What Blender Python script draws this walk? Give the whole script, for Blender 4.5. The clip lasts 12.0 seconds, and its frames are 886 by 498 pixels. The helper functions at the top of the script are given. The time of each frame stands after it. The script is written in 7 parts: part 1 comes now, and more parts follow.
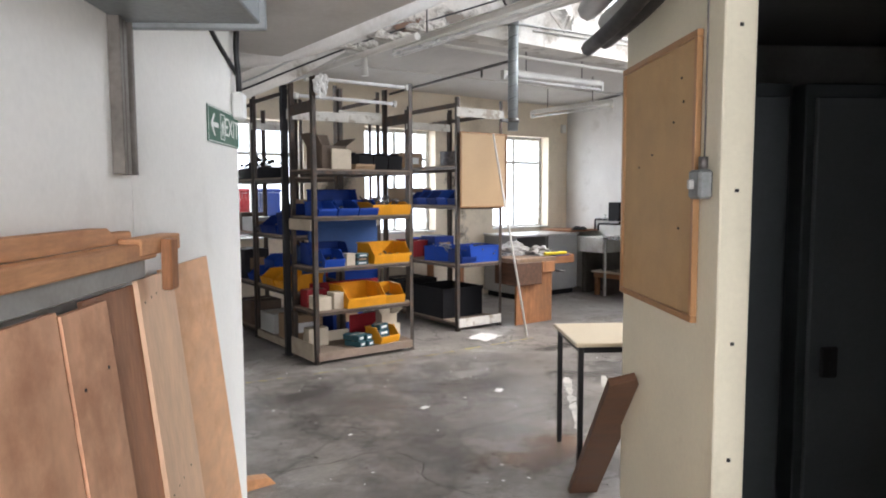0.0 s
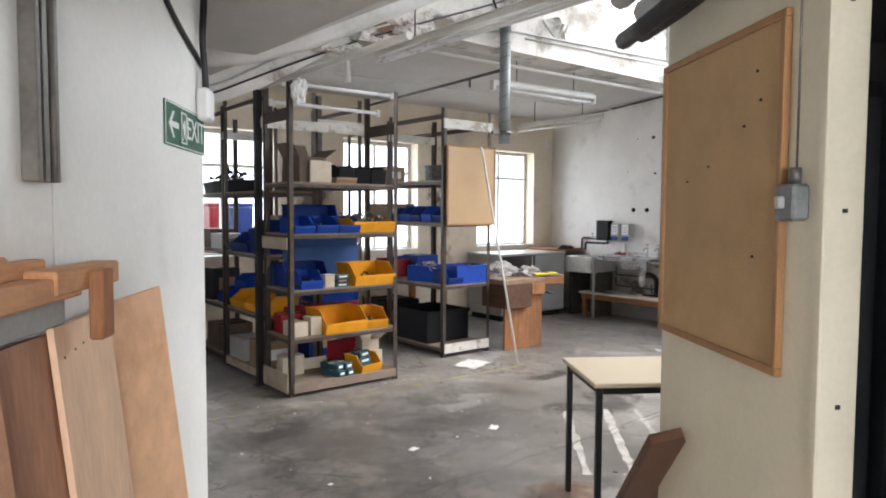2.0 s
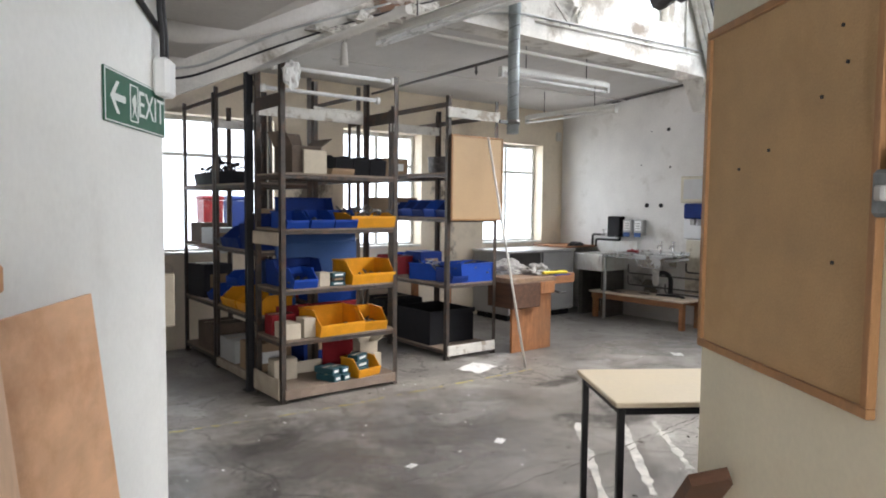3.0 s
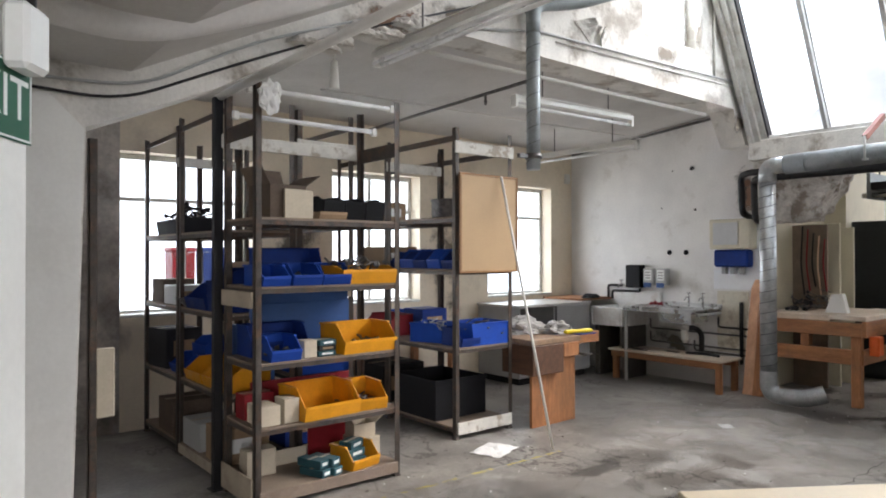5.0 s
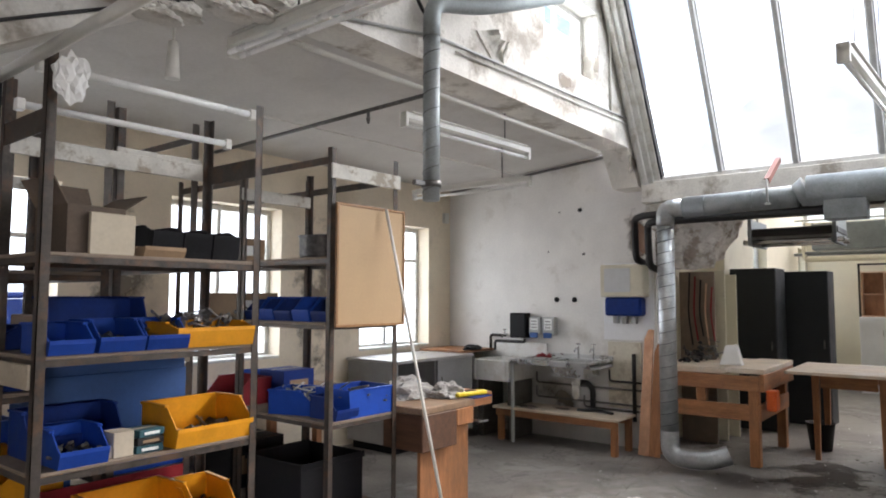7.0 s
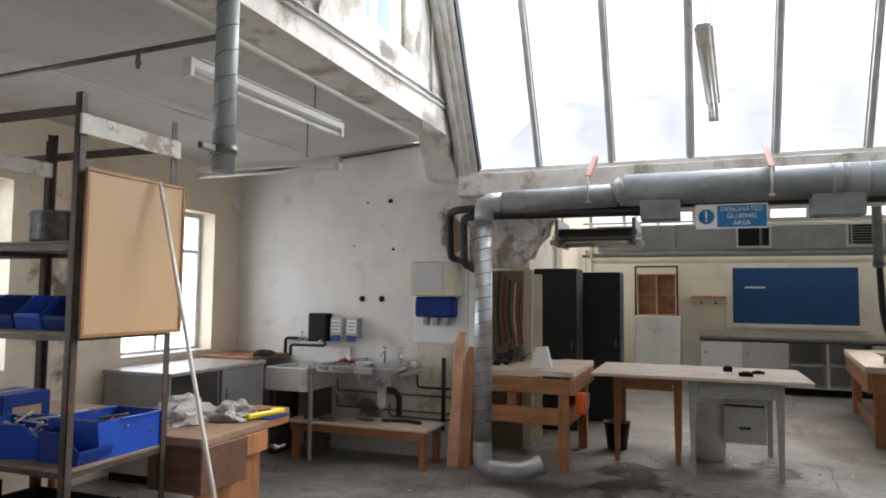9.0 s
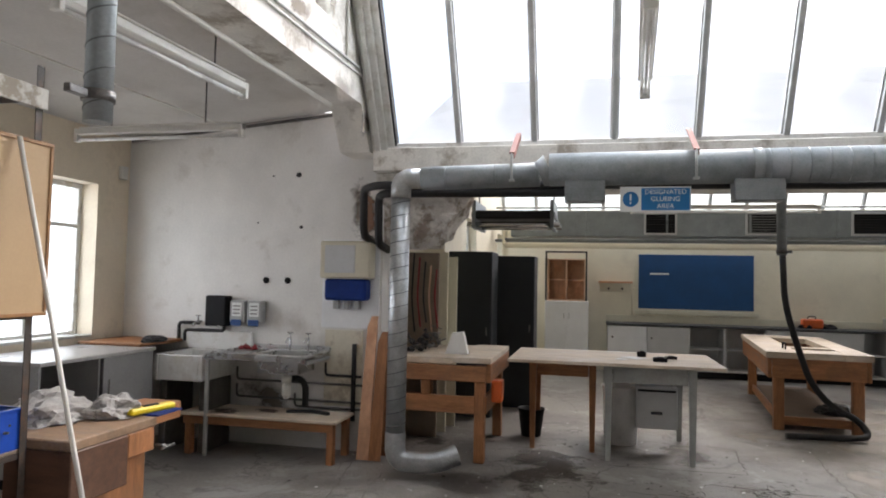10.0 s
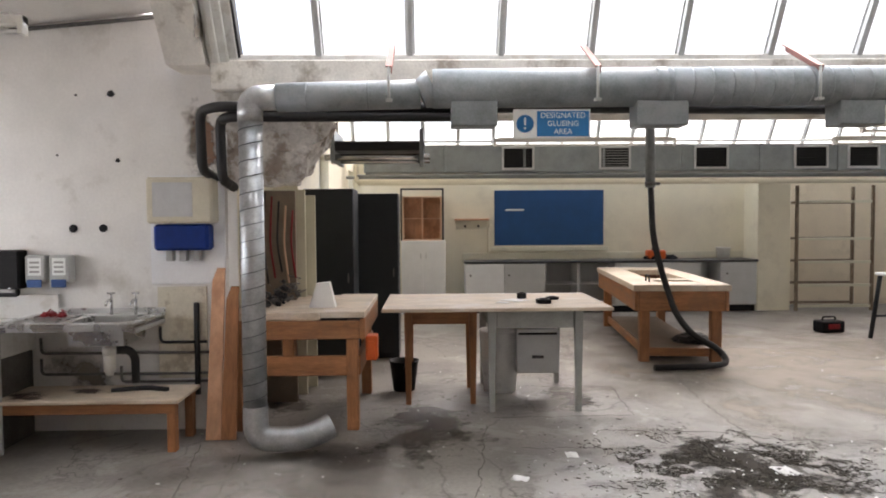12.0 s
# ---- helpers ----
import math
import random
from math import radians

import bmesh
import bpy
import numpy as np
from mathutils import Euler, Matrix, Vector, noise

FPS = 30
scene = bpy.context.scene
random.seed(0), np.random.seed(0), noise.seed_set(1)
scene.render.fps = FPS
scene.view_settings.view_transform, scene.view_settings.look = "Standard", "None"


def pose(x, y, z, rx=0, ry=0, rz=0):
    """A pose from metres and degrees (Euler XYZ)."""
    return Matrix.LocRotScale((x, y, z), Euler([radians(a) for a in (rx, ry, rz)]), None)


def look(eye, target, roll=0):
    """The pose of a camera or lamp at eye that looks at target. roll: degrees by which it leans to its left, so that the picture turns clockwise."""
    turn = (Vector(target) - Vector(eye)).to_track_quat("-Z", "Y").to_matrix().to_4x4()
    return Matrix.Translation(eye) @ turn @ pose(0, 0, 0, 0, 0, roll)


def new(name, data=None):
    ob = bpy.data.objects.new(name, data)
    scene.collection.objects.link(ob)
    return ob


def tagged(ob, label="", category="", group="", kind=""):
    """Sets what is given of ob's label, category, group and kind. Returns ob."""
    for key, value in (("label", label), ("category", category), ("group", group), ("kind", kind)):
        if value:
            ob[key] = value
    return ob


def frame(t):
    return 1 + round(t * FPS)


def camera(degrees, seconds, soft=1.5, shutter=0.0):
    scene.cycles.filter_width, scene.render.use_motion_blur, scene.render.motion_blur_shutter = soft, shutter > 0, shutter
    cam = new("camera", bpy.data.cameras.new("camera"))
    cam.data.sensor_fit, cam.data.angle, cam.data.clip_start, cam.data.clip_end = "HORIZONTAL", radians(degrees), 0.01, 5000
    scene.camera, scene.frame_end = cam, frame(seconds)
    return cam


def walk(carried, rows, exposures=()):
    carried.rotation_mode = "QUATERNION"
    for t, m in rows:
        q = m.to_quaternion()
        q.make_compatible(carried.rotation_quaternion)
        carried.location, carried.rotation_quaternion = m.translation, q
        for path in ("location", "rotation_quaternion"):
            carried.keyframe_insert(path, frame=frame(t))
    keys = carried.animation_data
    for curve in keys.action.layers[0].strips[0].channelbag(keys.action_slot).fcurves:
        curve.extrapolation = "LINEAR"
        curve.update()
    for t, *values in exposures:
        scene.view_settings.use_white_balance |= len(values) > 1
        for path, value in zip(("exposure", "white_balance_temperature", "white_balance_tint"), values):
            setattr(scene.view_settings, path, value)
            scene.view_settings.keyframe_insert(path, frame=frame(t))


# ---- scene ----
cam = camera(66.7, 12.0, soft=1.9)
PATH = [
    (0, (0.218, 0.649, 1.516), (1.404, 2.252, 1.355), -0.2),
    (0.5, (0.272, 0.673, 1.515), (1.401, 2.315, 1.335), 0.1),
    (1, (0.33, 0.727, 1.499), (1.453, 2.367, 1.277), 0.7),
    (1.5, (0.372, 0.906, 1.498), (1.567, 2.502, 1.34), 1.5),
    (2, (0.407, 1.104, 1.52), (1.657, 2.661, 1.407), 0.3),
    (2.5, (0.493, 1.233, 1.512), (1.749, 2.784, 1.38), -0.2),
    (3, (0.671, 1.394, 1.513), (1.906, 2.962, 1.385), 0.6),
    (5, (1.149, 2.269, 1.516), (2.415, 3.817, 1.535), -0.1),
    (5.5, (1.353, 2.493, 1.535), (2.572, 4.076, 1.618), 1.2),
    (6, (1.469, 2.68, 1.518), (2.714, 4.243, 1.595), 0.8),
    (6.5, (1.586, 2.958, 1.553), (3.029, 4.336, 1.691), -0.1),
    (8.5, (2.186, 3.473, 1.583), (3.915, 4.475, 1.667), 1.7),
    (9, (2.332, 3.686, 1.596), (4.198, 4.391, 1.732), 0.6),
    (9.5, (2.46, 3.808, 1.581), (4.385, 4.344, 1.653), 1.3),
    (10, (2.663, 3.869, 1.578), (4.611, 4.31, 1.672), 1.2),
    (10.5, (2.857, 3.951, 1.58), (4.823, 4.316, 1.627), 2.1),
    (11, (3.059, 4.058, 1.574), (5.043, 4.304, 1.568), 0.7),
    (11.5, (3.268, 4.189, 1.591), (5.268, 4.223, 1.565), -1.2),
    (12, (3.442, 4.244, 1.577), (5.44, 4.206, 1.497), -0.4),
]
EXPOSURE = [(0, 1.4, 6650, 17), (3, 1.27, 6650, 15), (5, 1.12, 6720, 16), (6, 1.14, 6740, 17), (8.5, 1.05, 6800, 17), (9.5, 0.92, 6800, 17), (10.5, 1.02, 6900, 18), (12, 1.4, 7080, 20)]
walk(cam, [(t, look(eye, target, roll)) for t, eye, target, roll in PATH], EXPOSURE)

# ---- daylight: overcast sky through the north lights and the side windows
world = bpy.data.worlds.new("sky")
scene.world = world
world.use_nodes = True
_wn = world.node_tree.nodes
_sky = _wn.new("ShaderNodeTexSky")
_sky.sky_type = "NISHITA"
_sky.sun_disc = False
_sky.sun_elevation = radians(48)
_sky.sun_rotation = radians(117)
_sky.dust_density = 2.5
_sky.air_density = 1.0
_sky.ozone_density = 0.6
world.node_tree.links.new(_sky.outputs[0], _wn["Background"].inputs[0])
_wn["Background"].inputs[1].default_value = 0.15
sun_data = bpy.data.lights.new("sun", "SUN")
sun_data.energy, sun_data.angle, sun_data.color = 1.9, radians(40), (1.0, 0.97, 0.93)
sun = new("sun", sun_data)
sun.matrix_world = look((20, -10, 24), (0, 0, 0))


# ---- materials
def material(name, base, rough=0.6, metal=0.0, vary=0.12, scale=6.0, fine=60.0, bump=0.15, tint=None, tint_amount=0.0,
             tint_scale=1.5, tint_low=0.5, tint_high=0.62, grain=None, per_piece=0.0, spec=0.4):
    """A surface with broad and fine variation, optional stains of a second colour, and optional grain stretched along one axis."""
    m = bpy.data.materials.new(name)
    m.use_nodes = True
    n, l = m.node_tree.nodes, m.node_tree.links
    p = n["Principled BSDF"]
    p.inputs["Roughness"].default_value, p.inputs["Metallic"].default_value = rough, metal
    p.inputs["Specular IOR Level"].default_value = spec
    co = n.new("ShaderNodeTexCoord")
    src = co.outputs["Object"]
    if grain:
        mp = n.new("ShaderNodeMapping")
        mp.inputs["Scale"].default_value = grain
        l.new(src, mp.inputs["Vector"])
        gsrc = mp.outputs["Vector"]
    else:
        gsrc = src
    broad = n.new("ShaderNodeTexNoise")
    broad.inputs["Scale"].default_value, broad.inputs["Detail"].default_value, broad.inputs["Roughness"].default_value = scale, 5, 0.6
    l.new(gsrc, broad.inputs["Vector"])
    small = n.new("ShaderNodeTexNoise")
    small.inputs["Scale"].default_value, small.inputs["Detail"].default_value = fine, 3
    l.new(gsrc, small.inputs["Vector"])
    both = n.new("ShaderNodeMath")
    both.operation = "MULTIPLY_ADD"
    both.inputs[1].default_value = 0.45
    l.new(small.outputs["Fac"], both.inputs[0])
    l.new(broad.outputs["Fac"], both.inputs[2])
    ramp = n.new("ShaderNodeValToRGB")
    lo, hi = 1 - vary * 1.6, 1 + vary
    ramp.color_ramp.elements[0].position, ramp.color_ramp.elements[1].position = 0.45, 1.0
    ramp.color_ramp.elements[0].color = (*[min(1, c * lo) for c in base], 1)
    ramp.color_ramp.elements[1].color = (*[min(1, c * hi) for c in base], 1)
    l.new(both.outputs[0], ramp.inputs["Fac"])
    col = ramp.outputs["Color"]
    if tint:
        st = n.new("ShaderNodeTexNoise")
        st.inputs["Scale"].default_value, st.inputs["Detail"].default_value, st.inputs["Roughness"].default_value = tint_scale, 8, 0.68
        l.new(src, st.inputs["Vector"])
        sr = n.new("ShaderNodeMapRange")
        sr.inputs["From Min"].default_value, sr.inputs["From Max"].default_value = tint_low, tint_high
        sr.inputs["To Max"].default_value = tint_amount
        l.new(st.outputs["Fac"], sr.inputs["Value"])
        mx = n.new("ShaderNodeMix")
        mx.data_type = "RGBA"
        mx.inputs["B"].default_value = (*tint, 1)
        l.new(sr.outputs["Result"], mx.inputs["Factor"])
        l.new(col, mx.inputs["A"])
        col = mx.outputs["Result"]
    if per_piece:
        info = n.new("ShaderNodeObjectInfo")
        pr = n.new("ShaderNodeMapRange")
        pr.inputs["To Min"].default_value, pr.inputs["To Max"].default_value = 1 - per_piece, 1 + per_piece
        l.new(info.outputs["Random"], pr.inputs["Value"])
        hv = n.new("ShaderNodeHueSaturation")
        l.new(pr.outputs["Result"], hv.inputs["Value"])
        l.new(col, hv.inputs["Color"])
        col = hv.outputs["Color"]
    l.new(col, p.inputs["Base Color"])
    rr = n.new("ShaderNodeMapRange")
    rr.inputs["From Min"].default_value, rr.inputs["From Max"].default_value = 0.3, 0.75
    rr.inputs["To Min"].default_value, rr.inputs["To Max"].default_value = max(0.05, rough - 0.12), min(1, rough + 0.12)
    l.new(broad.outputs["Fac"], rr.inputs["Value"])
    l.new(rr.outputs["Result"], p.inputs["Roughness"])
    if bump:
        bp = n.new("ShaderNodeBump")
        bp.inputs["Strength"].default_value, bp.inputs["Distance"].default_value = bump, 0.01
        l.new(both.outputs[0], bp.inputs["Height"])
        l.new(bp.outputs["Normal"], p.inputs["Normal"])
    return m


def glass(name, haze=0.0, colour=(0.9, 0.95, 0.97)):
    m = bpy.data.materials.new(name)
    m.use_nodes = True
    n, l = m.node_tree.nodes, m.node_tree.links
    n.remove(n["Principled BSDF"])
    tr, gl, mx, fr = n.new("ShaderNodeBsdfTransparent"), n.new("ShaderNodeBsdfGlossy"), n.new("ShaderNodeMixShader"), n.new("ShaderNodeLayerWeight")
    tr.inputs[0].default_value = (*colour, 1)
    gl.inputs["Roughness"].default_value = 0.08
    steep, gloss = n.new("ShaderNodeMath"), n.new("ShaderNodeMath")
    steep.operation, gloss.operation = "POWER", "MULTIPLY_ADD"
    steep.inputs[1].default_value, gloss.inputs[1].default_value, gloss.inputs[2].default_value = 4.0, 0.35, 0.04
    l.new(fr.outputs["Facing"], steep.inputs[0])
    l.new(steep.outputs[0], gloss.inputs[0])
    l.new(gloss.outputs[0], mx.inputs[0])
    l.new(tr.outputs[0], mx.inputs[1])
    l.new(gl.outputs[0], mx.inputs[2])
    last = mx.outputs[0]
    if haze:
        df, m2, nz, rg, co = n.new("ShaderNodeBsdfTranslucent"), n.new("ShaderNodeMixShader"), n.new("ShaderNodeTexNoise"), n.new("ShaderNodeMapRange"), n.new("ShaderNodeTexCoord")
        df.inputs[0].default_value = (0.8, 0.84, 0.86, 1)
        nz.inputs["Scale"].default_value, nz.inputs["Detail"].default_value = 1.2, 6
        l.new(co.outputs["Object"], nz.inputs["Vector"])
        rg.inputs["From Min"].default_value, rg.inputs["From Max"].default_value, rg.inputs["To Max"].default_value = 0.4, 0.7, haze
        l.new(nz.outputs["Fac"], rg.inputs["Value"])
        l.new(rg.outputs["Result"], m2.inputs[0])
        l.new(last, m2.inputs[1])
        l.new(df.outputs[0], m2.inputs[2])
        last = m2.outputs[0]
    l.new(last, n["Material Output"].inputs[0])
    return m


WHITE_WALL = material("old white wall paint", (0.79, 0.78, 0.755), 0.7, vary=0.07, scale=2.2, fine=45, bump=0.2, tint=(0.36, 0.32, 0.26), tint_amount=0.6, tint_scale=1.4, tint_low=0.55, tint_high=0.72)
GABLE_PAINT = material("flaking white paint", (0.74, 0.72, 0.67), 0.75, vary=0.14, scale=3.5, fine=50, bump=0.5, tint=(0.30, 0.26, 0.21), tint_amount=0.85, tint_scale=2.6, tint_low=0.52, tint_high=0.64)
PARTITION = material("off white panel paint", (0.80, 0.80, 0.76), 0.55, vary=0.05, scale=2.0, fine=50, bump=0.08, tint=(0.5, 0.48, 0.43), tint_amount=0.35, tint_scale=1.6, tint_low=0.57, tint_high=0.75)
CREAM_PANEL = material("cream gloss panel paint", (0.72, 0.69, 0.55), 0.45, vary=0.06, scale=2.0, fine=60, bump=0.1, tint=(0.4, 0.36, 0.26), tint_amount=0.4, tint_scale=2.2, tint_low=0.58, tint_high=0.72)
CREAM_WALL = material("cream wall paint", (0.82, 0.77, 0.62), 0.7, vary=0.06, scale=2.0, fine=50, bump=0.15, tint=(0.45, 0.4, 0.3), tint_amount=0.4, tint_scale=1.3, tint_low=0.57, tint_high=0.75)
CREAM_AGED_SHADE = material("old and shaded cream wall paint", (0.76, 0.67, 0.53), 0.7, vary=0.07, scale=2.2, fine=45, bump=0.2, tint=(0.40, 0.33, 0.25), tint_amount=0.5, tint_scale=1.4, tint_low=0.55, tint_high=0.72)
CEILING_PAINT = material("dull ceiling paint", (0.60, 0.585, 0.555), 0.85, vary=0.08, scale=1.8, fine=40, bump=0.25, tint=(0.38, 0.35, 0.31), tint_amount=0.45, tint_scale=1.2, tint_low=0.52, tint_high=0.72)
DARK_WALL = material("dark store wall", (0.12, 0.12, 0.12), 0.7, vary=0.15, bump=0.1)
CONCRETE = material("worn concrete", (0.275, 0.258, 0.234), 0.45, vary=0.24, scale=1.6, fine=35, bump=0.25, tint=(0.10, 0.094, 0.086), tint_amount=0.85, tint_scale=0.9, tint_low=0.5, tint_high=0.7)


def add_hair_cracks(m, amount=0.85):
    """Thin wandering dirt lines, gathered in places."""
    n, l = m.node_tree.nodes, m.node_tree.links
    p = n["Principled BSDF"]
    co = n.new("ShaderNodeTexCoord")
    a, k = n.new("ShaderNodeTexNoise"), n.new("ShaderNodeTexNoise")
    a.inputs["Scale"].default_value, a.inputs["Detail"].default_value, a.inputs["Roughness"].default_value, a.inputs["Distortion"].default_value = 0.8, 7, 0.62, 0.6
    k.inputs["Scale"].default_value, k.inputs["Detail"].default_value = 0.7, 3
    l.new(co.outputs["Object"], a.inputs["Vector"])
    l.new(co.outputs["Object"], k.inputs["Vector"])
    d, ab, mr, km, mul, mx = (n.new("ShaderNodeMath"), n.new("ShaderNodeMath"), n.new("ShaderNodeMapRange"), n.new("ShaderNodeMapRange"), n.new("ShaderNodeMath"), n.new("ShaderNodeMix"))
    d.operation, ab.operation, mul.operation = "SUBTRACT", "ABSOLUTE", "MULTIPLY"
    d.inputs[1].default_value = 0.5
    l.new(a.outputs["Fac"], d.inputs[0])
    l.new(d.outputs[0], ab.inputs[0])
    mr.inputs["From Min"].default_value, mr.inputs["From Max"].default_value = 0.0, 0.012
    mr.inputs["To Min"].default_value, mr.inputs["To Max"].default_value = amount, 0.0
    l.new(ab.outputs[0], mr.inputs["Value"])
    km.inputs["From Min"].default_value, km.inputs["From Max"].default_value = 0.46, 0.6
    l.new(k.outputs["Fac"], km.inputs["Value"])
    l.new(mr.outputs["Result"], mul.inputs[0])
    l.new(km.outputs["Result"], mul.inputs[1])
    mx.data_type = "RGBA"
    mx.inputs["B"].default_value = (0.05, 0.045, 0.04, 1)
    l.new(mul.outputs[0], mx.inputs["Factor"])
    old = p.inputs["Base Color"].links[0].from_socket
    l.new(old, mx.inputs["A"])
    l.new(mx.outputs["Result"], p.inputs["Base Color"])


add_hair_cracks(CONCRETE)


def add_worn_skin(m):
    """Hard-edged pale and dark flakes of the floor's skin, and a sparse net of wandering cracks."""
    n, l = m.node_tree.nodes, m.node_tree.links
    p = n["Principled BSDF"]
    co = n.new("ShaderNodeTexCoord")
    for seed, scale, edge, colour, amount in ((3.0, 1.1, 0.56, (0.40, 0.39, 0.37), 0.55), (11.0, 1.7, 0.60, (0.12, 0.115, 0.108), 0.6), (23.0, 6.0, 0.66, (0.10, 0.095, 0.088), 0.6)):
        mv, nz, mr, mx = n.new("ShaderNodeMapping"), n.new("ShaderNodeTexNoise"), n.new("ShaderNodeMapRange"), n.new("ShaderNodeMix")
        mv.inputs["Location"].default_value = (seed, seed * 2, 0)
        l.new(co.outputs["Object"], mv.inputs["Vector"])
        l.new(mv.outputs[0], nz.inputs["Vector"])
        nz.inputs["Scale"].default_value, nz.inputs["Detail"].default_value, nz.inputs["Roughness"].default_value, nz.inputs["Distortion"].default_value = scale, 9, 0.66, 0.3
        mr.inputs["From Min"].default_value, mr.inputs["From Max"].default_value, mr.inputs["To Max"].default_value = edge, edge + 0.05, amount
        l.new(nz.outputs["Fac"], mr.inputs["Value"])
        mx.data_type = "RGBA"
        mx.inputs["B"].default_value = (*colour, 1)
        l.new(mr.outputs["Result"], mx.inputs["Factor"])
        l.new(p.inputs["Base Color"].links[0].from_socket, mx.inputs["A"])
        l.new(mx.outputs["Result"], p.inputs["Base Color"])
    bend_n, add, vo, mr, mx = n.new("ShaderNodeTexNoise"), n.new("ShaderNodeVectorMath"), n.new("ShaderNodeTexVoronoi"), n.new("ShaderNodeMapRange"), n.new("ShaderNodeMix")
    bend_n.inputs["Scale"].default_value, bend_n.inputs["Detail"].default_value = 1.6, 6
    l.new(co.outputs["Object"], bend_n.inputs["Vector"])
    add.operation = "MULTIPLY_ADD"
    add.inputs[1].default_value = (0.7, 0.7, 0)
    l.new(bend_n.outputs["Color"], add.inputs[0])
    l.new(co.outputs["Object"], add.inputs[2])
    vo.feature = "DISTANCE_TO_EDGE"
    vo.inputs["Scale"].default_value = 0.55
    l.new(add.outputs[0], vo.inputs["Vector"])
    mr.inputs["From Min"].default_value, mr.inputs["From Max"].default_value = 0.0, 0.006
    mr.inputs["To Min"].default_value, mr.inputs["To Max"].default_value = 0.5, 0.0
    l.new(vo.outputs["Distance"], mr.inputs["Value"])
    mx.data_type = "RGBA"
    mx.inputs["B"].default_value = (0.06, 0.055, 0.05, 1)
    l.new(mr.outputs["Result"], mx.inputs["Factor"])
    l.new(p.inputs["Base Color"].links[0].from_socket, mx.inputs["A"])
    l.new(mx.outputs["Result"], p.inputs["Base Color"])


add_worn_skin(CONCRETE)
CRACK = material("dirt filled crack", (0.11, 0.10, 0.09), 0.95, vary=0.3, bump=0.3)
MOSS = material("black dirt and moss", (0.055, 0.046, 0.032), 0.95, vary=0.5, scale=14, bump=0.6, per_piece=0.2)
YELLOW_TAPE = material("worn yellow floor tape", (0.5, 0.42, 0.12), 0.6, vary=0.3, scale=20, tint=(0.3, 0.29, 0.27), tint_amount=1.0, tint_scale=9, tint_low=0.45, tint_high=0.52)
GALV = material("galvanised steel", (0.25, 0.275, 0.285), 0.6, 0.5, vary=0.22, scale=9, fine=70, bump=0.05, tint=(0.3, 0.31, 0.32), tint_amount=0.5, tint_scale=4)
GALV_BRIGHT = material("bright galvanised steel", (0.50, 0.52, 0.53), 0.4, 0.85, vary=0.2, scale=9, fine=70, bump=0.04, tint=(0.3, 0.32, 0.33), tint_amount=0.5, tint_scale=5)
GALV_DULL = material("dull galvanised sheet", (0.30, 0.33, 0.335), 0.55, 0.5, vary=0.18, scale=5, fine=60, bump=0.05)
RACK_STEEL = material("brown rack steel", (0.085, 0.072, 0.062), 0.5, 0.35, vary=0.3, scale=12, bump=0.1, tint=(0.2, 0.1, 0.05), tint_amount=0.4, tint_scale=8)
TAN_STEEL = material("rusty tan rack steel", (0.24, 0.185, 0.13), 0.55, 0.2, vary=0.25, scale=10, bump=0.08, tint=(0.16, 0.08, 0.04), tint_amount=0.5, tint_scale=6)
BLACK_STEEL = material("black painted steel", (0.022, 0.022, 0.024), 0.45, 0.2, vary=0.25, bump=0.05)
CABINET_BLACK = material("charcoal cabinet paint", (0.024, 0.029, 0.034), 0.5, 0.1, vary=0.2, scale=3, bump=0.04)
LOCKER = material("dark grey locker paint", (0.06, 0.07, 0.075), 0.5, 0.1, vary=0.12, scale=3, bump=0.04)
LOCKER_EDGE = material("dark blue grey frame paint", (0.03, 0.037, 0.042), 0.5, 0.1, vary=0.15, bump=0.04)
PINE = material("worn pine", (0.38, 0.165, 0.07), 0.6, vary=0.3, scale=2.2, fine=14, bump=0.12, grain=(9, 9, 1.2), tint=(0.2, 0.11, 0.06), tint_amount=0.5, tint_scale=3, per_piece=0.12)
PINE_X = material("worn pine along x", (0.38, 0.165, 0.07), 0.6, vary=0.3, scale=2.2, fine=14, bump=0.12, grain=(1.2, 9, 9), tint=(0.2, 0.11, 0.06), tint_amount=0.5, tint_scale=3, per_piece=0.12)
PINE_Y = material("worn pine along y", (0.38, 0.165, 0.07), 0.6, vary=0.3, scale=2.2, fine=14, bump=0.12, grain=(9, 1.2, 9), tint=(0.2, 0.11, 0.06), tint_amount=0.5, tint_scale=3, per_piece=0.12)
BENCH_TOP = material("dusty bench top", (0.64, 0.53, 0.41), 0.65, vary=0.22, scale=2.5, fine=30, bump=0.1, grain=(6, 1.5, 6), tint=(0.66, 0.60, 0.53), tint_amount=0.7, tint_scale=2.5)
BROWN_TOP = material("worn brown bench top", (0.27, 0.175, 0.11), 0.65, vary=0.25, scale=2.5, fine=30, bump=0.1, grain=(6, 1.5, 6), tint=(0.40, 0.33, 0.26), tint_amount=0.55, tint_scale=3)
PLY = material("reddish plywood", (0.70, 0.40, 0.245), 0.6, vary=0.2, scale=2.0, fine=9, bump=0.04, grain=(2.6, 2.6, 1.3), tint=(0.36, 0.155, 0.08), tint_amount=0.8, tint_scale=3.2, tint_low=0.47, tint_high=0.7)
PLY_LIGHT = material("orange plywood", (0.74, 0.435, 0.25), 0.6, vary=0.12, scale=2.2, fine=9, bump=0.03, grain=(1.6, 1.6, 4.0), tint=(0.50, 0.24, 0.11), tint_amount=0.7, tint_scale=3.0, tint_low=0.48, tint_high=0.66)
PLY_PALE = material("pale pine plywood", (0.79, 0.54, 0.36), 0.6, vary=0.12, scale=2.2, fine=18, bump=0.04, grain=(5, 5, 1.2))
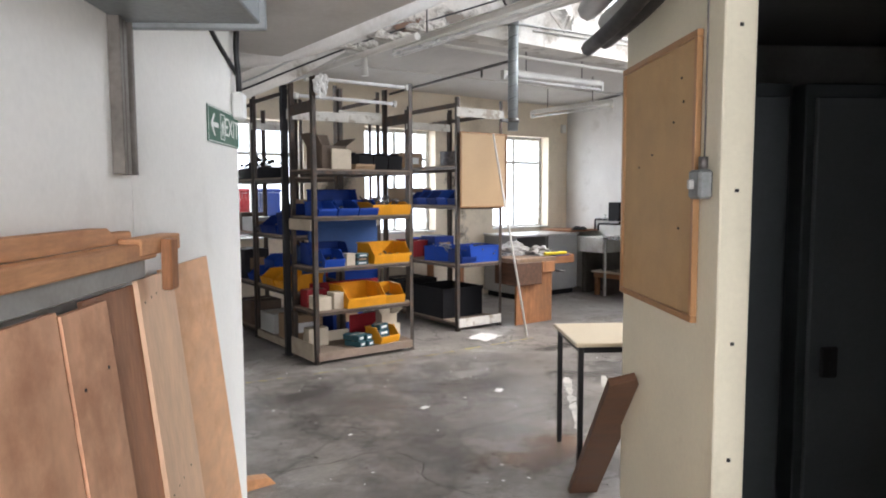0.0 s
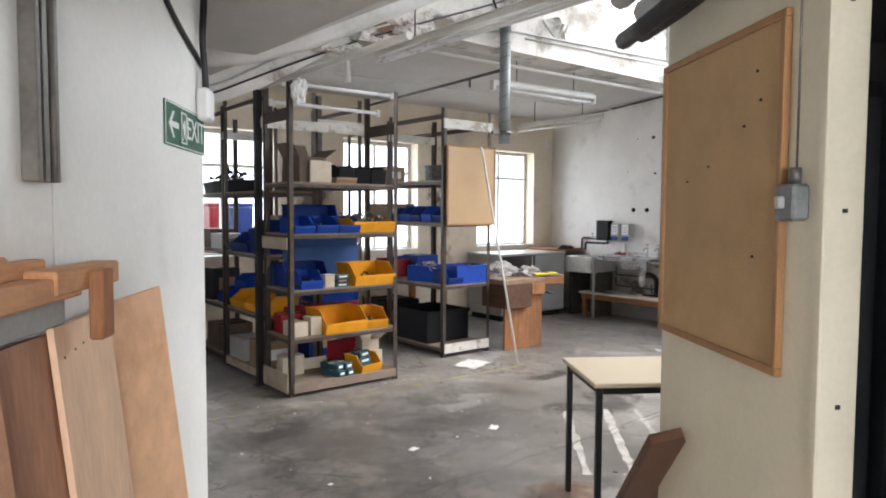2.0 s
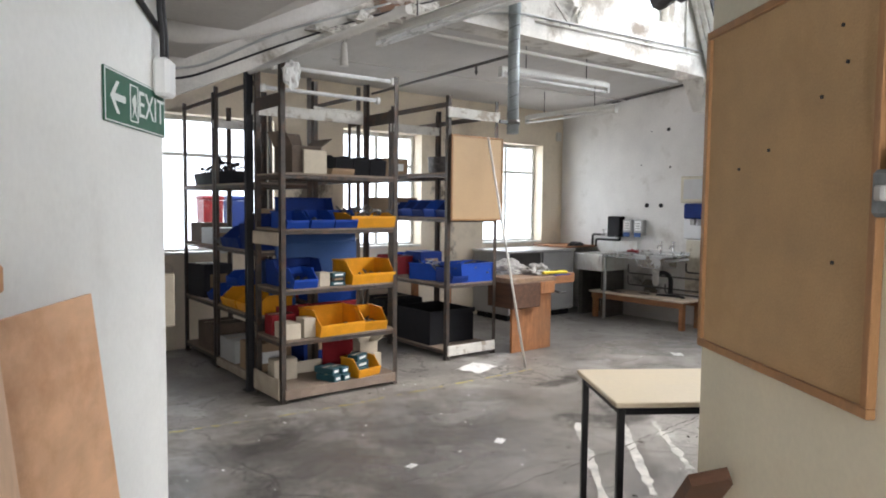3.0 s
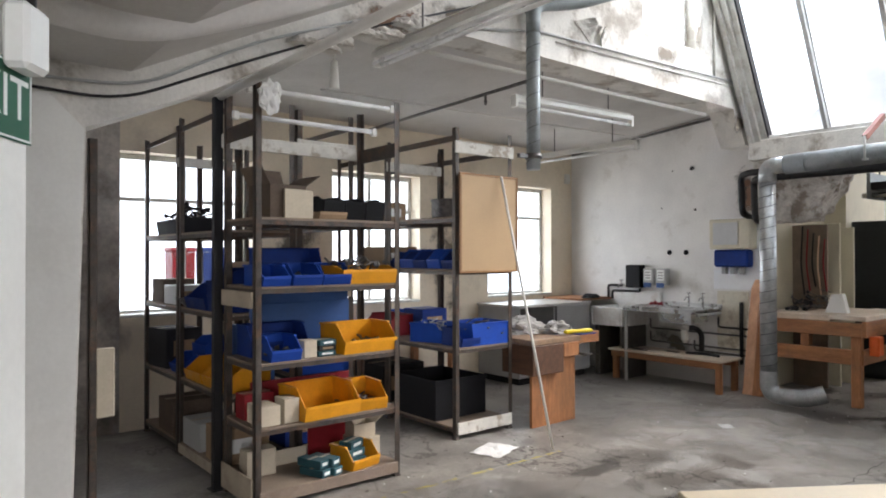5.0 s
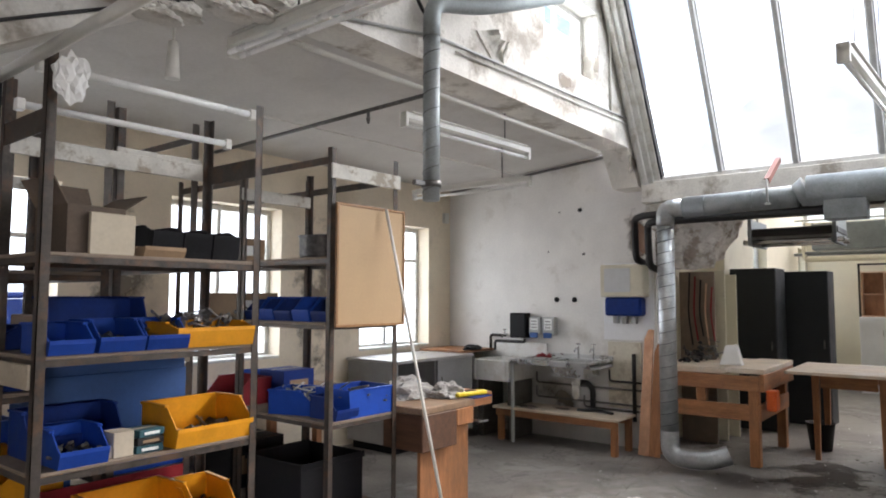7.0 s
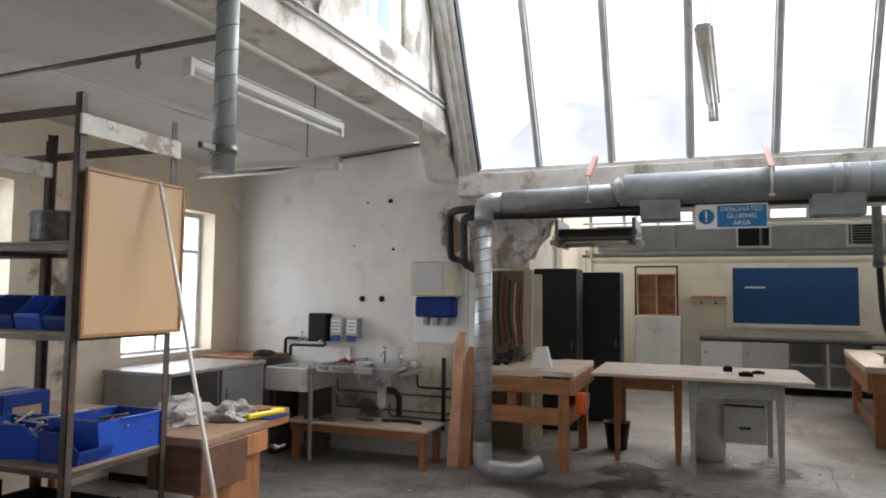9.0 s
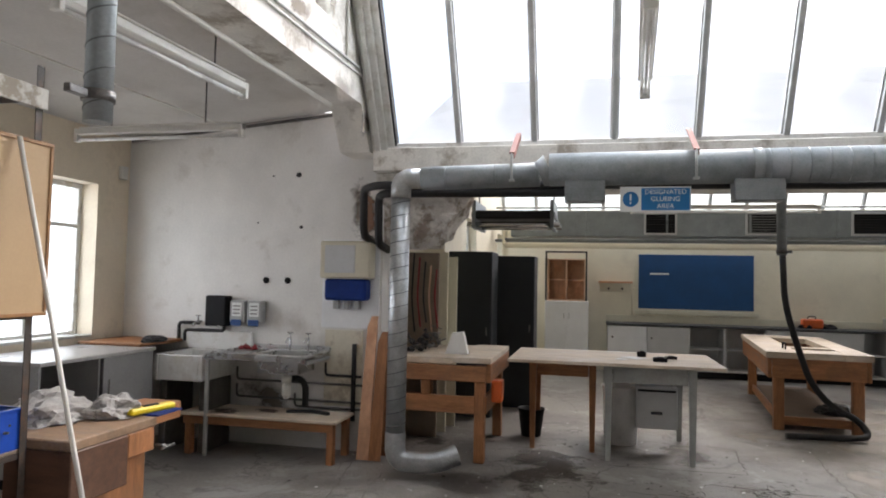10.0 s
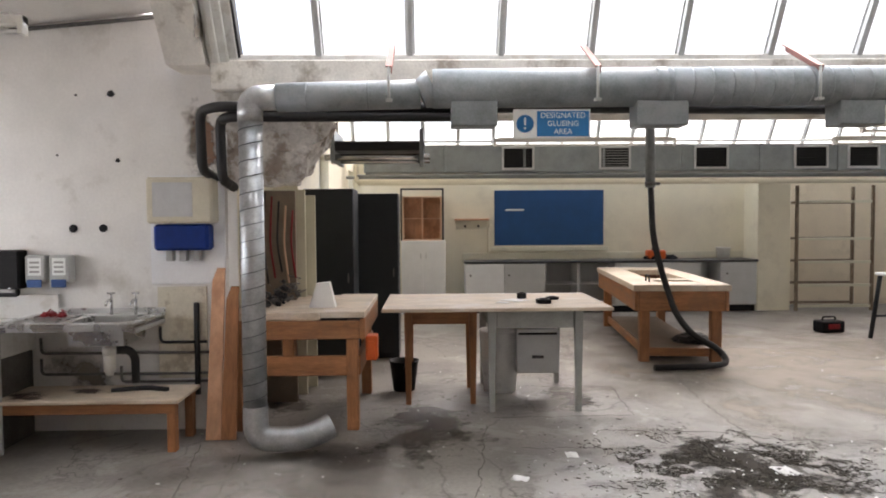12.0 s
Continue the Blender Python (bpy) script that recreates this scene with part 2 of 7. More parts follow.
PLY_DARK = material("dark plywood", (0.42, 0.21, 0.12), 0.6, vary=0.22, scale=2.2, fine=18, bump=0.05, grain=(5, 5, 1.0))
SAWN = material("sawn orange pine", (0.60, 0.31, 0.15), 0.6, vary=0.2, scale=2.2, fine=16, bump=0.1, grain=(9, 1.2, 9), tint=(0.34, 0.16, 0.08), tint_amount=0.5, tint_scale=3)
CORK = material("cork board", (0.46, 0.315, 0.165), 0.85, vary=0.12, scale=4, fine=160, bump=0.2, tint=(0.36, 0.23, 0.11), tint_amount=0.35, tint_scale=3)
HARDBOARD = material("tan hardboard", (0.50, 0.345, 0.195), 0.55, vary=0.06, scale=3, fine=60, bump=0.03)
OAK_TRIM = material("varnished wood trim", (0.37, 0.20, 0.09), 0.4, vary=0.2, scale=3, bump=0.05, grain=(8, 8, 1.2))
DARK_WOOD = material("dark brown wood", (0.12, 0.062, 0.038), 0.55, vary=0.3, scale=3, bump=0.1, grain=(8, 1.2, 8))
CHIP = material("chipboard shelf", (0.25, 0.195, 0.15), 0.75, vary=0.2, scale=6, fine=120, bump=0.1, tint=(0.2, 0.14, 0.1), tint_amount=0.5, tint_scale=4)
WHITE_WOOD = material("flaking white timber", (0.66, 0.64, 0.58), 0.7, vary=0.14, scale=6, bump=0.3, tint=(0.3, 0.24, 0.17), tint_amount=0.8, tint_scale=7, tint_low=0.54, tint_high=0.62)
FRAME_WHITE = material("old window paint", (0.70, 0.70, 0.67), 0.55, vary=0.08, scale=8, bump=0.1, tint=(0.4, 0.36, 0.3), tint_amount=0.5, tint_scale=6)
BAR_GREY = material("grey glazing bar", (0.46, 0.47, 0.465), 0.6, 0.2, vary=0.15, scale=8, bump=0.08)
TABLE_TOP = material("scuffed beech laminate", (0.66, 0.56, 0.40), 0.4, vary=0.06, scale=3, fine=40, bump=0.03)
GREY_TABLE = material("grey painted legs", (0.32, 0.325, 0.305), 0.55, vary=0.14, scale=6, bump=0.06)
CUP_GREY = material("dull grey cupboard paint", (0.33, 0.33, 0.325), 0.5, vary=0.1, scale=4, bump=0.03)
CUP_TOP = material("worn grey worktop", (0.47, 0.46, 0.45), 0.35, vary=0.12, scale=4, bump=0.03, tint=(0.3, 0.28, 0.26), tint_amount=0.4, tint_scale=3)
GREY_LAM = material("grey laminate", (0.56, 0.57, 0.57), 0.45, vary=0.07, scale=4, bump=0.03)
DARK_LAM = material("dark worktop", (0.045, 0.047, 0.05), 0.4, vary=0.2, scale=6, bump=0.03)
WHITE_LAM = material("white laminate", (0.86, 0.88, 0.90), 0.4, vary=0.05, scale=4, bump=0.02)
CERAMIC = material("white glazed ceramic", (0.78, 0.78, 0.76), 0.18, vary=0.06, scale=5, bump=0.0, tint=(0.45, 0.4, 0.33), tint_amount=0.4, tint_scale=5)
STEEL = material("dull stainless steel", (0.60, 0.60, 0.59), 0.3, 0.9, vary=0.08, scale=6, bump=0.01, tint=(0.4, 0.38, 0.35), tint_amount=0.15, tint_scale=4)
CHROME = material("tarnished chrome", (0.6, 0.6, 0.6), 0.22, 1.0, vary=0.15, bump=0.0)
TILE = material("stained tile", (0.70, 0.66, 0.55), 0.4, vary=0.12, scale=5, bump=0.06, tint=(0.3, 0.24, 0.17), tint_amount=0.7, tint_scale=5)
BLUE = material("blue bin plastic", (0.008, 0.055, 0.33), 0.55, spec=0.25, vary=0.12, scale=10, bump=0.03, per_piece=0.25)
NAVY = material("dark blue bin plastic", (0.008, 0.03, 0.17), 0.6, spec=0.2, vary=0.15, scale=10, bump=0.03, per_piece=0.2)
BLUE_FELT = material("blue felt board", (0.025, 0.085, 0.22), 0.95, vary=0.1, scale=4, fine=200, bump=0.1)
BLUE_SHEET = material("blue board sheet", (0.03, 0.09, 0.26), 0.6, vary=0.12, scale=4, bump=0.03)
YELLOW = material("yellow bin plastic", (0.72, 0.31, 0.012), 0.4, vary=0.1, scale=10, bump=0.03, per_piece=0.1)
RED = material("red plastic", (0.26, 0.014, 0.02), 0.45, vary=0.15, scale=10, bump=0.03)
ORANGE = material("orange plastic", (0.75, 0.13, 0.025), 0.45, vary=0.1, bump=0.03)
BLACK = material("black plastic", (0.012, 0.012, 0.014), 0.65, spec=0.2, vary=0.3, bump=0.05)
RUBBER = material("black rubber hose", (0.02, 0.02, 0.021), 0.55, vary=0.3, scale=20, bump=0.1)
GREY_PLASTIC = material("grey plastic", (0.42, 0.43, 0.42), 0.45, vary=0.08, bump=0.03)
WHITE_PLASTIC = material("yellowed white plastic", (0.72, 0.71, 0.66), 0.4, vary=0.07, bump=0.02)
OLD_PLASTIC = material("yellowed cream plastic", (0.64, 0.60, 0.48), 0.4, vary=0.08, bump=0.02)
CLEAR_TUB = material("translucent plastic tub", (0.84, 0.84, 0.82), 0.35, vary=0.08, bump=0.02)
PAPER = material("white paper", (0.78, 0.78, 0.76), 0.8, vary=0.05, bump=0.05)
CARD = material("brown cardboard", (0.30, 0.205, 0.125), 0.8, vary=0.12, scale=6, bump=0.06, per_piece=0.15)
CARD_PALE = material("pale cardboard", (0.50, 0.44, 0.34), 0.8, vary=0.1, scale=6, bump=0.05, per_piece=0.12)
DUSK_CARD = material("grimy dark cardboard", (0.13, 0.095, 0.07), 0.85, vary=0.2, scale=6, bump=0.06, per_piece=0.15)
TEAL = material("teal printed carton", (0.022, 0.085, 0.105), 0.5, vary=0.1, bump=0.02)
CLOTH = material("grey cloth", (0.4, 0.39, 0.37), 0.9, vary=0.2, scale=12, bump=0.3)
DARK_CLOTH = material("dark cloth", (0.03, 0.03, 0.034), 0.9, vary=0.3, scale=12, bump=0.3)
SCRAP = material("metal fittings", (0.16, 0.155, 0.15), 0.45, 0.6, vary=0.4, scale=25, bump=0.2)
GREEN = material("exit sign green", (0.008, 0.10, 0.055), 0.4, vary=0.06, bump=0.0)
SIGN_BLUE = material("sign blue", (0.012, 0.17, 0.42), 0.4, vary=0.06, bump=0.0)
INK_WHITE = material("sign white", (0.78, 0.8, 0.78), 0.45, vary=0.03, bump=0.0)
INK_BLACK = material("printed black", (0.02, 0.02, 0.02), 0.6, vary=0.1, bump=0.0)
RED_STEEL = material("red oxide bracket", (0.25, 0.10, 0.08), 0.6, 0.1, vary=0.2, bump=0.08)
CHROME_YELLOW = material("yellow tool plastic", (0.8, 0.62, 0.02), 0.4, vary=0.08, bump=0.0)
TUBE_WHITE = material("white lamp tube", (0.8, 0.8, 0.78), 0.3, vary=0.04, bump=0.0)
DARK_GAP = material("near black opening colour", (0.012, 0.012, 0.013), 0.9, vary=0.2, bump=0.0)
OUTSIDE = material("outdoor paving", (0.3, 0.3, 0.29), 0.9, vary=0.15, scale=0.5)
PANE = glass("window glass")
ROOF_PANE = glass("rooflight glass", 0.12)


# ---- mesh helpers
def box(bm, x0, x1, y0, y1, z0, z1, bevel=0.0, m=None):
    r = bmesh.ops.create_cube(bm, size=1.0)
    vs = r["verts"]
    for v in vs:
        v.co = Vector(((x0 + x1) / 2 + v.co.x * (x1 - x0), (y0 + y1) / 2 + v.co.y * (y1 - y0), (z0 + z1) / 2 + v.co.z * (z1 - z0)))
        if m is not None:
            v.co = m @ v.co
    if bevel > 0:
        es = list({e for v in vs for e in v.link_edges})
        bmesh.ops.bevel(bm, geom=es, offset=bevel, segments=1, affect="EDGES", profile=0.7)
    return bm


def tube(bm, pts, r, seg=12, caps=True, r2=None):
    """A round pipe along a line of points; r2: radius at the far end."""
    pts = [Vector(p) for p in pts]
    rings, up = [], None
    for i, p in enumerate(pts):
        a = pts[max(i - 1, 0)]
        b = pts[min(i + 1, len(pts) - 1)]
        t = (b - a).normalized()
        if up is None:
            up = t.orthogonal().normalized()
        up = (up - t * up.dot(t)).normalized()
        side = t.cross(up)
        rad = r if r2 is None else r + (r2 - r) * i / (len(pts) - 1)
        rings.append([bm.verts.new(p + (up * math.cos(2 * math.pi * k / seg) + side * math.sin(2 * math.pi * k / seg)) * rad) for k in range(seg)])
    for a, b in zip(rings, rings[1:]):
        for k in range(seg):
            f = bm.faces.new((a[k], a[(k + 1) % seg], b[(k + 1) % seg], b[k]))
            f.smooth = True
    if caps:
        bm.faces.new(rings[0][::-1])
        bm.faces.new(rings[-1])
    return bm


def prism(bm, outline, to3, depth):
    """A polygon given in two axes, pushed through by depth (a vector). to3 turns two numbers into a point."""
    d = Vector(depth)
    a = [bm.verts.new(to3(*p)) for p in outline]
    b = [bm.verts.new(Vector(to3(*p)) + d) for p in outline]
    bm.faces.new(a)
    bm.faces.new(b[::-1])
    n = len(a)
    for i in range(n):
        bm.faces.new((a[i], b[i], b[(i + 1) % n], a[(i + 1) % n]))
    bmesh.ops.recalc_face_normals(bm, faces=bm.faces)
    return bm


def lathe(bm, profile, seg=20, at=(0, 0, 0)):
    """profile: radius, height pairs."""
    rings = []
    for r, z in profile:
        rings.append([bm.verts.new((at[0] + max(r, 1e-4) * math.cos(2 * math.pi * k / seg), at[1] + max(r, 1e-4) * math.sin(2 * math.pi * k / seg), at[2] + z)) for k in range(seg)])
    for a, b in zip(rings, rings[1:]):
        for k in range(seg):
            f = bm.faces.new((a[k], a[(k + 1) % seg], b[(k + 1) % seg], b[k]))
            f.smooth = True
    bm.faces.new(rings[0][::-1])
    bm.faces.new(rings[-1])
    return bm


def bend(points, radius=0.1, steps=5):
    """A line of points with its corners rounded."""
    pts = [Vector(p) for p in points]
    out = [pts[0]]
    for a, b, c in zip(pts, pts[1:], pts[2:]):
        u, v = (a - b), (c - b)
        r = min(radius, u.length * 0.49, v.length * 0.49)
        p, q = b + u.normalized() * r, b + v.normalized() * r
        for i in range(steps + 1):
            s = i / steps
            out.append(p.lerp(b, s).lerp(b.lerp(q, s), s))
    out.append(pts[-1])
    return out


def scatter(name, pieces, mat, label, category):
    """Many small blocks (half sizes x, y, height, pose) as one joined sheet of debris."""
    vs, fs = [], []
    for sx, sy, h, m in pieces:
        k = len(vs)
        vs += [tuple(m @ Vector((x, y, z))) for z in (0, h) for x, y in ((-sx, -sy), (sx, -sy), (sx, sy), (-sx, sy))]
        fs += [(k + 3, k + 2, k + 1, k), (k + 4, k + 5, k + 6, k + 7)] + [(k + i, k + (i + 1) % 4, k + 4 + (i + 1) % 4, k + 4 + i) for i in range(4)]
    me = bpy.data.meshes.new(name)
    me.from_pydata(vs, [], fs)
    me.materials.append(mat)
    return tagged(new(name, me), label, category, kind="stuff")


def finish(name, bm, mat):
    me = bpy.data.meshes.new(name)
    bm.to_mesh(me)
    bm.free()
    me.materials.append(mat)
    return me


def part(name, bm, mat, parent, label=""):
    ob = new(name, finish(name, bm, mat))
    ob.parent = parent
    return tagged(ob, label)


def solid(name, bm, mat, label="", category="", kind="", group=""):
    return tagged(new(name, finish(name, bm, mat)), label, category, group, kind)


def thing(name, m, label, category, group="", kind=""):
    ob = new(name)
    ob.empty_display_size = 0.1
    ob.matrix_world = m
    return tagged(ob, label, category, group, kind)


def BM():
    return bmesh.new()


def writing(name, body, size, m, mat, parent, label=""):
    cu = bpy.data.curves.new(name, "FONT")
    cu.body, cu.size, cu.align_x, cu.align_y, cu.extrude = body, size, "CENTER", "CENTER", 0.0008
    tmp = bpy.data.objects.new(name + "_tmp", cu)
    me = bpy.data.meshes.new_from_object(tmp)
    bpy.data.objects.remove(tmp)
    me.materials.clear()
    me.materials.append(mat)
    ob = new(name, me)
    ob.parent = parent
    ob.matrix_local = m
    return tagged(ob, label)


# the entry passage runs at an angle to the workshop: s along it, n across it
AX, NX = Vector((0.552, 0.834, 0)), Vector((0.834, -0.552, 0))
PASSAGE = Matrix(((NX.x, AX.x, 0, 0), (NX.y, AX.y, 0, 0), (0, 0, 1, 0), (0, 0, 0, 1)))


def wallbox(name, spans, mat, label, m=None, category="wall"):
    bm = BM()
    for s in spans:
        box(bm, *s, m=m)
    return solid(name, bm, mat, label, category, "structure")


def holes_along(a0, a1, z0, z1, openings):
    """Rectangles (a0, a1, z0, z1) that fill a wall round its openings (a0, a1, z0, z1), which lie side by side."""
    out, at = [], a0
    for o0, o1, p0, p1 in sorted(openings):
        out.append((at, o0, z0, z1))
        if p0 > z0:
            out.append((o0, o1, z0, p0))
        if p1 < z1:
            out.append((o0, o1, p1, z1))
        at = o1
    out.append((at, a1, z0, z1))
    return [r for r in out if r[1] - r[0] > 1e-4]


# ---- the shell of the workshop
X_END, Y_S, Y_N, Y_G = 15.5, -5.0, 8.5, 5.82
floor_bm = BM()
bmesh.ops.create_grid(floor_bm, x_segments=2, y_segments=2, size=0.5, matrix=Matrix.Translation((7.0, 2.0, 0)) @ Matrix.Diagonal((18.4, 14.6, 1, 1)))
floor = solid("floor", floor_bm, CONCRETE, "worn grey concrete floor with stains and cracks", "floor", "structure")
gb = BM()
bmesh.ops.create_grid(gb, x_segments=2, y_segments=2, size=0.5, matrix=Matrix.Translation((0, 0, -0.35)) @ Matrix.Diagonal((1200, 1200, 1, 1)))
solid("ground", gb, OUTSIDE, "grey paving outside the workshop", "ground", "structure")

# the window wall
WINDOWS = [(2.66, 3.86, 0.98, 2.43), (4.74, 5.90, 0.98, 2.43), (6.98, 8.17, 0.98, 2.43)]
wallbox("wall_north", [(a, b, Y_N, Y_N + 0.26, z0, z1) for a, b, z0, z1 in holes_along(1.1, 8.85, 0, 3.15, WINDOWS)], CREAM_AGED_SHADE, "old cream painted wall with three tall steel windows")
BARE_PLASTER = material("grimy bare plaster", (0.54, 0.49, 0.435), 0.85, vary=0.25, scale=3, fine=30, bump=0.4, tint=(0.12, 0.1, 0.085), tint_amount=0.8, tint_scale=2.2, tint_low=0.48, tint_high=0.68)
wallbox("wall_bare_plaster", [(1.1, 2.655, Y_N - 0.012, Y_N - 0.001, 0, 2.95)], BARE_PLASTER, "grimy unpainted plaster beside the window")
# the wall behind the sinks, and its end pier
wallbox("wall_sink", [(8.6, 8.85, 5.78, Y_N, 0, 3.15)], WHITE_WALL, "stained white painted wall behind the sinks")
# gable wall over the opening, with its raking underside, and its foot by the passage
gable = BM()
prism(gable, [(-1.6, 0), (1.80, 0), (1.86, 2.13), (2.5, 2.42), (3.25, 2.86), (3.62, 3.06), (8.02, 3.06), (8.28, 2.70), (8.6, 2.70), (8.45, 2.85), (7.22, 5.1), (2.05, 2.55), (-1.6, 2.55)],
      lambda x, z: (x, Y_G, z), (0, 0.28, 0))
foot = BM()
prism(foot, [(-1.6, 0.004), (1.79, 0.004), (1.85, 2.12), (1.7, 2.27), (-1.6, 2.27)], lambda x, z: (x, Y_G - 0.014, z), (0, 0.013, 0))
solid("wall_gable_foot", foot, PARTITION, "clean white painted panel on the gable foot", "wall", "structure")
HIGH_WIN = (6.40, 7.38, 3.53, 4.20)
wall_gable = solid("wall_gable", gable, GABLE_PAINT, "flaking white gable wall over a wide opening", "wall", "structure")
cut_bm = BM()
box(cut_bm, HIGH_WIN[0], HIGH_WIN[1], Y_G - 0.2, Y_G + 0.6, HIGH_WIN[2], HIGH_WIN[3])
cut_me = finish("cutter", cut_bm, GABLE_PAINT)
cutter = bpy.data.objects.new("cutter", cut_me)
scene.collection.objects.link(cutter)
mod = wall_gable.modifiers.new("opening", "BOOLEAN")
mod.object, mod.solver = cutter, "EXACT"
bpy.context.view_layer.update()
_cut = bpy.data.meshes.new_from_object(wall_gable.evaluated_get(bpy.context.evaluated_depsgraph_get()))
wall_gable.modifiers.clear()
wall_gable.data = _cut
bpy.data.objects.remove(cutter)

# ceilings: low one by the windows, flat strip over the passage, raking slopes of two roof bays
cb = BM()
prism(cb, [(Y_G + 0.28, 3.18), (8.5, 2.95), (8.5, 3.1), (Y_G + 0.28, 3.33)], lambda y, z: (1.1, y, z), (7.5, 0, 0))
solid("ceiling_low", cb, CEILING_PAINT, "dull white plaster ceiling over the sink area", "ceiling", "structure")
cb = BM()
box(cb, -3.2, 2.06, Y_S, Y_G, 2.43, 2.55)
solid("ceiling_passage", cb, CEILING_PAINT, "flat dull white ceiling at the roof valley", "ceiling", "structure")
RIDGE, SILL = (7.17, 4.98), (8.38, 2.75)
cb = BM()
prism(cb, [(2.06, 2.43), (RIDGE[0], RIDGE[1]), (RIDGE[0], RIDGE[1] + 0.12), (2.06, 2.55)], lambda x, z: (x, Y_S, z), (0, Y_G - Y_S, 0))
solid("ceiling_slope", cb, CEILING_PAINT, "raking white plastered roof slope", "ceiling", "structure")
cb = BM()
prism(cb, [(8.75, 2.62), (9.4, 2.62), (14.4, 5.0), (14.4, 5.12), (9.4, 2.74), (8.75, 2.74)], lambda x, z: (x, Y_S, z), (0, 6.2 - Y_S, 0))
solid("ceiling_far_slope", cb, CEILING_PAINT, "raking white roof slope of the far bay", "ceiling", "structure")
# a plaster downstand bent along the foot of the slope
rb = BM()
tube(rb, bend([(-0.6, 5.1, 2.43), (1.4, 4.95, 2.43), (1.9, 5.08, 2.43), (2.35, 4.86, 2.57), (7.0, 4.86, 4.88)], 0.2), 0.085, 12)
solid("trim_downstand", rb, WHITE_WALL, "rounded white plaster rib under the roof slope", "trim", "structure")

# valley beam between the bays
bb = BM()
box(bb, 8.30, 8.75, Y_S, 5.80, 2.53, 2.74, 0.008)
box(bb, 8.40, 8.72, Y_S, 5.80, 2.36, 2.53, 0.008)
solid("beam_valley", bb, GABLE_PAINT, "flaking white valley beam under the roof glazing", "beam", "structure")
hb = BM()
prism(hb, [(5.82, 1.87), (5.3, 1.88), (5.2, 1.97), (4.98, 2.36), (5.82, 2.36)], lambda y, z: (8.62, y, z), (0.34, 0, 0))
bmesh.ops.triangulate(hb, faces=hb.faces[:])
bmesh.ops.subdivide_edges(hb, edges=hb.edges[:], cuts=5, use_grid_fill=True)
bmesh.ops.subdivide_edges(hb, edges=hb.edges[:], cuts=2, use_grid_fill=True)
for v in hb.verts:
    if v.co.z < 2.35:
        q = noise.noise(v.co * 7) * 0.035 + noise.noise(v.co * 22) * 0.016
        v.co += Vector((-abs(q) * 1.2, q, q * 0.8))
BROKEN_PLASTER = material("broken dirty plaster", (0.64, 0.61, 0.57), 0.85, vary=0.2, scale=5, fine=45, bump=0.5, tint=(0.2, 0.14, 0.1), tint_amount=0.75, tint_scale=4.5, tint_low=0.5, tint_high=0.6)
solid("trim_haunch", hb, BROKEN_PLASTER, "broken plaster haunch under the valley beam", "haunch", "structure")

# outer walls of the far bay and plain closing walls
FAR_WIN = [(11.75, 12.55, 1.25, 2.46), (14.75, 15.4, 1.25, 2.46)]
wallbox("wall_far_north", [(8.85, 10.4, 5.86, 6.1, 0, 2.6)] + [(a, b, 5.6, 5.86, z0, z1) for a, b, z0, z1 in holes_along(10.4, 15.75, 0, 2.6, FAR_WIN)], CREAM_WALL, "cream painted side wall of the far bay")
fb = BM()
prism(fb, [(8.85, 2.602), (9.38, 2.602), (14.4, 4.98), (15.6, 2.93), (15.75, 2.602)], lambda x, z: (x, 5.64, z), (0, 0.3, 0))
solid("wall_far_gable", fb, CREAM_WALL, "cream painted gable of the far bay", "wall", "structure")
wallbox("wall_east", [(X_END, X_END + 0.25, -1.72, 5.598, 0, 2.95)], CREAM_WALL, "cream painted end wall behind the counter")
# shade beside the pier is put into this wall's darker cream
wallbox("wall_east_recess", [(X_END + 0.3, X_END + 0.5, Y_S, -1.72, 0, 2.95)], CREAM_AGED_SHADE, "cream recess beside the pier with shade in its colour")
pb = BM()
box(pb, 14.98, X_END, -2.0, -1.42, 0, 2.3, 0.01)
solid("pier", pb, CREAM_WALL, "cream painted square wall pier", "pier", "structure")
wallbox("wall_south", [(-3.2, 16.0, Y_S - 0.2, Y_S, 0, 5.2)], WHITE_WALL, "plain white end wall")
wallbox("wall_west", [(-3.4, -3.2, Y_S - 0.2, 6.0, 0, 2.55)], WHITE_WALL, "plain white side wall")
wallbox("wall_sink_west", [(0.9, 1.1, 5.98, 8.76, 0, 3.2)], WHITE_WALL, "plain white return wall")

# the passage: white panel wall, cork-board partition, and the dark store beside it
wallbox("wall_passage", [(-1.08, -0.98, -1.6, 2.678, 0, 2.43), (-1.08, -0.98, 2.684, 3.93, 0, 2.43)], PARTITION, "white painted panel wall with a vertical joint", PASSAGE)
# unseen wall; its opening is invented to let the fill lamp in
wallbox("wall_passage_back", [(a, b, -1.8, -1.6, z0, z1) for a, b, z0, z1 in holes_along(-1.08, 3.0, 0, 2.43, [(-0.9, 0.65, 0.7, 2.3)])], PARTITION, "unseen white wall closing the passage, with an added light opening", PASSAGE)
wallbox("wall_partition", [(0.752, 0.84, 2.64, 3.5, 0, 2.3)], CREAM_PANEL, "cream gloss painted partition with a cork board", PASSAGE)
# store walls and low ceiling, mostly unseen, added to shut out light
wallbox("wall_store_back", [(0.84, 3.2, 3.40, 3.5, 0, 2.22)], DARK_WALL, "dark back wall added to close the store", PASSAGE)
wallbox("wall_store_side", [(3.1, 3.2, -1.6, 3.4, 0, 2.22)], DARK_WALL, "unseen dark side wall added to close the store", PASSAGE)
wallbox("wall_store_near", [(0.75, 0.84, -1.6, 1.75, 0, 2.3)], DARK_WALL, "unseen dark partition added to keep light off the store", PASSAGE)
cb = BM()
